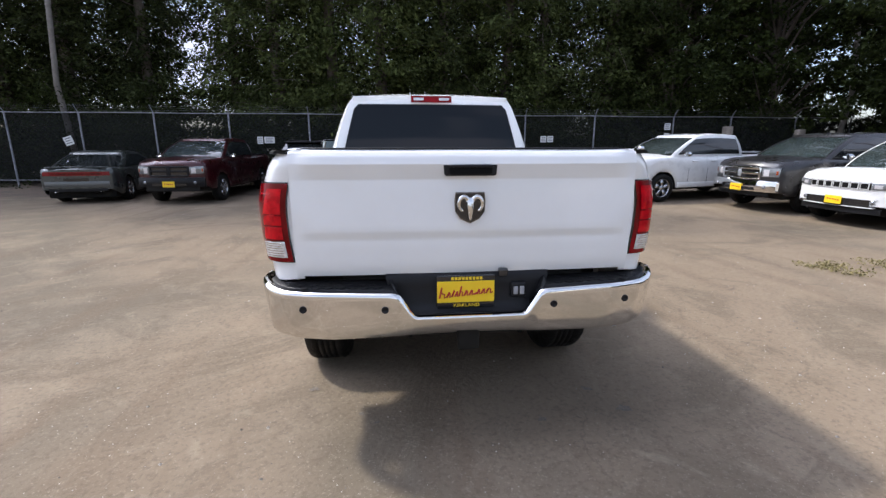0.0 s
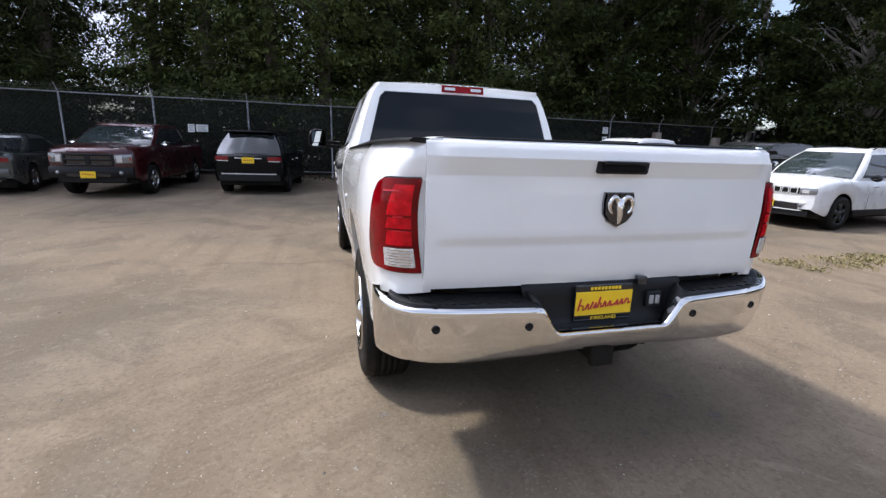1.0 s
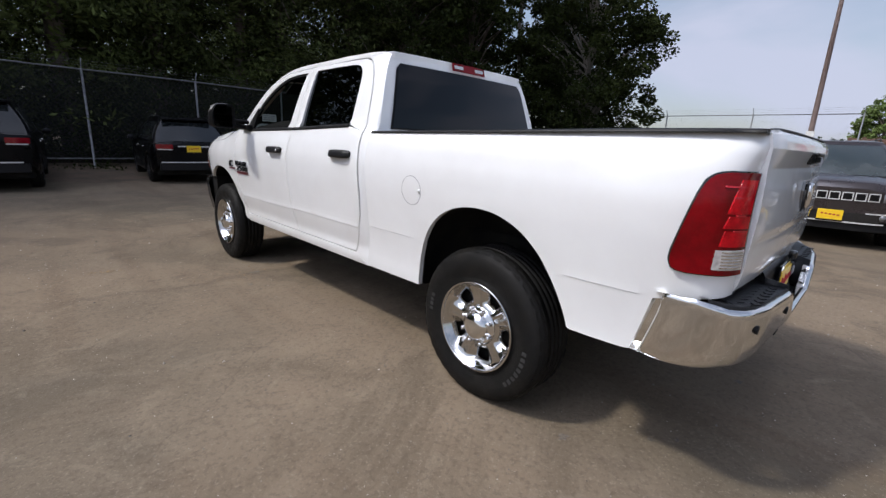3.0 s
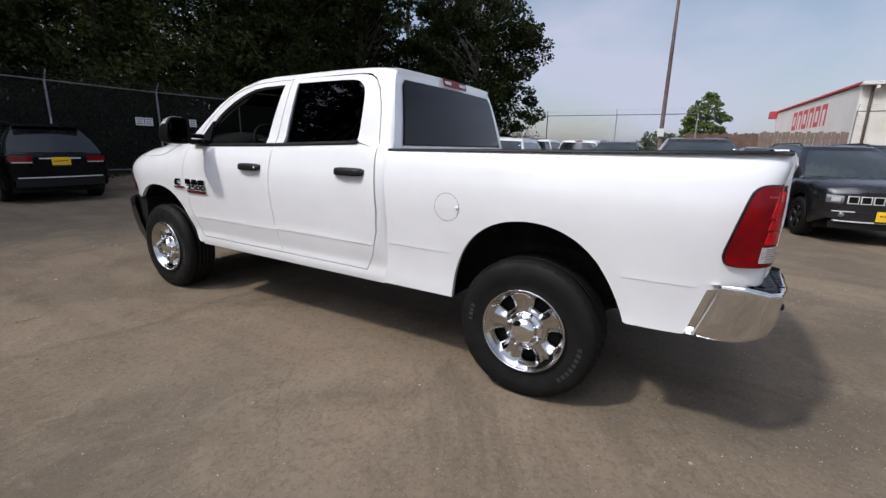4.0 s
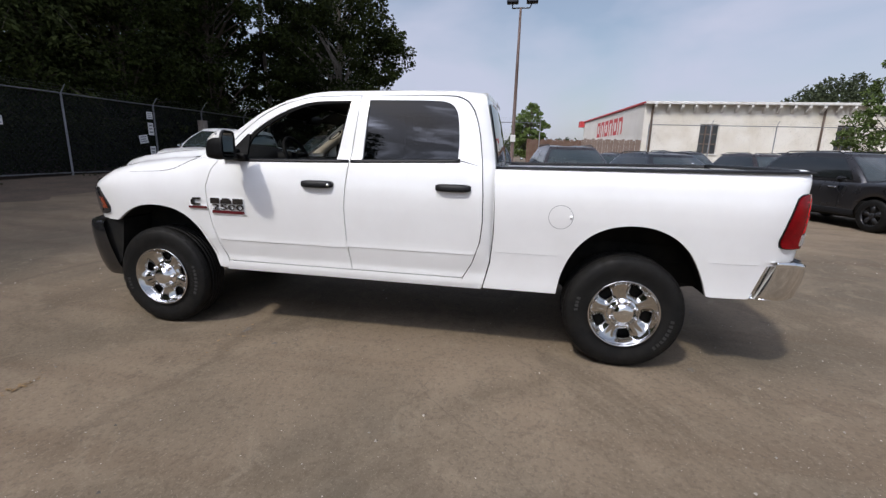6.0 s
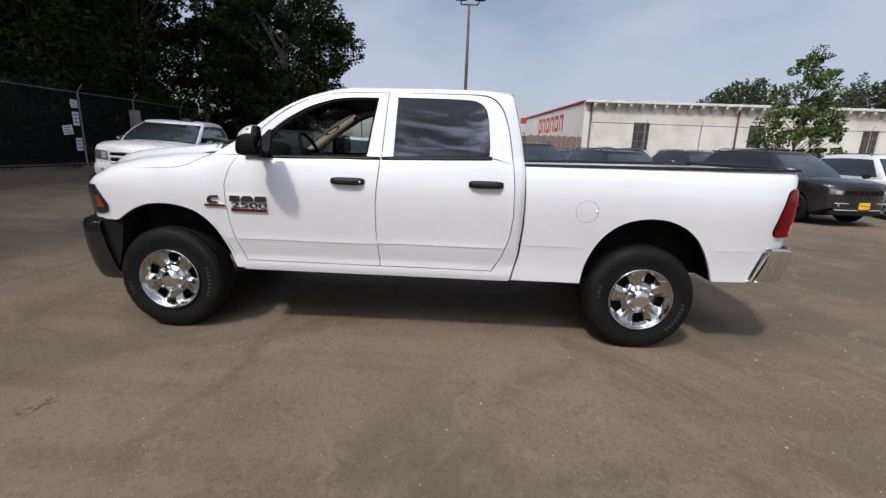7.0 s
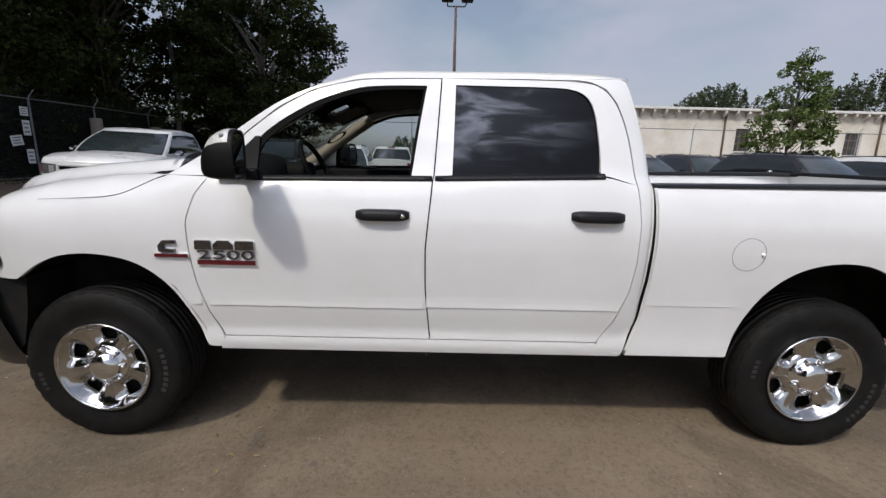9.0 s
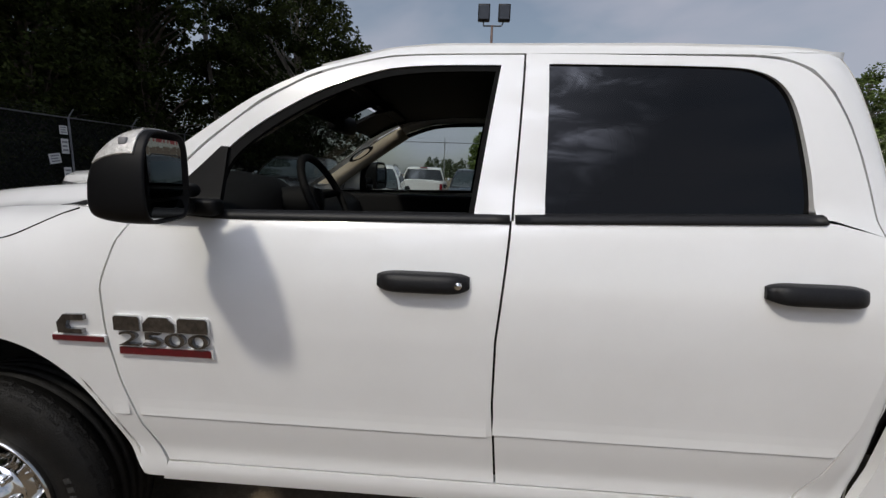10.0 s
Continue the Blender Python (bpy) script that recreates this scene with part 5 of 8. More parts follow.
# towing mirrors
for sg in (-1, 1):
    arm_m = bmesh.new()
    for z in (1.408, 1.455):
        tube(arm_m, [(sg * 0.955, 2.985, z - 0.002), (sg * 1.03, 2.965, z), (sg * 1.16, 2.945, z + 0.008)], 0.020, 10)
    box(arm_m, *sorted((sg * 0.94, sg * 1.00)), 2.90, 3.11, 1.383, 1.430, 0.012)
    arm = part("mirror_arm", arm_m, JET, TRUCK)
    def shell(t, a, grow=0.0):
        """The housing's skin: t runs from the nose to the glass, a round the outline; the nose leans back towards the top."""
        f = math.sqrt(max(0.0, 1 - (1 - min(1.0, t / 0.85)) ** 2.0))
        c, s_ = math.cos(a), math.sin(a)
        blunt = 0.62 if c > 0 and s_ > 0 else 0.42
        u, w = math.copysign(abs(c) ** blunt, c), math.copysign(abs(s_) ** blunt, s_)
        lo, hi = 1.412 - 0.022 * f, 1.530 + 0.068 * f
        hx = 0.062 + 0.044 * f + grow
        z = (lo + hi) / 2 + ((hi - lo) / 2 + grow) * w
        lean = 0.042 * (1 - t) * max(0.0, (z - 1.46) / 0.14) ** 1.3
        return Vector((sg * (1.196 + hx * u - 0.020 * max(0.0, (z - 1.50) / 0.10) * max(0.0, u)), 3.020 - 0.130 * t - lean, z))
    turned = np.linspace(0, 2 * math.pi, 44, endpoint=False)
    bm = bmesh.new()
    rows = [[shell(t, a) for a in turned] for t in np.linspace(0, 1, 14)]
    mid = Vector((sg * 1.196, 0, 1.492))
    for k, dy in ((0.985, -0.006), (0.93, -0.004), (0.90, 0.012)):
        rows.append([Vector((mid.x + (p.x - mid.x) * k, p.y + dy, mid.z + (p.z - mid.z) * k)) for p in rows[13]])
    vs = grid(bm, rows, close_u=True)
    bm.faces.new(vs[0])
    bm.faces.new(vs[-1])
    bmesh.ops.recalc_face_normals(bm, faces=bm.faces[:])
    head = part("mirror_housing", bm, JET, TRUCK, "large black towing mirror")
    pivot = Vector((sg * 1.19, 2.95, 0))
    head.matrix_basis = Matrix.Translation(pivot + Vector((sg * 0.020, -0.005, 0))) @ Matrix.Rotation(-sg * radians(11), 4, 'Z') @ Matrix.Translation(-pivot)
    for z0, z1 in ((1.448, 1.578), (1.402, 1.440)):
        bm = bmesh.new()
        slab(bm, [Vector((sg * x, 2.893, z)) for x, z in ((1.120, z0), (1.272, z0), (1.274, z1 - 0.025), (1.254, z1), (1.130, z1), (1.118, z1 - 0.02))], (0, -0.005, 0))
        part("mirror_glass", bm, MIRROR, head, smooth=False)
    # the clear lamp wraps the outer top corner
    bm = bmesh.new()
    rows = [[shell(t, a, 0.0035) for a in np.linspace(0.30, 1.72, 16)] for t in np.linspace(0.10, 0.86, 10)]
    sheet(bm, rows, (-sg * 0.004, 0, -0.004))
    lamp_ = part("mirror_lamp", bm, MIRRORLAMP, head, "clear turn lamp on the mirror")
    bm = bmesh.new()
    q = shell(0.62, 0.62, 0.0045)
    box(bm, q.x - 0.005, q.x + 0.005, q.y - 0.008, q.y + 0.008, q.z - 0.009, q.z + 0.007, 0.002)
    part("bulb", bm, GREYINK, lamp_)

# the window sills climb a little towards the rear, and the side glass reaches close under the roof
for ob in TRUCK.children:
    if ob.name.split(".")[0] in ("front_door", "rear_door", "cab_corner", "front_door_frame", "rear_door_frame", "roof_rail", "front_window", "rear_window", "window_seal", "window_channel", "mirror_sail", "roof", "windscreen"):
        for v in ob.data.vertices:
            y, z = v.co.y, v.co.z
            sill_ = float(np.interp(y, [1.05, 1.22, 2.05, 2.93, 3.15], [0.0, 0.040, 0.012, -0.006, 0.0])) * float(np.interp(z, [1.30, 1.38, 1.42, 1.80], [0, 1, 1, 0]))
            head_ = 0.011 * float(np.interp(z, [1.45, 1.80, 1.90, 1.96], [0, 1, 0.7, 0.5])) * float(np.interp(y, [1.10, 1.25, 2.7, 3.1], [0, 1, 1, 0]))
            nose_ = 0.030 * float(np.interp(y, [2.45, 2.75, 3.0, 3.2], [0, 0.7, 1, 1])) * float(np.interp(z, [1.40, 1.52], [0, 1]))
            v.co.z = z + sill_ + head_ - nose_

# the body behind the rear wheels reaches a little further back
for ob in TRUCK.children_recursive:
    if ob.type == 'MESH':
        for v in ob.data.vertices:
            f = min(1.0, max(0.0, (-0.60 - v.co.y) / 0.40))
            v.co.y -= 0.032 * f * f * (3 - 2 * f)
        if ob.name.split(".")[0] in ("bed_side", "bed_rail_cap"):  # the upper rear corner of the bed sweeps back
            for v in ob.data.vertices:
                v.co.y -= 0.024 * float(np.interp(v.co.z, [1.27, 1.37], [0, 1])) * float(np.interp(-v.co.y, [0.92, 1.07], [0, 1]))
        elif ob.parent == GATE or ob == GATE or ob.name.startswith("tailgate_cap"):
            for v in ob.data.vertices:
                v.co.y += 0.008

# cab interior
bm = bmesh.new()
rows = [[Vector((x, y, z + 0.02 + 0.115 * math.exp(-((x + 0.38) / 0.27) ** 2) * (1 if z > 1.2 else 0))) for x in np.linspace(-0.86, 0.86, 30)] for y, z in ((3.50, 1.36), (3.35, 1.372), (3.15, 1.372), (3.02, 1.352), (2.95, 1.30), (2.93, 1.15), (3.0, 0.95), (3.1, 0.8))]
grid(bm, rows)
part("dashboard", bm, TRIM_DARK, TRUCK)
bm = bmesh.new()
wc, tilt = Vector((-0.39, 2.78, 1.405)), radians(26)
ring = [wc + Vector((0.185 * math.cos(a), 0.185 * math.sin(a) * math.sin(tilt), 0.185 * math.sin(a) * math.cos(tilt))) for a in np.linspace(0, 2 * math.pi, 36)]
tube(bm, ring, 0.016, 8)
for a in (0.1, math.pi - 0.1, -math.pi / 2):
    tube(bm, [wc + Vector((0.05 * math.cos(a), 0.06, 0.05 * math.sin(a))), wc + Vector((0.185 * math.cos(a), 0.185 * math.sin(a) * math.sin(tilt), 0.185 * math.sin(a) * math.cos(tilt)))], 0.016, 6)
lathe(bm, [(0.0, -0.03), (0.06, -0.02), (0.075, 0.03), (0.05, 0.25)], "y", (wc.x, wc.y + 0.05, wc.z - 0.02), 16)
part("steering_wheel", bm, TRIM_DARK, TRUCK, "black steering wheel")
for sx in (-0.42, 0.42):
    bm = bmesh.new()
    box(bm, sx - 0.26, sx + 0.26, 1.95, 2.50, 0.92, 1.08, 0.06, 3)
    part("seat_cushion", bm, CLOTH, TRUCK)
    bm = bmesh.new()
    rows = [[Vector((sx + w * a, 2.02 - 0.24 * (z - 1.0) - 0.05 * (1 - a * a) * 0 + d * 0.07, z)) for a, d in ((-1, 0), (-0.85, 1), (0.85, 1), (1, 0), (0.85, -1), (-0.85, -1))] for z, w in ((1.0, 0.25), (1.2, 0.26), (1.4, 0.25), (1.52, 0.20), (1.55, 0.14))]
    vs = grid(bm, rows, close_u=True)
    bm.faces.new(vs[-1])
    part("seat_back", bm, CLOTH, TRUCK, "grey cloth seat back")
    bm = bmesh.new()
    box(bm, sx - 0.13, sx + 0.13, 1.80, 1.90, 1.57, 1.74, 0.04, 3)
    part("headrest", bm, CLOTH, TRUCK)
bm = bmesh.new()
box(bm, -0.75, 0.75, 1.15, 1.35, 0.95, 1.55, 0.08, 3)
box(bm, -0.75, 0.75, 1.3, 1.7, 0.9, 1.08, 0.06, 3)
part("rear_bench", bm, CLOTH, TRUCK)
bm = bmesh.new()
box(bm, -0.17, 0.17, 2.40, 2.95, 0.86, 1.16, 0.05, 2)
part("centre_console", bm, TRIM_DARK, TRUCK)
bm = bmesh.new()
rows = [[Vector((x * a, y, z - 0.02 * a * a)) for a in np.linspace(-1, 1, 11)] for y, z, x in ((1.12, 1.86, 0.66), (1.6, 1.905, 0.70), (2.3, 1.90, 0.70), (2.60, 1.868, 0.72), (2.70, 1.838, 0.72))]
grid(bm, rows)
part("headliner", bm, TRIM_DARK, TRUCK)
bm = bmesh.new()
slab(bm, [(-0.9, 1.0, 0.80), (0.9, 1.0, 0.80), (0.9, 3.4, 0.80), (-0.9, 3.4, 0.80)], (0, 0, 0.02))
part("cab_floor", bm, TRIM_DARK, TRUCK)
bm = bmesh.new()
box(bm, -0.13, 0.13, 2.785, 2.865, 1.705, 1.79, 0.025, 2)
tube(bm, [(0, 2.84, 1.75), (0, 2.90, 1.81)], 0.01, 6)
part("rear_view_mirror", bm, TRIM_DARK, TRUCK)
for sg in (-1, 1):
    bm = bmesh.new()
    sheet(bm, [[Vector((sg * x, y, z + 0.006 * math.cos((x - 0.36) * 5))) for x in np.linspace(0.10, 0.64, 10)] for y, z in ((2.60, 1.848), (2.68, 1.826), (2.76, 1.788), (2.83, 1.748))], (0, 0, -0.016))
    part("sun_visor", bm, TRIM_DARK, TRUCK)
for sg in (-1, 1):
    bm = bmesh.new()
    pl = [(3.26, 1.430), (3.18, 1.482), (2.98, 1.617), (2.81, 1.730), (2.66, 1.818)]
    pi_ = [(3.12, 1.430), (3.06, 1.478), (2.92, 1.572), (2.76, 1.678), (2.62, 1.764)]
    grid(bm, [[Vector((sg * (cab_x(a[0], a[1]) - 0.048), *a)), Vector((sg * (cab_x(a[0], a[1]) - 0.062), *((np.array(a) + np.array(b)) / 2))), Vector((sg * (cab_x(b[0], b[1]) - 0.064), *b)), Vector((sg * (cab_x(b[0], b[1]) - 0.020), b[0] - 0.012, b[1] - 0.012))] for a, b in zip(resample(pl, 12), resample(pi_, 12))])
    pt = part("pillar_trim", bm, TRIM_BEIGE, TRUCK, "beige windscreen pillar trim")
    bm = bmesh.new()
    rows = []
    for k in range(20):
        a = 2 * math.pi * k / 20
        y, z = 2.93 + 0.085 * math.cos(a) + 0.012 * math.sin(a), 1.637 - 0.05 * math.cos(a) + 0.020 * math.sin(a)
        rows.append([Vector((sg * (cab_x(y, z) - 0.088), y, z)), Vector((sg * (cab_x(y, z) - 0.10), 2.93 + (y - 2.93) * 0.9, 1.637 + (z - 1.637) * 0.9)), Vector((sg * (cab_x(y, z) - 0.09), 2.93 + (y - 2.93) * 0.7, 1.637 + (z - 1.637) * 0.7))])
    grid(bm, rows, close_v=True)
    part("grab_handle", bm, TRIM_DARK, pt)
    bm = bmesh.new()
    slab(bm, [Vector((sg * (cab_x(y, z) - 0.045), y, z)) for y, z in ((2.02, 1.37), (2.11, 1.37), (2.09, 1.85), (2.0, 1.85))], (-sg * 0.02, 0, 0))
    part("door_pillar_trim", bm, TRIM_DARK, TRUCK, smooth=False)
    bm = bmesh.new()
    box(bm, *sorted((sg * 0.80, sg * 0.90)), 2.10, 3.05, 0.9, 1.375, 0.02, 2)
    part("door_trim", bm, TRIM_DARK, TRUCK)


# wheels
def wheel(sg, y, x_out):
    w = new("wheel")
    w.parent = TRUCK
    w.matrix_basis = pose(sg * x_out, y, 0.385, 0, 0, 0 if sg < 0 else 180)
    # outboard is -x in the wheel's own axes
    bm = bmesh.new()
    pr = [(0.232, 0.004), (0.246, 0.006), (0.285, -0.003), (0.320, -0.012), (0.345, -0.013), (0.374, -0.008), (0.396, 0.004), (0.409, 0.020), (0.4145, 0.040)]
    tread = []
    for k in range(5):
        a = 0.052 + k * 0.036
        tread += [(0.4135 if k in (0, 4) else 0.4155, a), (0.4145 if k in (0, 4) else 0.4155, a + 0.026), (0.405, a + 0.0275), (0.405, a + 0.0345)]
    pr = pr + tread[:-2] + [(0.411, 0.232), (0.400, 0.250), (0.375, 0.270), (0.30, 0.278), (0.262, 0.268)]
    lathe(bm, [(r * (1.0 + 0.020 * min(1.0, max(0.0, (r - 0.30) / 0.1))), a) for r, a in pr], "x", (0, 0, 0), 72)
    ty = part("tyre", bm, RUBBER, w, "black all-season tyre")
    for side in range(2):
        for k in range(36):
            a = 2 * math.pi * (k + 0.5 * side) / 36
            bm = bmesh.new()
            o = 0.028 if side == 0 else 0.236
            rr = [(0.408, o - 0.020 if side == 0 else o + 0.014), (0.4255, o + 0.022 if side == 0 else o - 0.012)]
            q = []
            for r, off in rr:
                for da in (-0.055, 0.055):
                    q.append(Vector((off, r * math.cos(a + da), r * math.sin(a + da))))
            slab(bm, [q[0], q[1], q[3], q[2]], (0.004 if side else -0.004, 0, 0))
            part("tread_block", bm, RUBBER, ty, smooth=False)
    for a0, da in [(5.50 + 0.085 * i, 0.045 + 0.012 * (i % 2)) for i in range(4)] + [(2.42 + 0.10 * i, 0.058) for i in range(8)]:
        bm = bmesh.new()
        rows = [[Vector((-0.0155 if r < 0.34 else -0.0145, r * math.cos(a), r * math.sin(a))) for a in np.linspace(a0, a0 + da, 4)] for r in (0.322, 0.346)]
        sheet(bm, rows, (0.006, 0, 0))
        part("sidewall_bar", bm, TYREINK, ty, smooth=False)
    # rim face with five windows
    n_a = 120
    rs = [0.100, 0.118, 0.136, 0.148, 0.165, 0.188, 0.207, 0.214, 0.224, 0.240, 0.253]

    def face_angle(i, j):
        k = (j % 24) - 12
        half = radians(float(np.interp(rs[i], [0.098, 0.134, 0.148, 0.165, 0.200, 0.214, 0.253], [12, 12, 11.5, 13.5, 14, 12.5, 14])))
        a = k / 6 * half if abs(k) <= 6 else math.copysign(half + (abs(k) - 6) / 6 * (radians(36) - half), k)
        return (j // 24) * radians(72) + a, abs(k)

    def dish(r, k):
        base = float(np.interp(r, [0.098, 0.112, 0.15, 0.20, 0.225, 0.240, 0.253], [0.030, 0.030, 0.027, 0.021, 0.014, 0.006, -0.010]))
        inside = max(0.0, 1 - max(0.0, abs(r - 0.180) - 0.036) / 0.016)
        groove = 0.006 * max(0.0, (k - 10) / 2.0) * max(0.0, 1 - abs(r - 0.165) / 0.055)
        return base + groove + 0.026 * inside * max(0.0, min(1.0, (9.5 - k) / 3.0))
    bm = bmesh.new()
    vs = [[None] * n_a for _ in rs]
    for i, r in enumerate(rs):
        for j in range(n_a):
            a, k = face_angle(i, j)
            vs[i][j] = bm.verts.new((dish(r, k), r * math.cos(a), r * math.sin(a)))
    hole = lambda i, j: 3 <= i <= 6 and (j % 24) - 12 in range(-6, 6)
    for i in range(len(rs) - 1):
        for j in range(n_a):
            if not hole(i, j):
                bm.faces.new((vs[i][j], vs[i][(j + 1) % n_a], vs[i + 1][(j + 1) % n_a], vs[i + 1][j]))
    border = [e for e in bm.edges if len(e.link_faces) == 1 and 0.112 < (e.verts[0].co.yz.length + e.verts[1].co.yz.length) / 2 < 0.219]
    ext = bmesh.ops.extrude_edge_only(bm, edges=border)
    for v in (g for g in ext["geom"] if isinstance(g, bmesh.types.BMVert)):
        v.co.x += 0.030
        v.co.y *= 0.985
        v.co.z *= 0.985
    rim = part("rim", bm, WHEELCHROME, w, "five-spoke chrome wheel")
    rim.scale = (1, 0.945, 0.945)
    bm = bmesh.new()
    lathe(bm, [(0.250, -0.006), (0.253, -0.013), (0.259, -0.019), (0.264, -0.017), (0.266, -0.006), (0.262, 0.02), (0.245, 0.06), (0.235, 0.20)], "x", (0, 0, 0), 60)
    part("rim_lip", bm, WHEELCHROME, rim)
    bm = bmesh.new()
    lathe(bm, [(0.0, 0.10), (0.10, 0.10), (0.19, 0.105), (0.23, 0.11)], "x", (0, 0, 0), 40)
    part("brake_disc", bm, DARK, w)
    bm = bmesh.new()
    lathe(bm, [(0.0, -0.032), (0.034, -0.031), (0.058, -0.025), (0.072, -0.012), (0.081, 0.004), (0.085, 0.013), (0.098, 0.019), (0.110, 0.026), (0.114, 0.044)], "x", (0, 0, 0), 36)
    cap = part("hub_cap", bm, CHROME, w)
    for k in range(8):
        a = 2 * math.pi * (k + 0.5) / 8
        bm = bmesh.new()
        lathe(bm, [(0.0, -0.030), (0.007, -0.029), (0.011, -0.022), (0.0125, 0.0)], "x", (0.020, 0.098 * math.cos(a), 0.098 * math.sin(a)), 10)
        part("lug_nut", bm, CHROME, cap)
    return w


W1 = wheel(-1, 0.0, 0.953)
def copy_wheel(sg, y, spin):
    """The same wheel again under the truck, with its parts."""
    made = {}
    for o in (W1, *W1.children_recursive):
        made[o] = o.copy()
        scene.collection.objects.link(made[o])
        made[o].parent = made.get(o.parent, TRUCK)
    made[W1].matrix_basis = pose(sg * 0.953, y, 0.385 if y < 1 else 0.369, 0, 0, 0 if sg < 0 else 180) @ pose(0, 0, 0, spin, 0, 0)


W1.matrix_basis = pose(-0.953, 0.0, 0.385) @ pose(0, 0, 0, 45, 0, 0)
copy_wheel(-1, 3.797, 21)
copy_wheel(1, 0.0, 10)
copy_wheel(1, 3.797, 30)


# ==== fences ====
FENCE_Y = 15.7
def screen_material():
    """Dark windscreen cloth behind chain link: mostly opaque weave with a faint diamond wire."""
    m = shade("dark_privacy_screen", (0.011, 0.012, 0.0115), 0.8, spot=(0.020, 0.021, 0.019), amount=0.7, scale=1.2, fine=0.3, fine_scale=60, bump=0.2, bump_scale=30)
    n, l = m.node_tree.nodes, m.node_tree.links
    t = n.new("ShaderNodeBsdfTransparent")
    x = n.new("ShaderNodeMixShader")
    x.inputs[0].default_value = 0.34
    n["Principled BSDF"].inputs["Specular IOR Level"].default_value = 0.08
    l.new(n["Principled BSDF"].outputs[0], x.inputs[1])
    l.new(t.outputs[0], x.inputs[2])
    l.new(x.outputs[0], n["Material Output"].inputs["Surface"])
    return m


SCREEN = screen_material()


def post(x, y, z0, z1, parent, r=0.032, arm=(0, -0.22)):
    bm = bmesh.new()
    tube(bm, [(x, y, z0), (x, y, z1)], r, 10)
    p = part("post", bm, GALV, parent)
    bm = bmesh.new()
    tube(bm, [(x, y, z1 - 0.02), (x + arm[0], y + arm[1], z1 + 0.26)], 0.014, 6)
    part("barb_arm", bm, GALV, p)
    return p


north = thing("chain_link_fence", "tall chain-link fence with dark privacy screen and barbed wire", "fence")
PX = [-44.3, -41.4, -38.5, -35.6, -32.7, -29.8, -26.9, -24.0, -21.0, -18.05, -15.1, -12.49, -9.77, -6.96, -3.84, -0.80, 2.21, 5.2, 8.3, 11.95, 14.7, 17.9, 20.7, 23.4]
for x in PX:
    post(x, FENCE_Y, land(x, FENCE_Y) - 0.05, 3.02, north)
for z in (3.00, 0.44):
    bm = bmesh.new()
    tube(bm, [(x, FENCE_Y, z + 0.01 * math.sin(x)) for x in np.linspace(-44.3, 23.4, 60)], 0.021, 6)
    part("rail", bm, GALV, north)
for k, (dy, z) in enumerate(((-0.07, 3.10), (-0.14, 3.17), (-0.21, 3.24))):
    bm = bmesh.new()
    tube(bm, [(x, FENCE_Y + dy, z - 0.02 * abs(math.sin(x * 0.42 + k))) for x in np.linspace(-44.3, 23.4, 120)], 0.0022, 4)
    part("barbed_wire", bm, GALV, north)
for a, b in zip(PX[:-1], PX[1:]):
    bm = bmesh.new()
    grid(bm, [[Vector((x, FENCE_Y + 0.05 + 0.035 * math.sin(x * 2.1 + z) * math.sin(z * 1.1), z)) for x in np.linspace(a, b, 9)] for z in np.linspace(0.30, 2.97, 7)])
    part("privacy_screen", bm, SCREEN, north)
# wire mesh of the fence in diamonds
bm = bmesh.new()
step = 0.16
x = -28.0
while x < 23.4:
    for sgn in (-1, 1):
        x1 = x + sgn * 2.55
        bm.faces.new([bm.verts.new(p) for p in ((x, FENCE_Y - 0.03, 0.36), (x + 0.005, FENCE_Y - 0.03, 0.36), (min(23.4, x1) + 0.006, FENCE_Y - 0.03, 2.98), (min(23.4, x1), FENCE_Y - 0.03, 2.98))])
    x += step
WIRE = shade("dull_wire", (0.018, 0.019, 0.018), 0.7, 0.2, fine=0.2)
wire = part("fence_wire", bm, WIRE, north, smooth=False)
tagged(wire, kind="stuff")


def placard(x, z, w, h, y, turn=0.0, bars=3, tilt=0.0):
    t = thing("placard", "small white printed placard wired to the fence", "sign", (x, y, z), turn, "placards on the fence")
    bm = bmesh.new()
    box(bm, -w / 2, w / 2, -0.006, 0.006, -h / 2, h / 2, 0.003)
    part("panel", bm, PAPER, t, smooth=False)
    for k in range(bars):
        bm = bmesh.new()
        zz = h * (0.28 - 0.27 * k)
        box(bm, -w * 0.36, w * (0.36 - 0.12 * (k % 2)), -0.009, -0.005, zz - h * 0.06, zz + h * 0.06)
        part("text_bar", bm, GREYINK, t, smooth=False)
    t.matrix_basis = t.matrix_basis @ pose(0, 0, 0, 0, tilt, 0)
    return t


FY = FENCE_Y - 0.10
for x, z, w, h, ti in ((-12.94, 1.93, 0.32, 0.33, -18), (-5.78, 1.96, 0.22, 0.28, 0), (-5.42, 1.97, 0.40, 0.25, 0), (4.52, 2.00, 0.26, 0.26, 0), (4.80, 2.00, 0.26, 0.26, 0), (6.00, 2.02, 0.26, 0.26, 0), (6.30, 2.03, 0.26, 0.26, 0),
                       (11.62, 2.57, 0.28, 0.28, 0), (11.62, 2.05, 0.26, 0.48, 0), (11.22, 1.64, 0.40, 0.32, -8), (11.62, 1.14, 0.26, 0.46, 0)):
    placard(x, z, w, h, FY, 0, 3, ti)
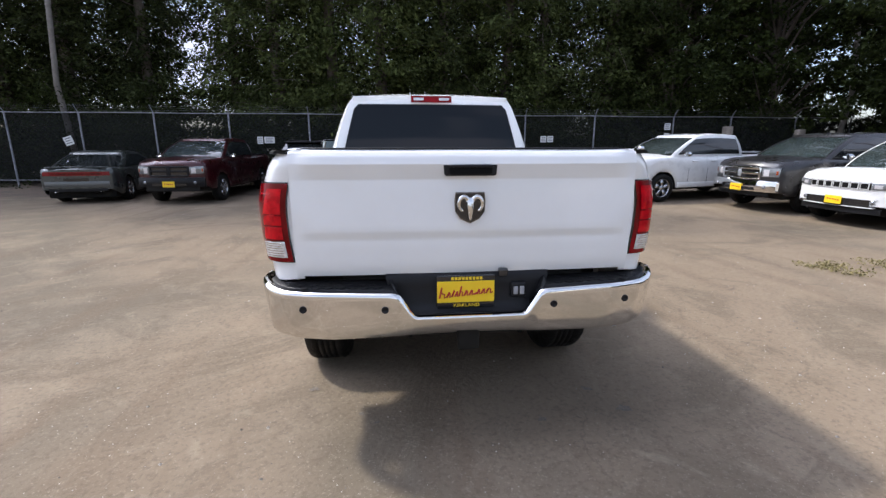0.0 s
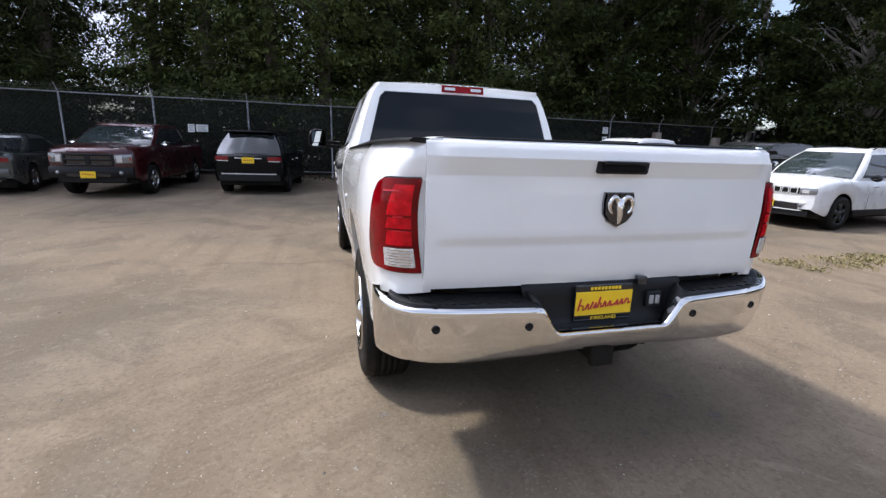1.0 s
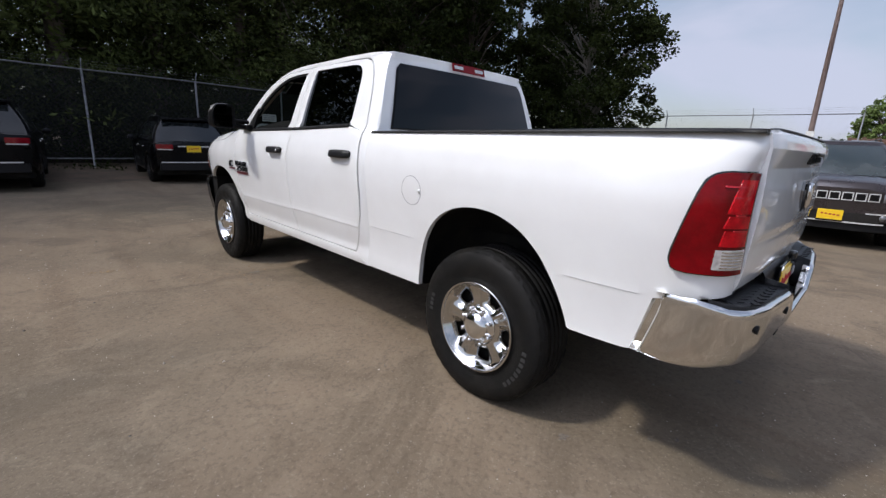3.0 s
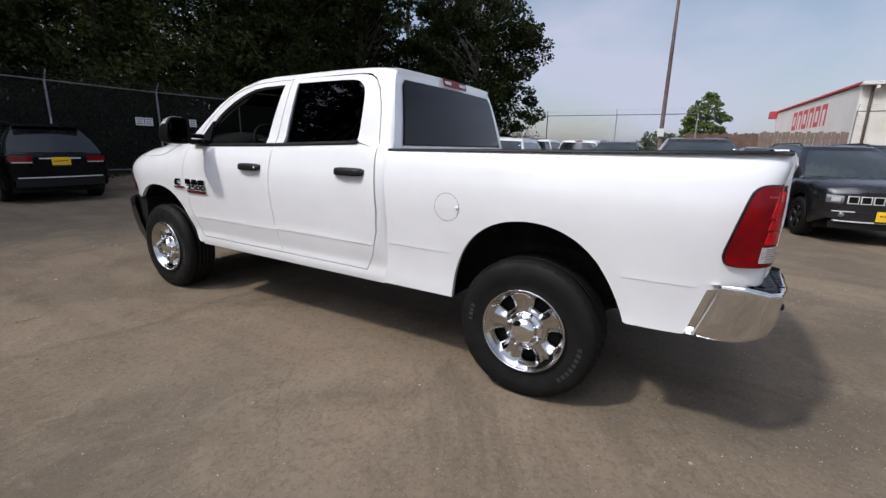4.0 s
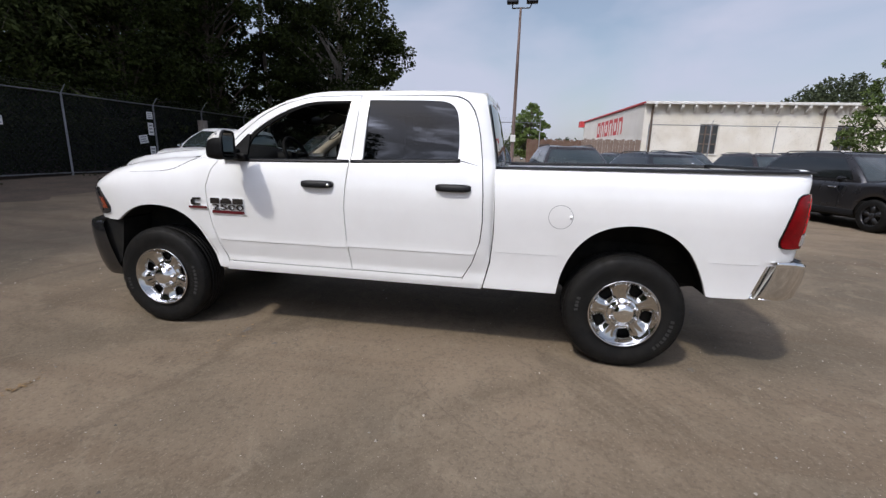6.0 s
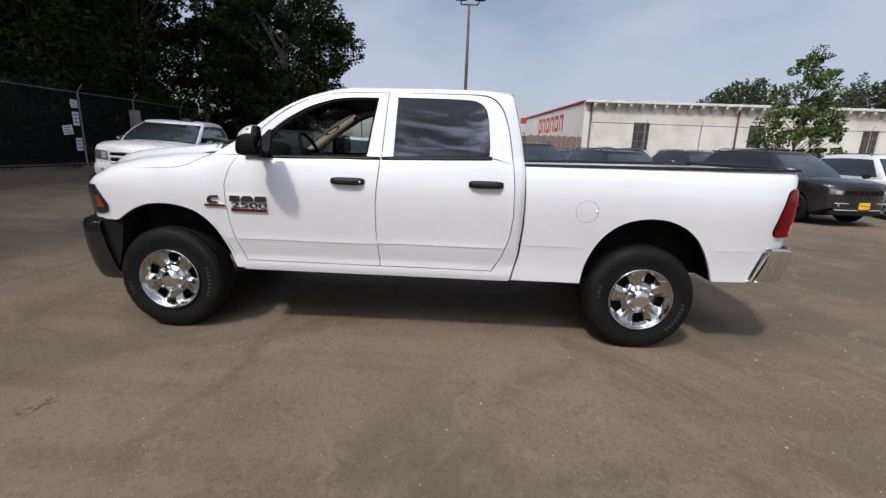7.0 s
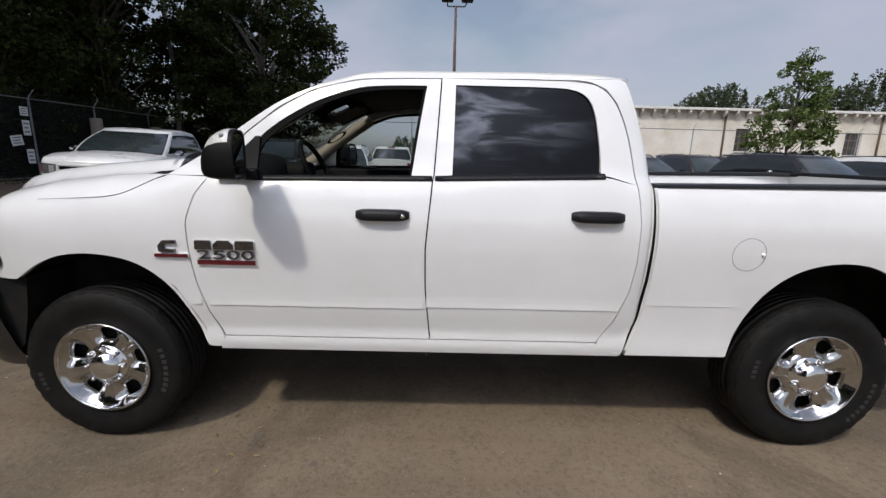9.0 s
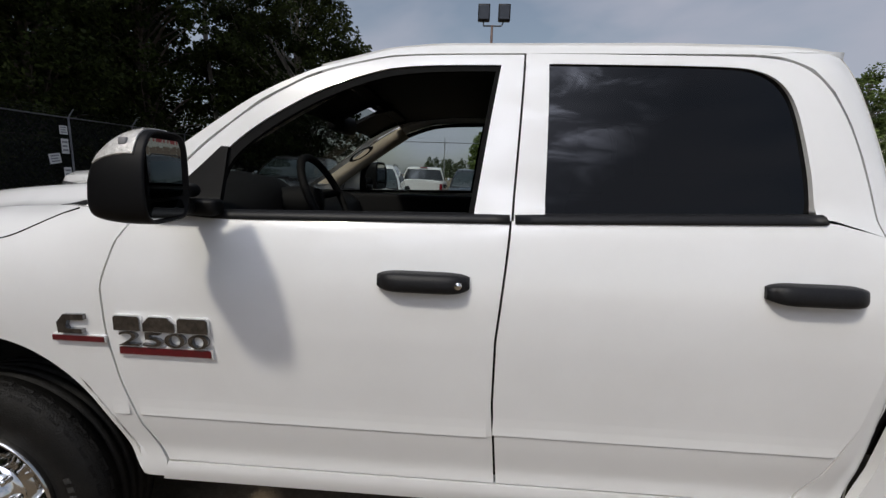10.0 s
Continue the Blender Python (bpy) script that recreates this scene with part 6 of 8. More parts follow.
# weathered gate posts by the end of the fence
WOODPOST = shade("weathered_timber", (0.28, 0.24, 0.20), 0.85, spot=(0.16, 0.135, 0.11), amount=0.7, scale=6, fine=0.25, fine_scale=50, bump=0.4, bump_scale=40)
for x, y, z1 in ((14.35, 15.40, 2.30), (17.9, 15.40, 2.25)):
    t = thing("gate_post", "square weathered timber gate post at the fence end", "post", (x, y, land(x, y) - 0.02))
    bm = bmesh.new()
    box(bm, -0.16, 0.16, -0.14, 0.14, 0.0, z1, 0.02)
    part("timber", bm, WOODPOST, t)

# the far fence along the east side
east = thing("perimeter_fence", "bare galvanised chain-link fence behind the parked cars", "fence")
EX = 23.5
bays = [(15.7, -0.15), (-6.3, -46.0)]
for y0, y1 in bays:
    num = int(abs(y1 - y0) / 3.2)
    ysl = np.linspace(y0, y1, num + 1)
    for y in ysl:
        post(EX, y, land(EX, y) - 0.05, 3.36, east, 0.03, (-0.2, 0))
    for z in (3.33,):
        bm = bmesh.new()
        tube(bm, [(EX, y, z) for y in ysl], 0.022, 6)
        part("rail", bm, GALV, east)
    for k, (dx, z) in enumerate(((-0.07, 3.44), (-0.14, 3.52), (-0.19, 3.59))):
        bm = bmesh.new()
        tube(bm, [(EX + dx, y, z) for y in ysl], 0.0025, 4)
        part("barbed_wire", bm, GALV, east)
    bm = bmesh.new()
    y = min(y0, y1)
    while y < max(y0, y1):
        for sgn in (-1, 1):
            ye = min(max(y0, y1), max(min(y0, y1), y + sgn * 3.3))
            bm.faces.new([bm.verts.new(p) for p in ((EX, y, 0.0), (EX, y + 0.0014, 0.0), (EX, ye + 0.0014, 3.3), (EX, ye, 3.3))])
        y += 0.16
    wr = part("fence_wire", bm, WIRE, east, smooth=False)
    tagged(wr, kind="stuff")

# slatted timber fence beside the building
SLAT = shade("brown_fence_board", (0.135, 0.075, 0.052), 0.85, spot=(0.20, 0.14, 0.11), amount=0.6, scale=3, fine=0.3, fine_scale=30, bump=0.3, bump_scale=30)
GREYSLAT = shade("greyed_fence_board", (0.22, 0.165, 0.135), 0.85, spot=(0.14, 0.095, 0.075), amount=0.6, scale=3, fine=0.3, fine_scale=30, bump=0.3, bump_scale=30)
wood = thing("timber_fence", "tall brown vertical-board timber fence beside the building", "fence")
y, k = -7.4, 0
while y < 0.4:
    bm = bmesh.new()
    near_part = y < -3.4
    h = (2.65 if near_part else 2.55) + 0.05 * math.sin(k * 2.3)
    box(bm, 29.4 + (0 if k % 2 else 0.03), 29.43 + (0 if k % 2 else 0.03), y, y + 0.17, 0.0, h)
    part("board", bm, GREYSLAT if near_part else SLAT, wood, smooth=False)
    y += 0.185
    k += 1
for z in (0.6, 2.3):
    bm = bmesh.new()
    box(bm, 29.47, 29.55, -7.4, 0.4, z, z + 0.1)
    part("rail", bm, SLAT, wood, smooth=False)

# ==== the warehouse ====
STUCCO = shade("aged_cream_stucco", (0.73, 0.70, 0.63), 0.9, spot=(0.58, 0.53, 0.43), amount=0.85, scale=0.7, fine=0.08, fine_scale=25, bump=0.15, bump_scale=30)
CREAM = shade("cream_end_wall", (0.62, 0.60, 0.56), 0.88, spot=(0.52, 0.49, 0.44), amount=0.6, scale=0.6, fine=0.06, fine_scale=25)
PARAPET = shade("white_roof_edge", (0.68, 0.67, 0.64), 0.7, spot=(0.5, 0.48, 0.44), amount=0.5, scale=2)
REDTRIM = shade("red_painted_trim", (0.50, 0.045, 0.05), 0.6, spot=(0.38, 0.05, 0.05), amount=0.6, scale=4)
RUST = shade("brown_drainpipe", (0.16, 0.115, 0.09), 0.7, spot=(0.10, 0.07, 0.05), amount=0.7, scale=3)
PANE = shade("dim_window_glass", (0.035, 0.04, 0.045), 0.12, coat=0.5, spot=(0.09, 0.09, 0.085), amount=0.6, scale=2)
house = thing("warehouse", "long cream stucco warehouse with roof brackets and red trim", "building")
BX, BY, BH = 30.4, -7.7, 5.28
wins = [(-12.1, 1.25, 1.85, 3.88), (-20.6, 1.15, 2.3, 3.95), (-28.95, 1.25, 2.2, 3.85), (-40.0, 1.4, 2.5, 4.0), (-48.0, 1.4, 2.5, 4.0)]
bm = bmesh.new()
edges_y = [BY] + sorted([v for wy, ww, a, b in wins for v in (wy + ww / 2, wy - ww / 2)], reverse=True) + [-70.0]
for i in range(len(edges_y) - 1):
    y1, y0 = edges_y[i], edges_y[i + 1]
    w = [q for q in wins if abs((y0 + y1) / 2 - q[0]) < 0.01]
    spans = [(0.0, w[0][2]), (w[0][3], BH - 0.1)] if w else [(0.0, BH - 0.1)]
    for z0, z1 in spans:
        box(bm, BX, BX + 0.25, y0, y1, z0, z1)
part("front_wall", bm, STUCCO, house, "stained stucco wall", smooth=False)
EX1, EY1 = 50.9, -6.15          # far end of the gable wall


def on_gable(x, out=0.0):
    """A point of the gable wall in plan, standing out of it to the north."""
    return (x - 0.075 * out, BY + (EY1 - BY) * (x - BX) / (EX1 - BX) + out)


def gable_piece(x0, x1, out, depth, z0, z1):
    bm = bmesh.new()
    slab(bm, [(*on_gable(x0, out), z0), (*on_gable(x1, out), z0), (*on_gable(x1, out), z1), (*on_gable(x0, out), z1)], (0.075 * depth, -depth, 0))
    return bm


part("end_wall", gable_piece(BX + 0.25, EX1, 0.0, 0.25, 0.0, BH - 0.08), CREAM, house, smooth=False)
bm = bmesh.new()
slab(bm, [(BX + 0.25, BY - 0.3, BH - 0.30), (EX1, EY1 - 0.3, BH - 0.30), (EX1, -70, BH - 0.30), (BX + 0.25, -70, BH - 0.30)], (0, 0, 0.15))
part("roof", bm, PARAPET, house, smooth=False)
bm = bmesh.new()
box(bm, BX - 0.45, BX + 0.25, -70, BY + 0.1, BH - 0.10, BH + 0.08, 0.02)
part("roof_edge", bm, PARAPET, house, smooth=False)
part("red_coping", gable_piece(BX - 0.30, EX1 + 0.2, 0.12, 0.40, BH - 0.01, BH + 0.10), REDTRIM, house, smooth=False)
part("corner_bracket", gable_piece(EX1 - 0.3, EX1 + 0.8, 0.5, 0.6, BH - 0.55, BH + 0.10), REDTRIM, house, smooth=False)
k = 0
y = BY - 0.5
while y > -62:
    bm = bmesh.new()
    slab(bm, [(BX, y, BH - 0.62), (BX - 0.10, y, BH - 0.60), (BX - 0.42, y, BH - 0.28), (BX - 0.42, y, BH - 0.11), (BX, y, BH - 0.11)], (0, -0.16, 0))
    part("roof_bracket", bm, PARAPET, house, smooth=False)
    y -= 0.88
for wy, ww, a, b in wins:
    bm = bmesh.new()
    box(bm, BX + 0.14, BX + 0.18, wy - ww / 2, wy + ww / 2, a, b)
    w = part("window", bm, PANE, house, "dark multi-pane warehouse window", smooth=False)
    for kk in range(4):
        bm = bmesh.new()
        yy = wy - ww / 2 + ww * kk / 3
        box(bm, BX + 0.09, BX + 0.14, yy - 0.03, yy + 0.03, a, b)
        part("frame", bm, PARAPET if kk in (0, 3) else RUST, w, smooth=False)
    for kk in range(4):
        bm = bmesh.new()
        zz = a + (b - a) * kk / 3
        box(bm, BX + 0.10, BX + 0.135, wy - ww / 2, wy + ww / 2, zz - 0.03, zz + 0.03)
        part("glazing_bar", bm, RUST, w, smooth=False)
    bm = bmesh.new()
    box(bm, BX - 0.06, BX + 0.1, wy - ww / 2 - 0.08, wy + ww / 2 + 0.08, a - 0.1, a)
    part("sill", bm, PARAPET, w, smooth=False)
for y in (-8.15, -19.05, -30.8, -52.0):
    bm = bmesh.new()
    tube(bm, [(BX - 0.12, y, BH - 0.15), (BX - 0.10, y, BH - 0.9), (BX - 0.10, y - 0.05, 0.0)], 0.07, 8)
    part("drainpipe", bm, RUST, house)
# painted block lettering on the end wall, as plain red shapes
for i in range(6):
    x0 = 35.7 + i * 1.48
    blk = part("sign_block", gable_piece(x0, x0 + 1.12, 0.012, 0.02, 3.32, 4.74), REDTRIM, house, "faded red painted sign block", smooth=False)
    part("sign_counter", gable_piece(x0 + 0.30, x0 + 0.82, 0.018, 0.010, 3.32 if i % 2 == 0 else 3.66, 4.40), CREAM, blk, smooth=False)

# ==== flood light mast ====
MASTPAINT = shade("rusty_brown_mast", (0.095, 0.058, 0.048), 0.7, spot=(0.15, 0.11, 0.095), amount=0.6, scale=2, fine=0.2, fine_scale=20)
mast = thing("floodlight_mast", "tall brown steel mast with two square floodlights", "lamp post", (22.9, 1.42, -0.035))
bm = bmesh.new()
tube(bm, [(0, 0, 0), (0, 0, 6), (0, 0, 9.53)], 0.12, 12, 0.065)
part("pole", bm, MASTPAINT, mast)
bm = bmesh.new()
tube(bm, [(0, -0.50, 9.50), (0, 0.46, 9.50)], 0.04, 8)
part("cross_arm", bm, GALV, mast)
bm = bmesh.new()
box(bm, -0.16, -0.12, -0.15, 0.15, 2.2, 2.6)
part("notice", bm, PAPER, mast, smooth=False)
for y in (-0.62, 0.46):
    bm = bmesh.new()
    tube(bm, [(0, max(y, -0.50), 9.50), (-0.02, y, 9.76)], 0.035, 6)
    part("lamp_bracket", bm, GALV, mast)
    bm = bmesh.new()
    box(bm, -0.20, 0.16, y - 0.32, y + 0.32, 9.72, 10.56, 0.05)
    fl = part("floodlight", bm, PLASTIC, mast, "square grey floodlight")
    bm = bmesh.new()
    box(bm, -0.215, -0.195, y - 0.26, y + 0.26, 9.79, 10.48, 0.005)
    part("lamp_glass", bm, SMOKECHROME, fl, smooth=False)


# ==== parked vehicles ====
def paint(name, base, metal=0.3, coat=0.5):
    return shade(name, base, 0.30, metal, coat=coat, spot=tuple(c * 0.8 for c in base), amount=0.4, scale=3, rough_vary=0.06)


P_WHITE = paint("parked_white_paint", (0.74, 0.74, 0.73), 0.0)
# tree shade over the fence-side SUVs is put into this black: darker, less gloss
P_BLACK_SHADE = paint("parked_black_paint", (0.0025, 0.0025, 0.003), 0.0, 0.06)
# lighter, glossier copy of the black for the SUV out in the sun
P_BLACK_SUN = paint("deep_black_paint", (0.008, 0.008, 0.010), 0.0, 0.5)
P_GREY = paint("granite_grey_paint", (0.026, 0.025, 0.027), 0.3, 0.35)
P_BROWN = paint("dark_brown_grey_paint", (0.034, 0.026, 0.026))
P_SLATE = paint("slate_grey_paint", (0.045, 0.050, 0.060))
P_RED = paint("dark_red_paint", (0.040, 0.003, 0.006))
P_STEEL = paint("grey_green_metallic_paint", (0.070, 0.076, 0.072), 0.5)
# the shaded black also has its specular cut, as part of the painted shade
for dim_ in (P_BLACK_SHADE,):
    dim_.node_tree.nodes["Principled BSDF"].inputs["Specular IOR Level"].default_value = 0.12
CARGLASS = shade("car_glass", (0.010, 0.012, 0.013), 0.05, coat=0.3, spot=(0.035, 0.04, 0.042), amount=0.5, scale=2)
WINDSCREEN = shade("windscreen_glass", (0.020, 0.029, 0.030), 0.03, coat=0.8, spot=(0.045, 0.054, 0.054), amount=0.8, scale=3.0)
LAMP = shade("headlamp_lens", (0.30, 0.31, 0.32), 0.12, 0.5, coat=1.0, spot=(0.12, 0.12, 0.13), amount=0.8, scale=9)
ALLOY = shade("silver_alloy", (0.50, 0.50, 0.51), 0.25, 1.0, rough_vary=0.1)
ALLOY_DULL = shade("silver_grey_bumper", (0.13, 0.135, 0.13), 0.35, 0.4, rough_vary=0.08)
BLACKALLOY = shade("black_alloy", (0.03, 0.03, 0.032), 0.3, 0.5)
RED_SMALL = shade("small_tail_lens", (0.16, 0.001, 0.006), 0.12, coat=0.4, spot=(0.30, 0.004, 0.014), amount=0.6, scale=14)
DEALER = "yellow dealer plate with red script"


def car_wheel(parent, x, y, r, wid, rim_mat):
    w = new("wheel")
    w.parent = parent
    w.matrix_basis = pose(x, y, r, 0, 0, 0 if x < 0 else 180)
    bm = bmesh.new()
    lathe(bm, [(r * 0.64, 0.0), (r * 0.70, -0.004), (r * 0.90, 0.0), (r * 0.98, 0.025), (r, 0.06), (r, wid - 0.05), (r * 0.97, wid - 0.01), (r * 0.62, wid)], "x", (0, 0, 0), 32)
    part("tyre", bm, RUBBER, w)
    bm = bmesh.new()
    for k in range(5):
        a = 2 * math.pi * k / 5 + 0.3
        da = 0.30
        q = []
        for rr, d in ((r * 0.16, 0.55), (r * 0.60, 0.26)):
            for s in (-1, 1):
                q.append(Vector((0.012, rr * math.cos(a + s * d), rr * math.sin(a + s * d))))
        slab(bm, [q[0], q[1], q[3], q[2]], (0.03, 0, 0))
    lathe(bm, [(0.0, 0.006), (r * 0.18, 0.010), (r * 0.2, 0.03)], "x", (0, 0, 0), 16)
    lathe(bm, [(r * 0.58, 0.03), (r * 0.60, 0.004), (r * 0.655, 0.0), (r * 0.65, 0.12)], "x", (0, 0, 0), 32)
    part("rim", bm, rim_mat, w)
    bm = bmesh.new()
    lathe(bm, [(0.0, 0.07), (r * 0.6, 0.07)], "x", (0, 0, 0), 20)
    part("brake", bm, DARK, w)


def vehicle(name, label, category, at, turn, mat, L, W, H, wb, r, sill, belt, hood, cowl, roof_f, roof_r, tail, style, rim_mat=ALLOY, plate_front=False, plate_rear=False, grille="slots", screen=None, bed=None, cladding=True, group=""):
    """A parked vehicle, nose along its own +y, tilted to the ground it stands on. cowl, roof_f, roof_r, tail: where the cabin's glass starts and ends along y."""
    t = thing(name, label, category, (at[0], at[1], land(*at)), turn, group)
    hw = W / 2
    yf, yr = L / 2, -L / 2
    fx, fy_ = -math.sin(radians(turn)), math.cos(radians(turn))
    zf_, zb_ = land(at[0] + fx * wb / 2, at[1] + fy_ * wb / 2), land(at[0] - fx * wb / 2, at[1] - fy_ * wb / 2)
    zr_, zl_ = land(at[0] + fy_ * hw, at[1] - fx * hw), land(at[0] - fy_ * hw, at[1] + fx * hw)
    t.matrix_basis = pose(at[0], at[1], (zf_ + zb_) / 2, math.degrees(math.atan((zf_ - zb_) / wb)), -math.degrees(math.atan((zr_ - zl_) / W)), turn)
    ax_f, ax_r = wb / 2 + 0.02, -wb / 2 + 0.02
    nst = 84
    ys = list(np.linspace(yr + 0.05, yf - 0.05, nst))
    ar = r + 0.075

    def base_z(y):
        z = sill
        for c in (ax_f, ax_r):
            d = abs(y - c)
            if d < ar:
                z = max(z, r + math.sqrt(ar * ar - d * d) * 0.97)
        if y > yf - 0.35:
            z = max(z, sill + 0.10 * (y - (yf - 0.35)) / 0.35)
        if y < yr + 0.35:
            z = max(z, sill + 0.14 * ((yr + 0.35) - y) / 0.35)
        return z

    def top_z(y):
        if style == "pickup":
            return float(np.interp(y, [yr, bed, bed + 0.01, cowl, yf - 0.55, yf - 0.2, yf - 0.06, yf], [belt + 0.03, belt, belt, belt + 0.01, hood + 0.03, hood - 0.02, hood - 0.06, hood - 0.12]))
        if style == "sedan":
            return float(np.interp(y, [yr, yr + 0.10, tail, cowl, yf - 0.5, yf - 0.1, yf], [belt - 0.03, belt + 0.03, belt + 0.02, belt, hood, hood - 0.12, hood - 0.25]))
        return float(np.interp(y, [yr, yr + 0.06, tail, cowl, yf - 0.55, yf - 0.18, yf - 0.05, yf], [belt - 0.06, belt, belt, belt + 0.01, hood + 0.01, hood - 0.05, hood - 0.09, hood - 0.15]))

    def half_w(y):
        f = max(0.0, (y - (yf - 0.75)) / 0.75)
        b = max(0.0, ((yr + 0.55) - y) / 0.55)
        return hw - 0.10 * f ** 2.4 - 0.07 * b ** 2.6

    def plan(x, y):
        """Nose and tail bow back towards the corners."""
        q = (abs(x) / hw) ** 2.6
        f = min(1.0, max(0.0, (y - (yf - 0.9)) / 0.9))
        b = min(1.0, max(0.0, ((yr + 0.6) - y) / 0.6))
        return y - 0.24 * f * f * q + 0.12 * b * b * q

    def section(y):
        w, zb, zt = half_w(y), base_z(y), top_z(y)
        zb = min(zb, zt - 0.12)
        h = zt - zb
        return [(w - 0.035, zb), (w - 0.008, zb + min(0.05, 0.1 * h)), (w - 0.002, zb + 0.30 * h), (w, zb + 0.48 * h), (w - 0.006, zb + 0.62 * h), (w - 0.001, zb + 0.70 * h), (w - 0.022, zb + 0.86 * h), (w - 0.06, zb + 0.96 * h), (w - 0.13, zt), (w * 0.60, zt + 0.022), (w * 0.50, zt + 0.040), (0.0, zt + 0.046)]

    bm = bmesh.new()
    rows = []
    for y in ys:
        sec = section(y)
        rows.append([Vector((x, plan(x, y), z)) for x, z in sec] + [Vector((-x, plan(x, y), z)) for x, z in sec[-2::-1]])
    caps = []
    for y in (yr, yf):
        sec = section(y)
        zc = (sec[0][1] + sec[-1][1]) / 2
        ins = [(max(0.0, x - 0.035), z + (0.03 if z < zc else -0.03)) for x, z in sec]
        ring = [Vector((x, plan(x, y), z)) for x, z in ins] + [Vector((-x, plan(x, y), z)) for x, z in ins[-2::-1]]
        caps.append((y, ins))
        if y < 0:
            rows.insert(0, ring)
        else:
            rows.append(ring)
    grid(bm, rows)
    for y, ins in caps:
        grid(bm, [[Vector((x * c, plan(x * c, y), z)) for c in np.linspace(-1, 1, 17)] for x, z in ins[:-1]] + [[Vector((ins[-2][0] * c, plan(ins[-2][0] * c, y), ins[-1][1] - 0.002 * c * c)) for c in np.linspace(-1, 1, 17)]])
    part("body", bm, mat, t)
    bm = bmesh.new()
    box(bm, -hw + 0.12, hw - 0.12, yr + 0.25, yf - 0.35, sill - 0.08, sill + 0.25, 0.03)
    for c in (ax_f, ax_r):
        box(bm, -hw + 0.06, hw - 0.06, c - ar + 0.005, c + ar - 0.005, sill, r + ar * 0.7, 0.02)
    part("underbody", bm, DARK, t)
    if cladding:
        for sx in (-1, 1):
            bm = bmesh.new()
            box(bm, *sorted((sx * (hw - 0.06), sx * (hw + 0.008))), ax_r + ar, ax_f - ar, sill - 0.02, sill + 0.13, 0.02)
            part("sill_cladding", bm, PLASTIC if style == "suv" else mat, t)
    # cabin
    wb_, wr_ = hw - 0.085, hw - (0.33 if style == "suv" else 0.25)
    zr = H

    def cab(u, v, sx, out=0.0):
        yb, yt = tail + (cowl - tail) * u, roof_r + (roof_f - roof_r) * u
        f = v ** 1.25
        arch = 0.035 * math.sin(math.pi * min(1.0, u * 1.0)) * v
        return Vector((sx * (wb_ + (wr_ - wb_) * f + 0.03 * math.sin(math.pi * v) + out), yb + (yt - yb) * (v - 0.10 * math.sin(math.pi * v) * (u > 0.8)), belt - 0.01 + (zr - 0.09 - belt + 0.01) * v + arch))

    bm = bmesh.new()
    levels = np.linspace(0, 1, 9)
    rings = []
    for v in levels:
        ring = [cab(u, v, 1) for u in np.linspace(0, 1, 15)]
        e = ring[14]
        ring += [Vector((x, e.y + 0.11 * (1 - (x / e.x) ** 2), e.z)) for x in np.linspace(e.x, -e.x, 11)[1:-1]]
        left = [cab(u, v, -1) for u in np.linspace(1, 0, 15)]
        ring += left
        e = left[-1]
        ring += [Vector((x, e.y - 0.05 * (1 - (x / e.x) ** 2), e.z)) for x in np.linspace(e.x, -e.x, 11)[1:-1]]
        rings.append(ring)
    cy_ = (roof_f + roof_r) / 2
    for s, dz in ((0.985, 0.022), (0.955, 0.038), (0.88, 0.050), (0.7, 0.058), (0.4, 0.062)):
        rings.append([Vector((p.x * s, cy_ + (p.y - cy_) * s, p.z + dz)) for p in rings[8]])
    vs = grid(bm, rings, close_u=True)
    bm.faces.new(vs[-1])
    part("cabin", bm, mat, t)

    def pane(u0, u1, v0, v1, sx, m, out, nm, lean=0.0):
        bm = bmesh.new()
        sheet(bm, [[cab(u + lean * (v - v0) * (u - 0.5), v, sx, out) for u in np.linspace(u0, u1, 7)] for v in np.linspace(v0, v1, 7)], (-sx * 0.012, 0, 0))
        return part(nm, bm, m, t)

    if style == "suv":
        cuts = [(0.045, 0.25), (0.275, 0.565), (0.59, 0.915)]
    elif style == "pickup":
        cuts = [(0.06, 0.44), (0.47, 0.92)]
    else:
        cuts = [(0.14, 0.50), (0.525, 0.88)]
    for sx in (-1, 1):
        pane(cuts[0][0] - 0.015, cuts[-1][1] + 0.015, 0.10, 0.88, sx, GLOSSBLACK, 0.003, "window_surround")
        for u0, u1 in cuts:
            pane(u0, u1, 0.13, 0.86, sx, CARGLASS, 0.006, "side_window")
    for nm, u, m, sgn in (("windscreen", 1, screen or WINDSCREEN, 1), ("rear_window", 0, CARGLASS, -1)):
        for layer, inset, out, mm in (("glass_surround", 0.045, 0.006, GLOSSBLACK), (nm, 0.075, 0.011, m)):
            bm = bmesh.new()
            pts = []
            for v in np.linspace(0.05 if layer != nm else 0.10, 0.95 if layer != nm else 0.92, 9):
                e = cab(u, v, 1)
                bow = 0.11 if sgn > 0 else 0.05
                pts.append([Vector((k * (e.x - inset), e.y + sgn * (bow * (1 - (k * (e.x - inset) / e.x) ** 2) + out), e.z + (0.003 if layer == nm else 0))) for k in np.linspace(-1, 1, 15)])
            sheet(bm, pts, (0, -sgn * 0.012, 0))
            part(layer, bm, mm, t)
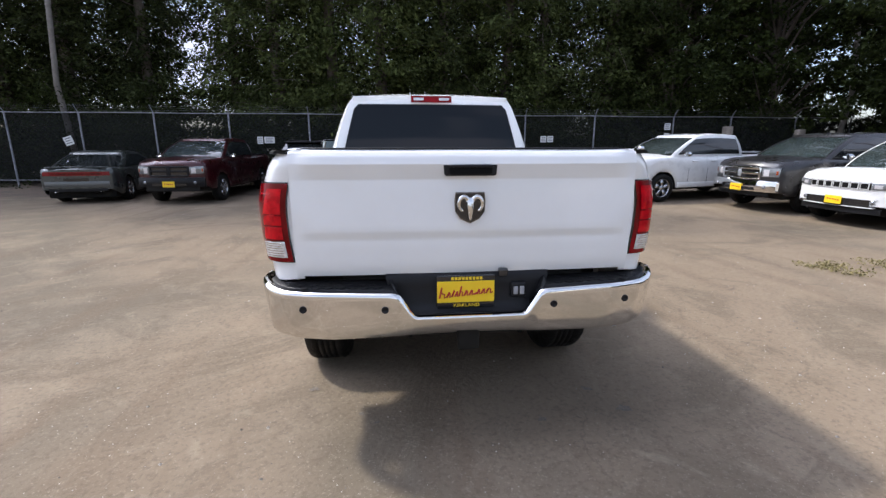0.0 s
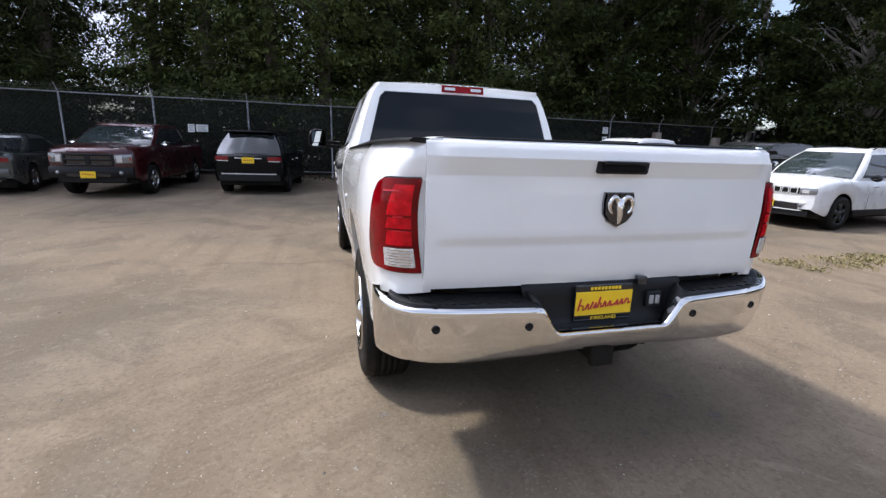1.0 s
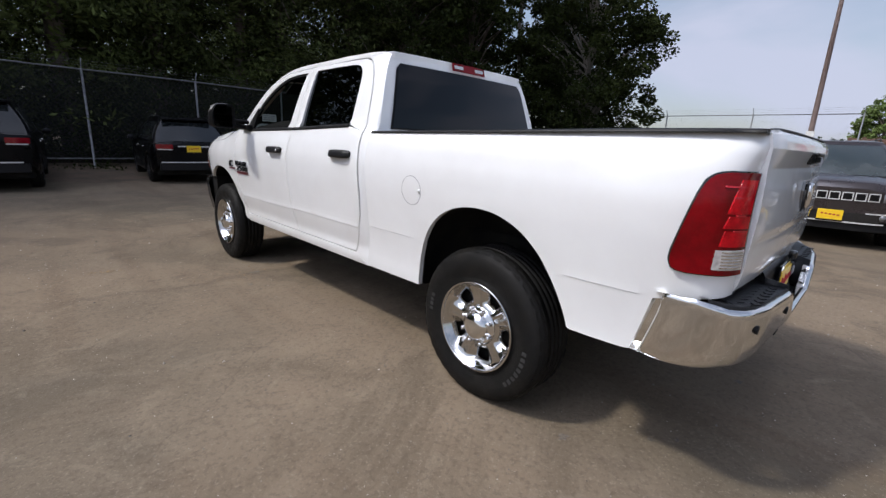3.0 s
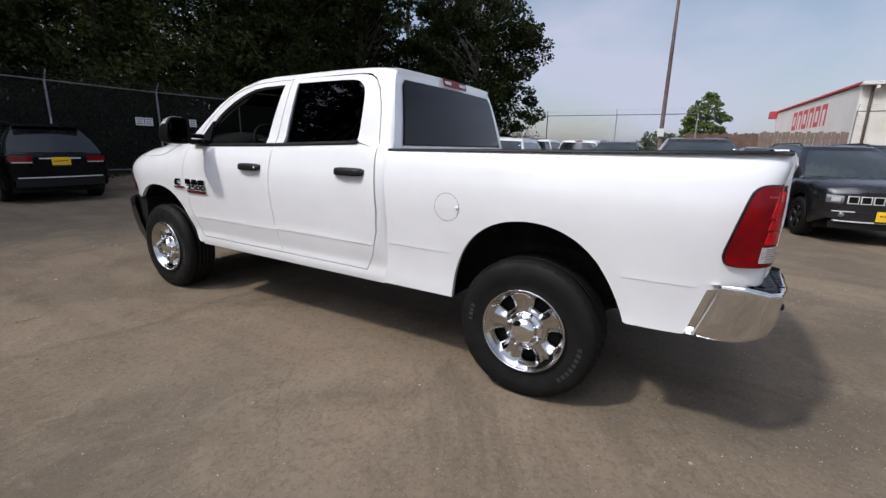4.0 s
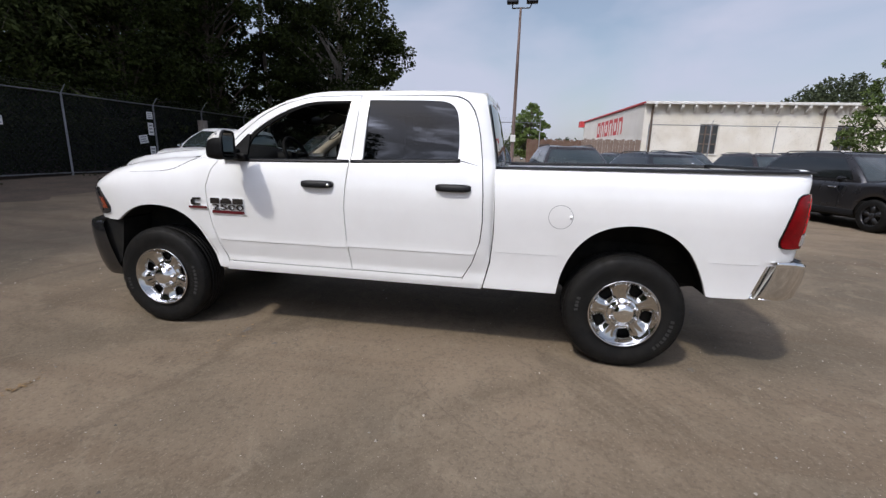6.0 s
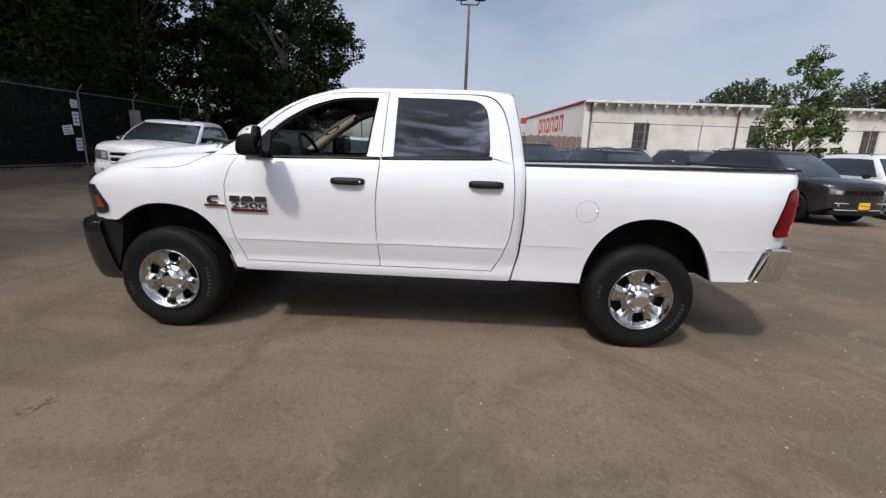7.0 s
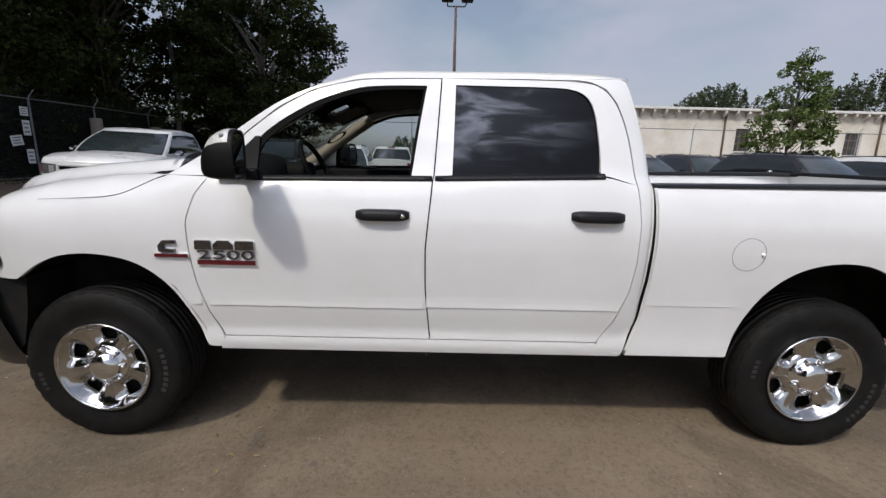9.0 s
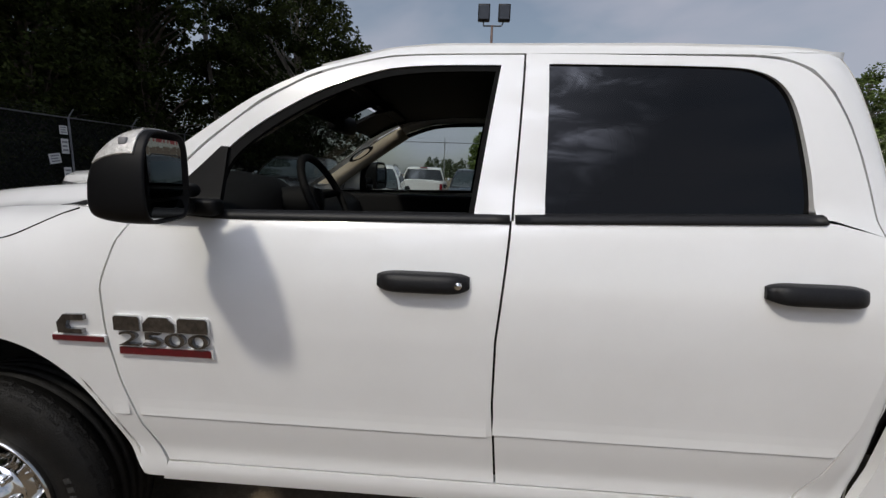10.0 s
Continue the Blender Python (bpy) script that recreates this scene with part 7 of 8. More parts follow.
    # seams and handles
    for sx in (-1, 1):
        for yv in ((roof_f + cowl) / 2 - 0.12, (tail + cowl) / 2 + 0.02):
            bm = bmesh.new()
            slab(bm, [Vector((sx * (hw + 0.0006), yv + dy, z)) for dy, z in ((-0.004, sill + 0.14), (0.004, sill + 0.14), (0.004, sill + 0.6 * (belt - sill)), (-0.004, sill + 0.6 * (belt - sill)))], (-sx * 0.01, 0, 0))
            part("door_seam", bm, INNER, t, smooth=False)
            bm = bmesh.new()
            box(bm, *sorted((sx * (hw - 0.03), sx * (hw + 0.022))), yv - 0.30, yv - 0.10, belt - 0.15, belt - 0.12, 0.01)
            part("door_handle", bm, CHROME if style == "suv" else mat, t)
        bm = bmesh.new()
        my = cowl - 0.42
        rr = [[Vector((sx * (hw + 0.02 + 0.09 * (1 + math.cos(a)) * 0.9), my + d, belt + 0.06 + 0.075 * math.sin(a) * k)) for a in np.linspace(0, 2 * math.pi, 14, endpoint=False)] for d, k in ((0.09, 0.4), (0.06, 0.85), (0.0, 1.0), (-0.05, 1.0))]
        vs = grid(bm, rr, close_u=True)
        bm.faces.new(vs[0])
        bm.faces.new(vs[-1])
        part("door_mirror", bm, PLASTIC if style != "pickup" else CHROME, t)

    # nose and tail pieces follow the bowed body
    def fit_piece(nm, end, x0, x1, z0, z1, out, m, parent=None, slope=0.0, n=9, crown=0.0, smooth=True):
        yy, sgn = (yf, 1) if end > 0 else (yr, -1)
        bm = bmesh.new()
        pts = [[Vector((x, plan(x, yy) + sgn * (out + crown * math.sin(math.pi * f)), z0 + (z1 - z0) * f + slope * (abs(x) - min(abs(x0), abs(x1))))) for x in np.linspace(x0, x1, n)] for f in np.linspace(0, 1, 5)]
        sheet(bm, pts, (0, -sgn * (0.05 + out), 0))
        return part(nm, bm, m, parent or t, smooth=smooth)

    w_n = half_w(yf) - 0.035
    nose_top = top_z(yf) - 0.03
    if style == "pickup":
        z0, z1 = sill + 0.37, nose_top - 0.005
        gr = fit_piece("grille", 1, -0.50, 0.50, z0, z1, 0.012, GLOSSBLACK)
        gm = CHROME if grille == "chrome" else PLASTIC if grille == "black" else mat
        for a0, a1, b0, b1 in ((-0.50, 0.50, z1 - 0.045, z1 + 0.01), (-0.50, 0.50, z0 - 0.01, z0 + 0.03), (-0.53, -0.485, z0, z1), (0.485, 0.53, z0, z1), (-0.045, 0.045, z0, z1), (-0.5, 0.5, (z0 + z1) / 2 - 0.025, (z0 + z1) / 2 + 0.025)):
            fit_piece("grille_bar", 1, a0, a1, b0, b1, 0.030, gm, gr, crown=0.012)
        fit_piece("front_bumper", 1, -w_n - 0.02, w_n + 0.02, sill + 0.08, sill + 0.34, 0.05, CHROME if grille == "chrome" else PLASTIC if grille == "black" else P_WHITE, n=17, crown=0.03)
        fit_piece("bumper_intake", 1, -0.46, 0.46, sill + 0.11, sill + 0.18, 0.082, GLOSSBLACK)
        fit_piece("air_dam", 1, -w_n + 0.16, w_n - 0.16, sill - 0.03, sill + 0.085, -0.03, PLASTIC, n=13)
        lamp = (0.545, w_n + 0.005, nose_top - 0.225, nose_top - 0.02)
    elif style == "suv":
        zg = nose_top - 0.075
        gr = fit_piece("grille", 1, -0.57, 0.57, zg - 0.075, zg + 0.06, 0.008, GLOSSBLACK)
        for k in range(7):
            x0 = -0.545 + k * 0.158
            x1 = x0 + 0.138
            sl = fit_piece("grille_slot", 1, x0, x1, zg - 0.072, zg + 0.056, 0.020, BRIGHT if grille == "slots" else SMOKECHROME, gr, n=3)
            fit_piece("slot_mesh", 1, x0 + 0.014, x1 - 0.014, zg - 0.058, zg + 0.042, 0.0215, INNER, sl, n=3)
        fit_piece("bumper_intake", 1, -0.60, 0.60, sill + 0.10, sill + 0.25, 0.010, GLOSSBLACK)
        fit_piece("bumper_trim", 1, -0.66, 0.66, sill + 0.085, sill + 0.105, 0.022, BRIGHT)
        for sx in (-1, 1):
            fit_piece("fog_trim", 1, *sorted((sx * 0.42, sx * 0.70)), sill + 0.245, sill + 0.262, 0.018, BRIGHT)
        fit_piece("air_dam", 1, -w_n + 0.08, w_n - 0.08, sill - 0.03, sill + 0.08, -0.02, PLASTIC, n=13)
        lamp = (0.585, w_n + 0.01, zg - 0.075, zg + 0.05)
    else:
        zg = nose_top - 0.1
        gr = fit_piece("grille", 1, -0.5, 0.5, zg - 0.09, zg + 0.05, 0.01, GLOSSBLACK)
        lamp = (0.52, w_n, zg - 0.07, zg + 0.05)
    for sx in (-1, 1):
        hl = fit_piece("headlight", 1, *sorted((sx * lamp[0], sx * lamp[1])), lamp[2], lamp[3], 0.012, LAMP, slope=0.06, crown=0.012)
        fit_piece("lamp_bezel", 1, *sorted((sx * (lamp[0] + 0.04), sx * (lamp[0] + 0.15))), lamp[2] + 0.03, lamp[3] - 0.025, 0.024, CLEARLENS, hl)
        if style == "pickup":
            fit_piece("turn_lamp", 1, *sorted((sx * (lamp[1] - 0.045), sx * (lamp[1] - 0.010))), lamp[2] + 0.07, lamp[3] - 0.05, 0.030, AMBER, hl)
        bm = bmesh.new()
        fx_ = hw - 0.34
        lathe(bm, [(0.0, 0.02), (0.035, 0.02), (0.045, 0.0)], "y", (sx * fx_, plan(fx_, yf) + (0.075 if style == "pickup" else 0.01), sill + 0.20), 12)
        part("fog_lamp", bm, LAMP, t)
        # tail lamps
        if style == "pickup":
            bm = bmesh.new()
            box(bm, *sorted((sx * (hw - 0.20), sx * (hw - 0.085))), yr + 0.03, yr + 0.18, belt - 0.46, belt - 0.08, 0.02)
            tlp = part("tail_light", bm, RED_SMALL, t)
            bm = bmesh.new()
            box(bm, *sorted((sx * (hw - 0.19), sx * (hw - 0.10))), yr + 0.02, yr + 0.05, belt - 0.44, belt - 0.36)
            part("reverse_lamp", bm, CLEARLENS, tlp)
        elif style == "suv":
            tlp = fit_piece("tail_light", -1, *sorted((sx * (hw - 0.46), sx * (hw - 0.11))), belt - 0.14, belt - 0.03, 0.02, RED_SMALL)
            fit_piece("reverse_lamp", -1, *sorted((sx * (hw - 0.45), sx * (hw - 0.14))), belt - 0.165, belt - 0.135, 0.018, CLEARLENS, tlp)
    if style == "sedan":
        tlp = fit_piece("tail_light", -1, -0.80, 0.80, belt - 0.185, belt - 0.075, 0.014, RED_SMALL, n=21)
        fit_piece("lamp_field", -1, -0.62, 0.62, belt - 0.160, belt - 0.105, 0.018, REDDARK, tlp, n=17)
        fit_piece("plate_pocket", -1, -0.30, 0.30, belt - 0.42, belt - 0.25, 0.006, GLOSSBLACK)
        fit_piece("rear_diffuser", -1, -0.70, 0.70, sill + 0.12, sill + 0.20, 0.008, PLASTIC, n=15)
        bm = bmesh.new()
        box(bm, -0.72, 0.72, yr + 0.03, yr + 0.15, belt + 0.045, belt + 0.068, 0.011)
        part("deck_spoiler", bm, mat, t)
        fit_piece("bumper_panel", -1, -0.78, 0.78, sill + 0.24, sill + 0.40, 0.020, ALLOY_DULL, n=19, crown=0.015)
        for sx in (-0.55, 0.55):
            bm = bmesh.new()
            lathe(bm, [(0.0, 0.05), (0.030, 0.05), (0.034, -0.02), (0.038, 0.06)], "y", (sx, yr + 0.06, sill + 0.13), 14)
            part("exhaust_tip", bm, CHROME, t)
    if style == "suv":
        bm = bmesh.new()
        box(bm, -wr_ + 0.02, wr_ - 0.02, roof_r - 0.20, roof_r + 0.05, H - 0.075, H - 0.035, 0.02)
        part("roof_spoiler", bm, mat, t)
        fit_piece("bumper_strip", -1, -0.72, 0.72, sill + 0.245, sill + 0.268, 0.022, BRIGHT)
        fit_piece("tailgate_strip", -1, -0.35, 0.35, belt - 0.085, belt - 0.060, 0.012, BRIGHT)
        fit_piece("rear_bumper", -1, -hw + 0.16, hw - 0.16, sill + 0.06, sill + 0.23, 0.014, PLASTIC, n=17)
        for sx in (-1, 1):
            bm = bmesh.new()
            xr = sx * (wr_ - 0.03)
            tube(bm, [(xr, roof_r + 0.1, H - 0.05), (xr, roof_r + 0.25, H + 0.012), (xr, roof_f - 0.35, H + 0.012), (xr, roof_f - 0.2, H - 0.045)], 0.014, 6)
            part("roof_rail", bm, PLASTIC, t)
    if style == "pickup":
        fit_piece("rear_bumper", -1, -hw + 0.10, hw - 0.10, sill + 0.12, sill + 0.32, 0.08, CHROME, n=17)
        bm = bmesh.new()
        box(bm, -hw + 0.16, hw - 0.16, yr + 0.10, bed - 0.08, belt + 0.030, belt + 0.055, 0.01)
        part("bed_cover", bm, PLASTIC, t)
        bm = bmesh.new()
        box(bm, -0.16, 0.16, roof_r - 0.075, roof_r + 0.05, H - 0.075, H - 0.03, 0.01)
        part("high_brake_light", bm, RED_SMALL, t)
    for flag, end, z, out in ((plate_front, 1, sill + (0.16 if style == "pickup" else 0.20), 0.088 if style == "pickup" else 0.024), (plate_rear, -1, belt - 0.13, 0.022)):
        if not flag:
            continue
        y, sgn = (yf + out, 1) if end > 0 else (yr - out, -1)
        bm = bmesh.new()
        box(bm, -0.16, 0.16, *sorted((y, y + sgn * 0.012)), z - 0.08, z + 0.08, 0.004)
        pl = part("plate", bm, YELLOW, t, DEALER, smooth=False)
        bm = bmesh.new()
        for k in range(5):
            box(bm, -0.12 + k * 0.05, -0.085 + k * 0.05, *sorted((y + sgn * 0.011, y + sgn * 0.015)), z - 0.015 + 0.004 * k, z + 0.008 + 0.004 * k)
        part("plate_script", bm, REDINK, pl, smooth=False)
        bm = bmesh.new()
        box(bm, -0.165, 0.165, *sorted((y - sgn * 0.002, y + sgn * 0.008)), z - 0.105, z - 0.083)
        part("plate_frame", bm, GLOSSBLACK, pl, smooth=False)
    for sx in (-1, 1):
        for c in (ax_f, ax_r):
            car_wheel(t, sx * (hw - 0.015), c, r, 0.24, rim_mat)
    return t


def large_suv(name, label, at, turn, mat, **kw):
    return vehicle(name, label, "SUV", at, turn, mat, 4.82, 1.94, 1.80, 2.915, 0.375, 0.33, 1.09, 1.10, 1.12, 0.34, -1.75, -2.28, "suv", **kw)


def small_suv(name, label, at, turn, mat, **kw):
    return vehicle(name, label, "SUV", at, turn, mat, 4.42, 1.83, 1.66, 2.64, 0.355, 0.30, 1.02, 1.01, 1.04, 0.33, -1.58, -2.08, "suv", **kw)


def half_ton(name, label, at, turn, mat, **kw):
    return vehicle(name, label, "pickup truck", at, turn, mat, 5.82, 2.01, 1.89, 3.57, 0.40, 0.42, 1.27, 1.22, 1.56, 0.60, -0.90, -1.04, "pickup", bed=-1.10, **kw)


vehicle("sedan", "dark grey four-door sedan with full-width red tail light", "car", (-9.75, 12.75), 10, P_STEEL, 5.08, 1.90, 1.48, 3.05, 0.355, 0.24, 0.98, 0.90, 0.95, 0.25, -1.05, -1.95, "sedan", cladding=False)
half_ton("pickup", "dark red crew-cab pickup with black grille and yellow plate", (-6.50, 12.70), 178, P_RED, plate_front=True, grille="black")
large_suv("suv", "black SUV with red tail lights backed to the lot", (-3.0, 13.0), -4, P_BLACK_SHADE, plate_rear=True, rim_mat=BLACKALLOY)
small_suv("suv", "black compact SUV with yellow rear plate by the fence", (0.90, 13.30), -4, P_BLACK_SHADE, plate_rear=True, rim_mat=BLACKALLOY)
half_ton("pickup", "white crew-cab pickup parked beside the timber gate post", (8.65, 9.75), 101, P_WHITE, grille="dark")
half_ton("pickup", "dark grey crew-cab pickup with chrome grille and bumper", (11.10, 7.35), 96, P_GREY, plate_front=True, grille="chrome")
large_suv("suv", "white SUV with chrome slotted grille and yellow plate", (11.0, 5.2), 96, P_WHITE, plate_front=True, rim_mat=BLACKALLOY)
large_suv("suv", "dark slate SUV with chrome slotted grille", (14.6, 2.1), 92, P_SLATE, plate_front=True)
large_suv("suv", "dark brown-grey SUV with chrome grille and yellow plate", (9.2, -0.55), 97, P_BROWN, plate_front=True)
small_suv("suv", "black compact SUV with ringed grille and yellow plate", (8.49, -2.95), 102, P_BLACK_SUN, plate_front=True, rim_mat=BLACKALLOY)
large_suv("suv", "dark charcoal SUV parked at an angle with yellow plate", (8.80, -7.65), 102, P_GREY, plate_front=True, rim_mat=BLACKALLOY, grille="smoke")
large_suv("suv", "white SUV with chrome grille parked at an angle", (9.7, -11.5), 86, P_WHITE)
row = small_suv("suv", "dark grey SUV in the crowded back row", (14.6, -2.4), 92, P_SLATE, group="back row of parked SUVs")
row2 = large_suv("suv", "charcoal SUV in the crowded back row", (14.8, -5.4), 94, P_GREY, group="back row of parked SUVs")
large_suv("suv", "grey SUV with bright grille in the back row", (15.5, -8.7), 98, P_BROWN, plate_front=True, group="back row of parked SUVs")
for x, y, a, src in ((19.4, -1.2, 90, row2), (19.7, -4.2, 93, row), (20.4, -7.2, 90, row2), (20.6, -10.8, 92, row), (20.8, -13.9, 95, row2), (16.2, -12.2, 98, row), (16.5, -16.0, 100, row2), (18.9, 9.0, 90, row)):
    copy_thing(src, pose(x, y, land(x, y), 0, 0, a))
half_ton("pickup", "white pickup seen from behind with red roof brake light", (18.6, 4.4), -88, P_WHITE, grille="dark")
half_ton("pickup", "white pickup parked beyond the dark SUVs", (19.9, 6.9), -92, P_WHITE, grille="dark")


# ==== trees ====
BARK = shade("grey_bark", (0.115, 0.092, 0.072), 0.95, spot=(0.055, 0.045, 0.036), amount=0.8, scale=5, bump=0.9, bump_scale=14)
PALEBARK = shade("pale_alder_bark", (0.20, 0.18, 0.155), 0.9, spot=(0.10, 0.085, 0.07), amount=0.7, scale=4, bump=0.5, bump_scale=14)
NEEDLE = leafy("cedar_foliage", (0.072, 0.088, 0.026), (0.020, 0.028, 0.009), 0.6)
LEAF = leafy("broad_leaf_foliage", (0.042, 0.056, 0.013), (0.014, 0.021, 0.005), 0.55)
YOUNG = leafy("young_tree_foliage", (0.110, 0.150, 0.045), (0.060, 0.088, 0.026), 0.45)
# paler than the near leaves: distance haze is put into the colour
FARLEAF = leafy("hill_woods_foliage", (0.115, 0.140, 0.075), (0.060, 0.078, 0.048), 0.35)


def from_arrays(name, verts, faces, material, parent, kind=""):
    me = bpy.data.meshes.new(name)
    me.from_pydata(verts, [], faces)
    me.materials.append(material)
    ob = new(name, me)
    ob.parent = parent
    if kind:
        ob["kind"] = kind
    return ob


def conifer(seed, height, spread, label):
    """A tall cedar: a trunk, drooping boughs at all heights, and clustered sprays on each; thinner towards the top."""
    rg = random.Random(seed)
    t = thing("conifer", label, "tree")
    bm = bmesh.new()
    lean = rg.uniform(-0.02, 0.02)
    tube(bm, [(lean * z + 0.05 * math.sin(z * 0.6), 0.04 * math.cos(z * 0.8), z) for z in np.linspace(-0.1, height * 0.97, 14)], 0.30, 9, 0.02)
    part("trunk", bm, BARK, t)
    verts, faces = [], []
    lb = bmesh.new()
    z = 0.4
    while z < height * 0.985:
        f = z / height
        low_ = z < 10.5
        reach = spread * (0.30 + 0.80 * (1 - f) ** 0.75)
        for b in range(9 if low_ else 4):
            a = rg.uniform(0, 2 * math.pi)
            r_b = reach * rg.uniform(0.45, 1.2)
            droop = rg.uniform(-0.05, 0.45)
            d = Vector((math.cos(a), math.sin(a), 0))
            side = Vector((-d.y, d.x, 0))
            zz = z + rg.uniform(-0.45, 0.45)
            tip = Vector((0, 0, zz)) + d * r_b + Vector((0, 0, 0.10 * r_b - droop * r_b))
            if low_ and b < 2:
                tube(lb, [(0, 0, zz), Vector((0, 0, zz + 0.08 * r_b)) + d * r_b * 0.5, tip], 0.035, 4, 0.008)
            n_s = max(3, int(r_b * (5.5 if low_ else 4.0)))
            for k in range(n_s):
                s = 0.25 + 0.75 * (k + rg.random()) / n_s
                p0 = Vector((0, 0, zz)) + d * r_b * s + Vector((0, 0, 0.22 * r_b * s * (1 - s) + (0.10 - droop) * r_b * s))
                p0 += side * rg.gauss(0, 0.22) * r_b * 0.5
                main = (side * rg.uniform(-1, 1) + d * rg.uniform(0.1, 0.9) + Vector((0, 0, rg.uniform(-0.9, 0.15)))).normalized()
                for c in range(8 if low_ else 3):
                    p = p0 + Vector((rg.gauss(0, 1), rg.gauss(0, 1), rg.gauss(0, 1))) * 0.15
                    ln = (0.24 if low_ else 0.70) * rg.uniform(0.5, 1.25)
                    u = (main + Vector((rg.uniform(-1, 1), rg.uniform(-1, 1), rg.uniform(-0.8, 0.6))) * 0.75).normalized()
                    n_ = u.cross(Vector((rg.uniform(-1, 1), rg.uniform(-1, 1), rg.uniform(-1, 1)))).normalized()
                    w = ln * rg.uniform(0.12, 0.22)
                    i = len(verts)
                    verts += [tuple(p), tuple(p + u * ln * 0.45 + n_ * w), tuple(p + u * ln), tuple(p + u * ln * 0.45 - n_ * w)]
                    faces.append((i, i + 1, i + 2, i + 3))
        z += (0.30 if low_ else 0.42) + rg.uniform(0, 0.14)
    part("branchwork", lb, BARK, t)
    from_arrays("crown", verts, faces, NEEDLE, t, "stuff")
    return t


def broadleaf(seed, height, radius, trunk_h, material, bark, label, leaves=9000, leaf=0.20, trunk_r=0.24, low=0.35, name="broadleaf_tree", hang=0.0):
    """A spreading tree: forking tapered limbs, and leaf clumps round every twig, with gaps between them."""
    rg = random.Random(seed)
    t = thing(name, label, "tree")
    tips = []
    segs = []

    def grow(p, d, length, r, depth):
        q = p + d * length
        mid = p + d * length * 0.5 + Vector((rg.uniform(-1, 1), rg.uniform(-1, 1), rg.uniform(-0.4, 0.6))) * length * 0.07
        segs.append((p, mid, q, r, r * 0.68))
        if depth == 0 or length < 0.35:
            tips.append((q, d))
            return
        if depth <= 2:
            tips.append((mid, d))
        for k in range(3 if depth > 2 else 2 + (rg.random() < 0.6)):
            ax = Vector((rg.uniform(-1, 1), rg.uniform(-1, 1), rg.uniform(-0.55, 0.8)))
            nd = (d * 0.85 + ax.normalized() * rg.uniform(0.55, 0.95) + Vector((0, 0, 0.10))).normalized()
            grow(q if k else mid + (q - mid) * 0.7, nd, length * rg.uniform(0.62, 0.84), r * 0.62, depth - 1)

    grow(Vector((0, 0, -0.1)), Vector((rg.uniform(-.06, .06), rg.uniform(-.06, .06), 1)).normalized(), trunk_h, trunk_r, 5)
    # fit the crown to its height and radius
    top = max(q.z for q, _ in tips)
    wide = sorted(math.hypot(q.x, q.y) for q, _ in tips)[int(len(tips) * 0.92)]
    sx, sz = radius / wide, (height - trunk_h) / max(0.1, top - trunk_h)
    fit_ = lambda v: Vector((v.x * (sx if v.z > trunk_h * 0.9 else 1 + (sx - 1) * max(0, v.z / trunk_h)), v.y * (sx if v.z > trunk_h * 0.9 else 1 + (sx - 1) * max(0, v.z / trunk_h)), v.z if v.z < trunk_h else trunk_h + (v.z - trunk_h) * sz))
    bm = bmesh.new()
    for p, m, q, r0, r1 in segs:
        tube(bm, [fit_(p), fit_(m), fit_(q)], r0, 6 if r0 > 0.05 else 4, r1)
    part("trunk", bm, bark, t)
    verts, faces = [], []
    per = max(3, leaves // len(tips))
    for q, d in tips:
        c = fit_(q)
        if rg.random() < hang:
            c.z = max(1.2, c.z - rg.uniform(0.5, 5.0))
        if c.z < low * height and rg.random() < 0.5:
            continue
        spread_r = rg.uniform(0.35, 0.75) * (radius / 4.0) ** 0.5
        for k in range(per):
            o = Vector((rg.gauss(0, 1), rg.gauss(0, 1), rg.gauss(0, 0.7))) * spread_r * 0.55
            p = c + o
            u = Vector((rg.uniform(-1, 1), rg.uniform(-1, 1), rg.uniform(-0.9, 0.5))).normalized()
            n_ = u.cross(Vector((rg.uniform(-1, 1), rg.uniform(-1, 1), rg.uniform(-1, 1)))).normalized()
            ln = leaf * rg.uniform(0.6, 1.3)
            w = ln * rg.uniform(0.28, 0.42)
            i = len(verts)
            verts += [tuple(p), tuple(p + u * ln * 0.5 + n_ * w), tuple(p + u * ln), tuple(p + u * ln * 0.5 - n_ * w)]
            faces.append((i, i + 1, i + 2, i + 3))
    from_arrays("crown", verts, faces, material, t, "stuff")
    return t


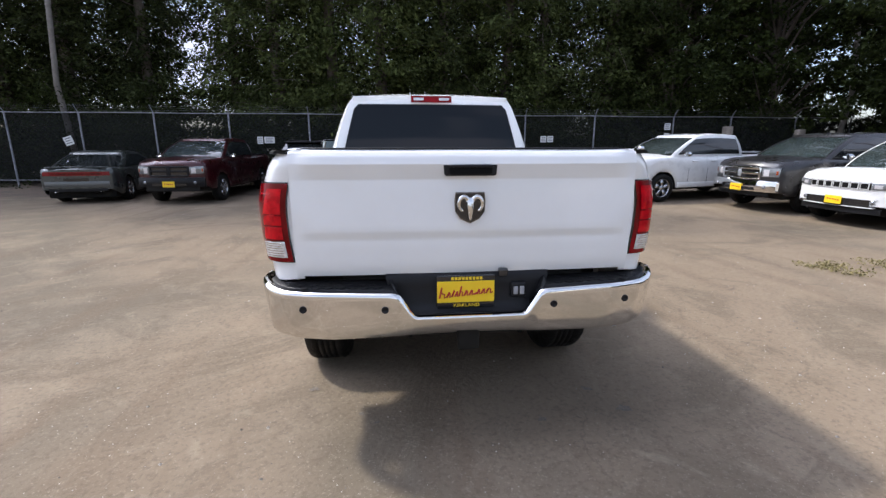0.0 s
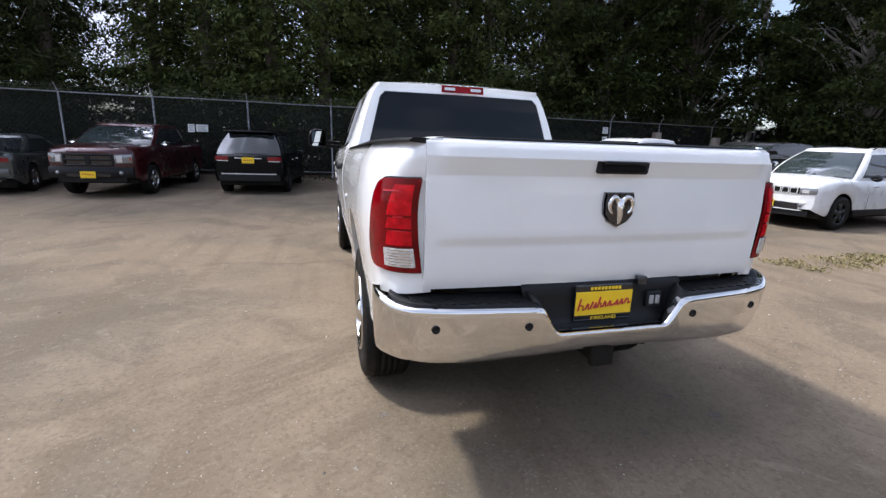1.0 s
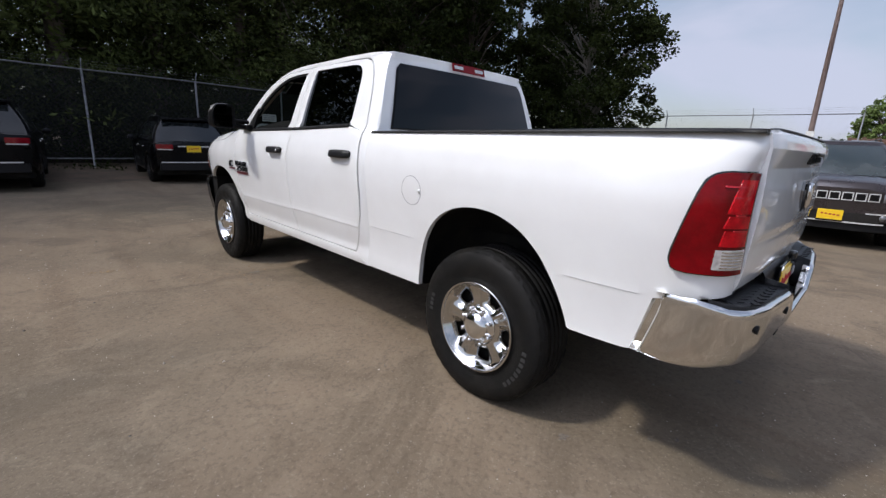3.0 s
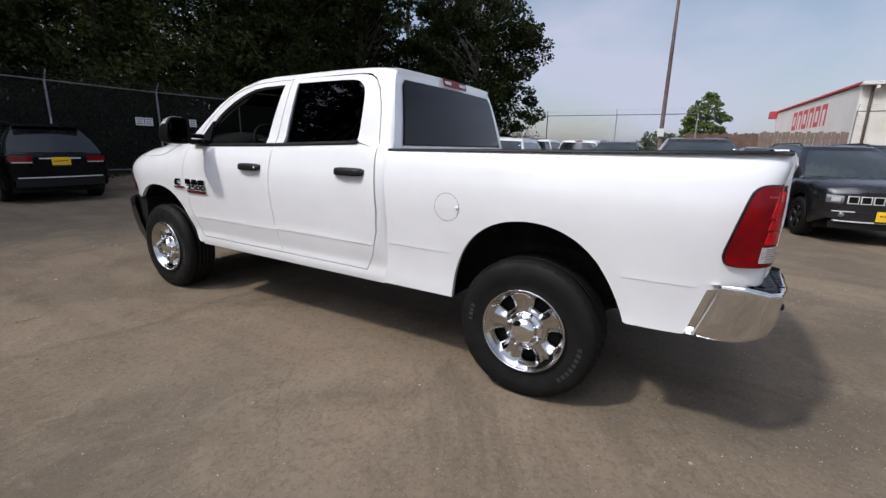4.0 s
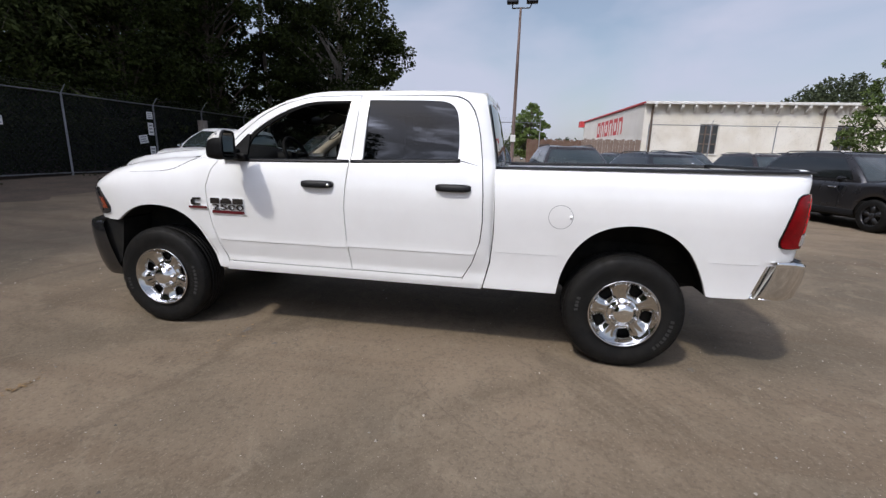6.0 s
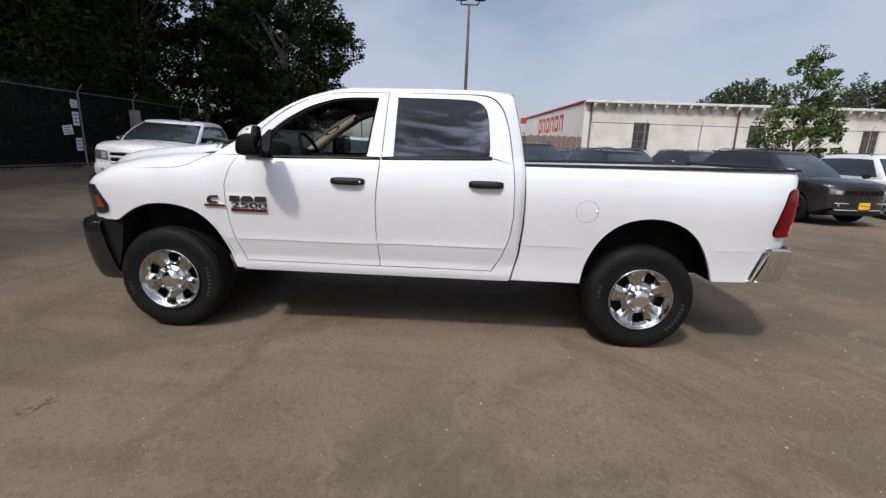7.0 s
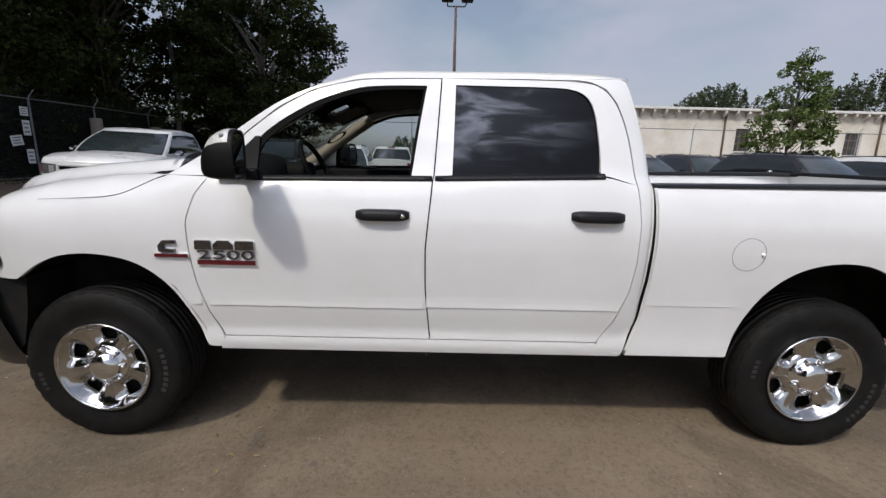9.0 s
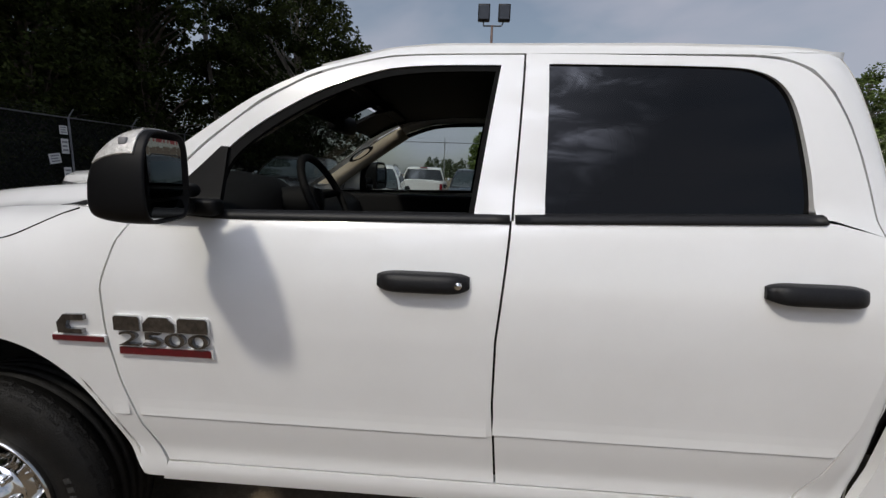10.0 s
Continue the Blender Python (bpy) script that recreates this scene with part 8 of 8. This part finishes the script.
def bushy(seed, outline, clumps, per, leaf, material, bark, label, trunk_r=0.2, name="broadleaf_tree", fill=0.30):
    """A full-crowned tree: outline gives (height, radius) of its crown; lobed leaf clumps with clear edges, each at the end of a limb, and gaps between them."""
    rg = random.Random(seed)
    t = thing(name, label, "tree")
    bm = bmesh.new()
    low, top = outline[0][0], outline[-1][0]
    girth = max(r for _, r in outline)
    lean = (rg.uniform(-0.03, 0.03), rg.uniform(-0.03, 0.03))
    axis = lambda z: Vector((lean[0] * z + 0.12 * math.sin(z * 0.5), lean[1] * z + 0.1 * math.cos(z * 0.4), z))
    tube(bm, [axis(z) for z in np.linspace(-0.1, top * 0.94, 14)], trunk_r, 9, 0.02)
    verts, faces = [], []
    for k in range(clumps):
        zz = low + (top - low) * rg.random()
        wide = float(np.interp(zz, [q[0] for q in outline], [q[1] for q in outline]))
        if rg.random() > (wide / girth) ** 0.8:
            zz = rg.uniform(low, low + 0.6 * (top - low))
            wide = float(np.interp(zz, [q[0] for q in outline], [q[1] for q in outline]))
        a = rg.uniform(0, 2 * math.pi)
        f = math.sqrt(rg.uniform(fill, 1.0)) * (0.90 + 0.22 * noise.noise((math.cos(a) * 1.6 + seed, math.sin(a) * 1.6, zz * 0.45)))
        c = axis(zz) + Vector((math.cos(a), math.sin(a), 0)) * wide * f
        if k % 3 == 0:
            z0 = max(low * 0.5, zz - rg.uniform(0.3, 0.8) * girth)
            tube(bm, [axis(z0), (axis(z0) * 0.45 + c * 0.55) + Vector((0, 0, 0.10 * girth)), c], trunk_r * 0.30, 5, 0.008)
        cr = rg.uniform(0.55, 1.25) * girth * 0.135
        for q in range(int(per * rg.uniform(0.6, 1.3))):
            d = Vector((rg.gauss(0, 1), rg.gauss(0, 1), rg.gauss(0, 1))).normalized() * cr * rg.uniform(0.25, 1.0) ** 0.5
            p = c + Vector((d.x, d.y, d.z * 0.75))
            u = Vector((d.x / cr + rg.uniform(-0.7, 0.7), d.y / cr + rg.uniform(-0.7, 0.7), rg.uniform(-0.9, 0.25))).normalized()
            n_ = u.cross(Vector((rg.uniform(-1, 1), rg.uniform(-1, 1), rg.uniform(-1, 1)))).normalized()
            ln = leaf * rg.uniform(0.6, 1.3)
            w = ln * rg.uniform(0.30, 0.46)
            i = len(verts)
            verts += [tuple(p), tuple(p + u * ln * 0.5 + n_ * w), tuple(p + u * ln), tuple(p + u * ln * 0.5 - n_ * w)]
            faces.append((i, i + 1, i + 2, i + 3))
    part("trunk", bm, bark, t)
    from_arrays("crown", verts, faces, material, t, "stuff")
    return t


rng = random.Random(11)
G = "conifers behind the fence"
kinds = [conifer(1, 30.0, 2.7, "dense dark green cedar with drooping boughs behind the fence"), conifer(2, 28.0, 3.0, "dense dark green cedar with drooping boughs behind the fence"), conifer(3, 32.0, 2.8, "dense dark green cedar with drooping boughs behind the fence")]
spots = []
x = -40.0
while x < 20.0:
    spots.append((x + rng.uniform(-0.4, 0.4), 19.3 + rng.uniform(-0.3, 0.8)))
    x += 2.75 + rng.uniform(-0.3, 0.4)
x = -40.0
while x < 26.0:
    spots.append((x + rng.uniform(-0.6, 0.6), 23.2 + rng.uniform(-0.8, 1.2)))
    x += 4.2 + rng.uniform(-0.4, 0.6)
spots = [p for p in spots if abs(p[0] + 10.0) > (1.25 if p[1] < 21.5 else 0.6) and not (p[1] > 21.5 and p[0] > 15.0)]
for k, ob in enumerate(kinds):
    tagged(ob, group=G)
for k, (px, py) in enumerate(spots):
    ob = kinds[k % 3]
    m = pose(px, py, 0.45, 0, 0, rng.uniform(0, 360)) @ Matrix.Scale(rng.uniform(0.92, 1.08), 4)
    if k < 3:
        ob.matrix_basis = m
    else:
        c = copy_thing(ob, pose(px, py, 0.45, 0, 0, rng.uniform(0, 360)))
        s = rng.uniform(0.88, 1.1)
        c.scale = (s, s, s * rng.uniform(0.95, 1.1))

# broadleaf trees at the east end of the row
big = bushy(21, [(1.3, 2.6), (2.0, 3.5), (3.1, 4.3), (4.2, 3.6), (5.2, 4.0), (6.6, 4.5), (7.6, 3.9), (8.8, 3.0), (11.0, 2.3), (13.0, 0.6)], 300, 190, 0.16, LEAF, PALEBARK, "large leafy maple with pale limbs at the lot edge", 0.22, fill=0.12)
big.matrix_basis = pose(21.3, 11.6, 0.2, 0, 0, 40)
other = bushy(27, [(1.0, 2.8), (3.0, 4.0), (6.0, 3.9), (9.0, 3.6), (12.0, 2.8), (15.5, 0.8)], 250, 150, 0.16, LEAF, BARK, "dense leafy maple behind the fence", 0.20, fill=0.10)
other.matrix_basis = pose(13.6, 18.6, 0.4, 0, 0, 200)
copy_thing(other, pose(18.2, 17.8, 0.35, 0, 0, 310))
copy_thing(other, pose(20.6, 20.8, 0.35, 0, 0, 70))
copy_thing(big, pose(25.6, 16.4, 0.3, 0, 0, 160))
alder = broadleaf(51, 19.0, 2.6, 8.0, LEAF, PALEBARK, "slender alder with a pale bare trunk behind the fence", 9000, 0.20, 0.13, 0.0)
alder.matrix_basis = pose(-13.6, 17.0, 0.4, 0, 0, 30)
copy_thing(alder, pose(20.2, 15.9, 0.35, 0, 0, 140))
birch = bushy(61, [(2.0, 1.3), (4.5, 2.2), (8.0, 2.5), (12.0, 2.0), (16.0, 0.4)], 120, 75, 0.14, YOUNG, PALEBARK, "thin sunlit birch in a gap between the cedars", 0.10, fill=0.05)
birch.matrix_basis = pose(-11.6, 21.4, 0.4, 0, 0, 10)
copy_thing(birch, pose(-8.2, 22.4, 0.4, 0, 0, 130))
young = bushy(33, [(0.6, 1.3), (1.6, 2.3), (3.6, 2.2), (5.0, 1.9), (6.3, 1.2), (7.5, 0.25)], 210, 95, 0.13, YOUNG, BARK, "young airy green tree before the warehouse wall", 0.08, "young_tree", fill=0.05)
young.matrix_basis = pose(21.9, -17.6, -0.035)
far = bushy(41, [(1.2, 2.0), (3.5, 2.8), (6.0, 2.7), (7.8, 1.7), (9.0, 0.4)], 260, 60, 0.26, YOUNG, BARK, "distant green tree beyond the timber fence", 0.2)
far.matrix_basis = pose(66, 0.0, 0)

# brambles and weeds along the fences
verts, faces = [], []


def clump(cx, cy, z0, rad, h, num, size):
    for k in range(num):
        a, d = rng.uniform(0, 6.28), rad * math.sqrt(rng.random())
        z = z0 + h * rng.random() ** 1.3 * (1 - 0.4 * d / rad)
        p = Vector((cx + d * math.cos(a), cy + d * math.sin(a), z))
        u = Vector((rng.uniform(-1, 1), rng.uniform(-1, 1), rng.uniform(-0.3, 1))).normalized()
        n_ = u.cross(Vector((rng.uniform(-1, 1), rng.uniform(-1, 1), rng.uniform(-1, 1)))).normalized()
        ln = size * rng.uniform(0.5, 1.3)
        i = len(verts)
        verts.extend([tuple(p), tuple(p + u * ln * 0.5 + n_ * ln * 0.3), tuple(p + u * ln), tuple(p + u * ln * 0.5 - n_ * ln * 0.3)])
        faces.append((i, i + 1, i + 2, i + 3))


for k in range(150):
    clump(rng.uniform(-34, 25), rng.uniform(16.85, 17.8), 0.4, rng.uniform(0.8, 1.2), rng.uniform(2.6, 5.0), 900, 0.095)
for k in range(60):
    clump(rng.uniform(23.9, 27.0), rng.uniform(9.0, 16.5), 0.2, rng.uniform(0.9, 1.5), rng.uniform(1.4, 3.6), 420, 0.12)
scrub = from_arrays("undergrowth", verts, faces, LEAF, None)
tagged(scrub, "dark leafy undergrowth pressed against the back of the fence", "undergrowth", kind="stuff")
verts, faces = [], []
for k in range(70):
    clump(rng.uniform(-30, 19), rng.uniform(15.1, 15.55), land(0, 15.3) + 0.02, 0.35, rng.uniform(0.15, 0.55), 26, 0.10)
weeds = from_arrays("weeds", verts, faces, LEAF, None)
tagged(weeds, "low green weeds growing along the fence foot", "weeds", kind="stuff")
verts, faces = [], []
for y in np.linspace(13, 4.0, 24):
    clump(24.7, y + rng.uniform(-0.3, 0.3), 0.0, 0.55, rng.uniform(1.3, 2.2), 700, 0.075)
br = from_arrays("brambles", verts, faces, YOUNG, None)
tagged(br, "low green brambles along the foot of the far fence", "brambles", kind="stuff")
verts, faces = [], []
for k in range(60):
    clump(6.2 + rng.uniform(-1.2, 1.2), 1.75 + rng.uniform(-0.30, 0.30), -0.035, 0.16, 0.03, 40, 0.034)
dry = from_arrays("dry_grass", verts, faces, shade("dry_grass_blades", (0.235, 0.195, 0.088), 0.9, jitter=0.4, spot=(0.15, 0.14, 0.06), amount=0.6), None)
tagged(dry, "thin dry grass sprouting from a crack in the lot", "grass", kind="stuff")

# wooded hill far beyond the warehouse, and low woods on the horizon
verts, faces = [], []


def far_tree(cx, cy, z0, h, w, num, pointed):
    for k in range(num):
        f = rng.random()
        wd = w * ((1 - f) if pointed else math.sqrt(max(0.05, 1 - (2 * f - 0.9) ** 2)))
        a = rng.uniform(0, 6.28)
        p = Vector((cx + wd * math.cos(a), cy + wd * math.sin(a), z0 + h * f))
        u = Vector((rng.uniform(-1, 1), rng.uniform(-1, 1), rng.uniform(-0.8, 0.8))).normalized()
        n_ = u.cross(Vector((rng.uniform(-1, 1), rng.uniform(-1, 1), rng.uniform(-1, 1)))).normalized()
        ln = w * 0.38
        i = len(verts)
        verts.extend([tuple(p), tuple(p + u * ln * 0.5 + n_ * ln * 0.35), tuple(p + u * ln), tuple(p + u * ln * 0.5 - n_ * ln * 0.35)])
        faces.append((i, i + 1, i + 2, i + 3))


def hill(b):
    """Height of the wooded skyline at a compass bearing, as seen 220 m away."""
    return float(np.interp(b, [80, 95, 108, 115, 117.2, 118.7, 121.8, 122.9, 126, 128.3, 130.2, 132, 134, 140, 150, 160], [4, 6, 8, 12, 22, 26, 29, 27, 21, 22, 29, 29, 31, 34, 36, 34]))


for k in range(620):
    b = rng.uniform(84, 158)
    dist = 220 + rng.uniform(-25, 40)
    for lv in range(2):
        h = hill(b) * (0.35 + 0.65 * rng.random()) if lv else hill(b)
        if h > 7 or lv == 0:
            tall = rng.uniform(6, 11)
            far_tree(-4 + dist * math.sin(radians(b)), 2 + dist * math.cos(radians(b)), max(-1.0, h - tall + 1.4), tall, rng.uniform(1.6, 3.0), 130, rng.random() < 0.45)
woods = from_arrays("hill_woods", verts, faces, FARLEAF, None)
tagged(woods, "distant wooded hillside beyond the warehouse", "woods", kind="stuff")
bm = bmesh.new()
grid(bm, [[Vector((-4 + d * math.sin(radians(b)), 2 + d * math.cos(radians(b)), f * max(0, hill(b) - 7))) for b in np.linspace(100, 165, 40)] for d, f in ((200, -0.05), (225, 0.8), (270, 1.0), (330, 0.9))])
hs = part("hillside", bm, shade("forest_floor", (0.05, 0.065, 0.03), 0.95, spot=(0.03, 0.04, 0.02), amount=0.7, scale=0.05), None)
tagged(hs, "green slope under the distant woods", "hill", kind="structure")
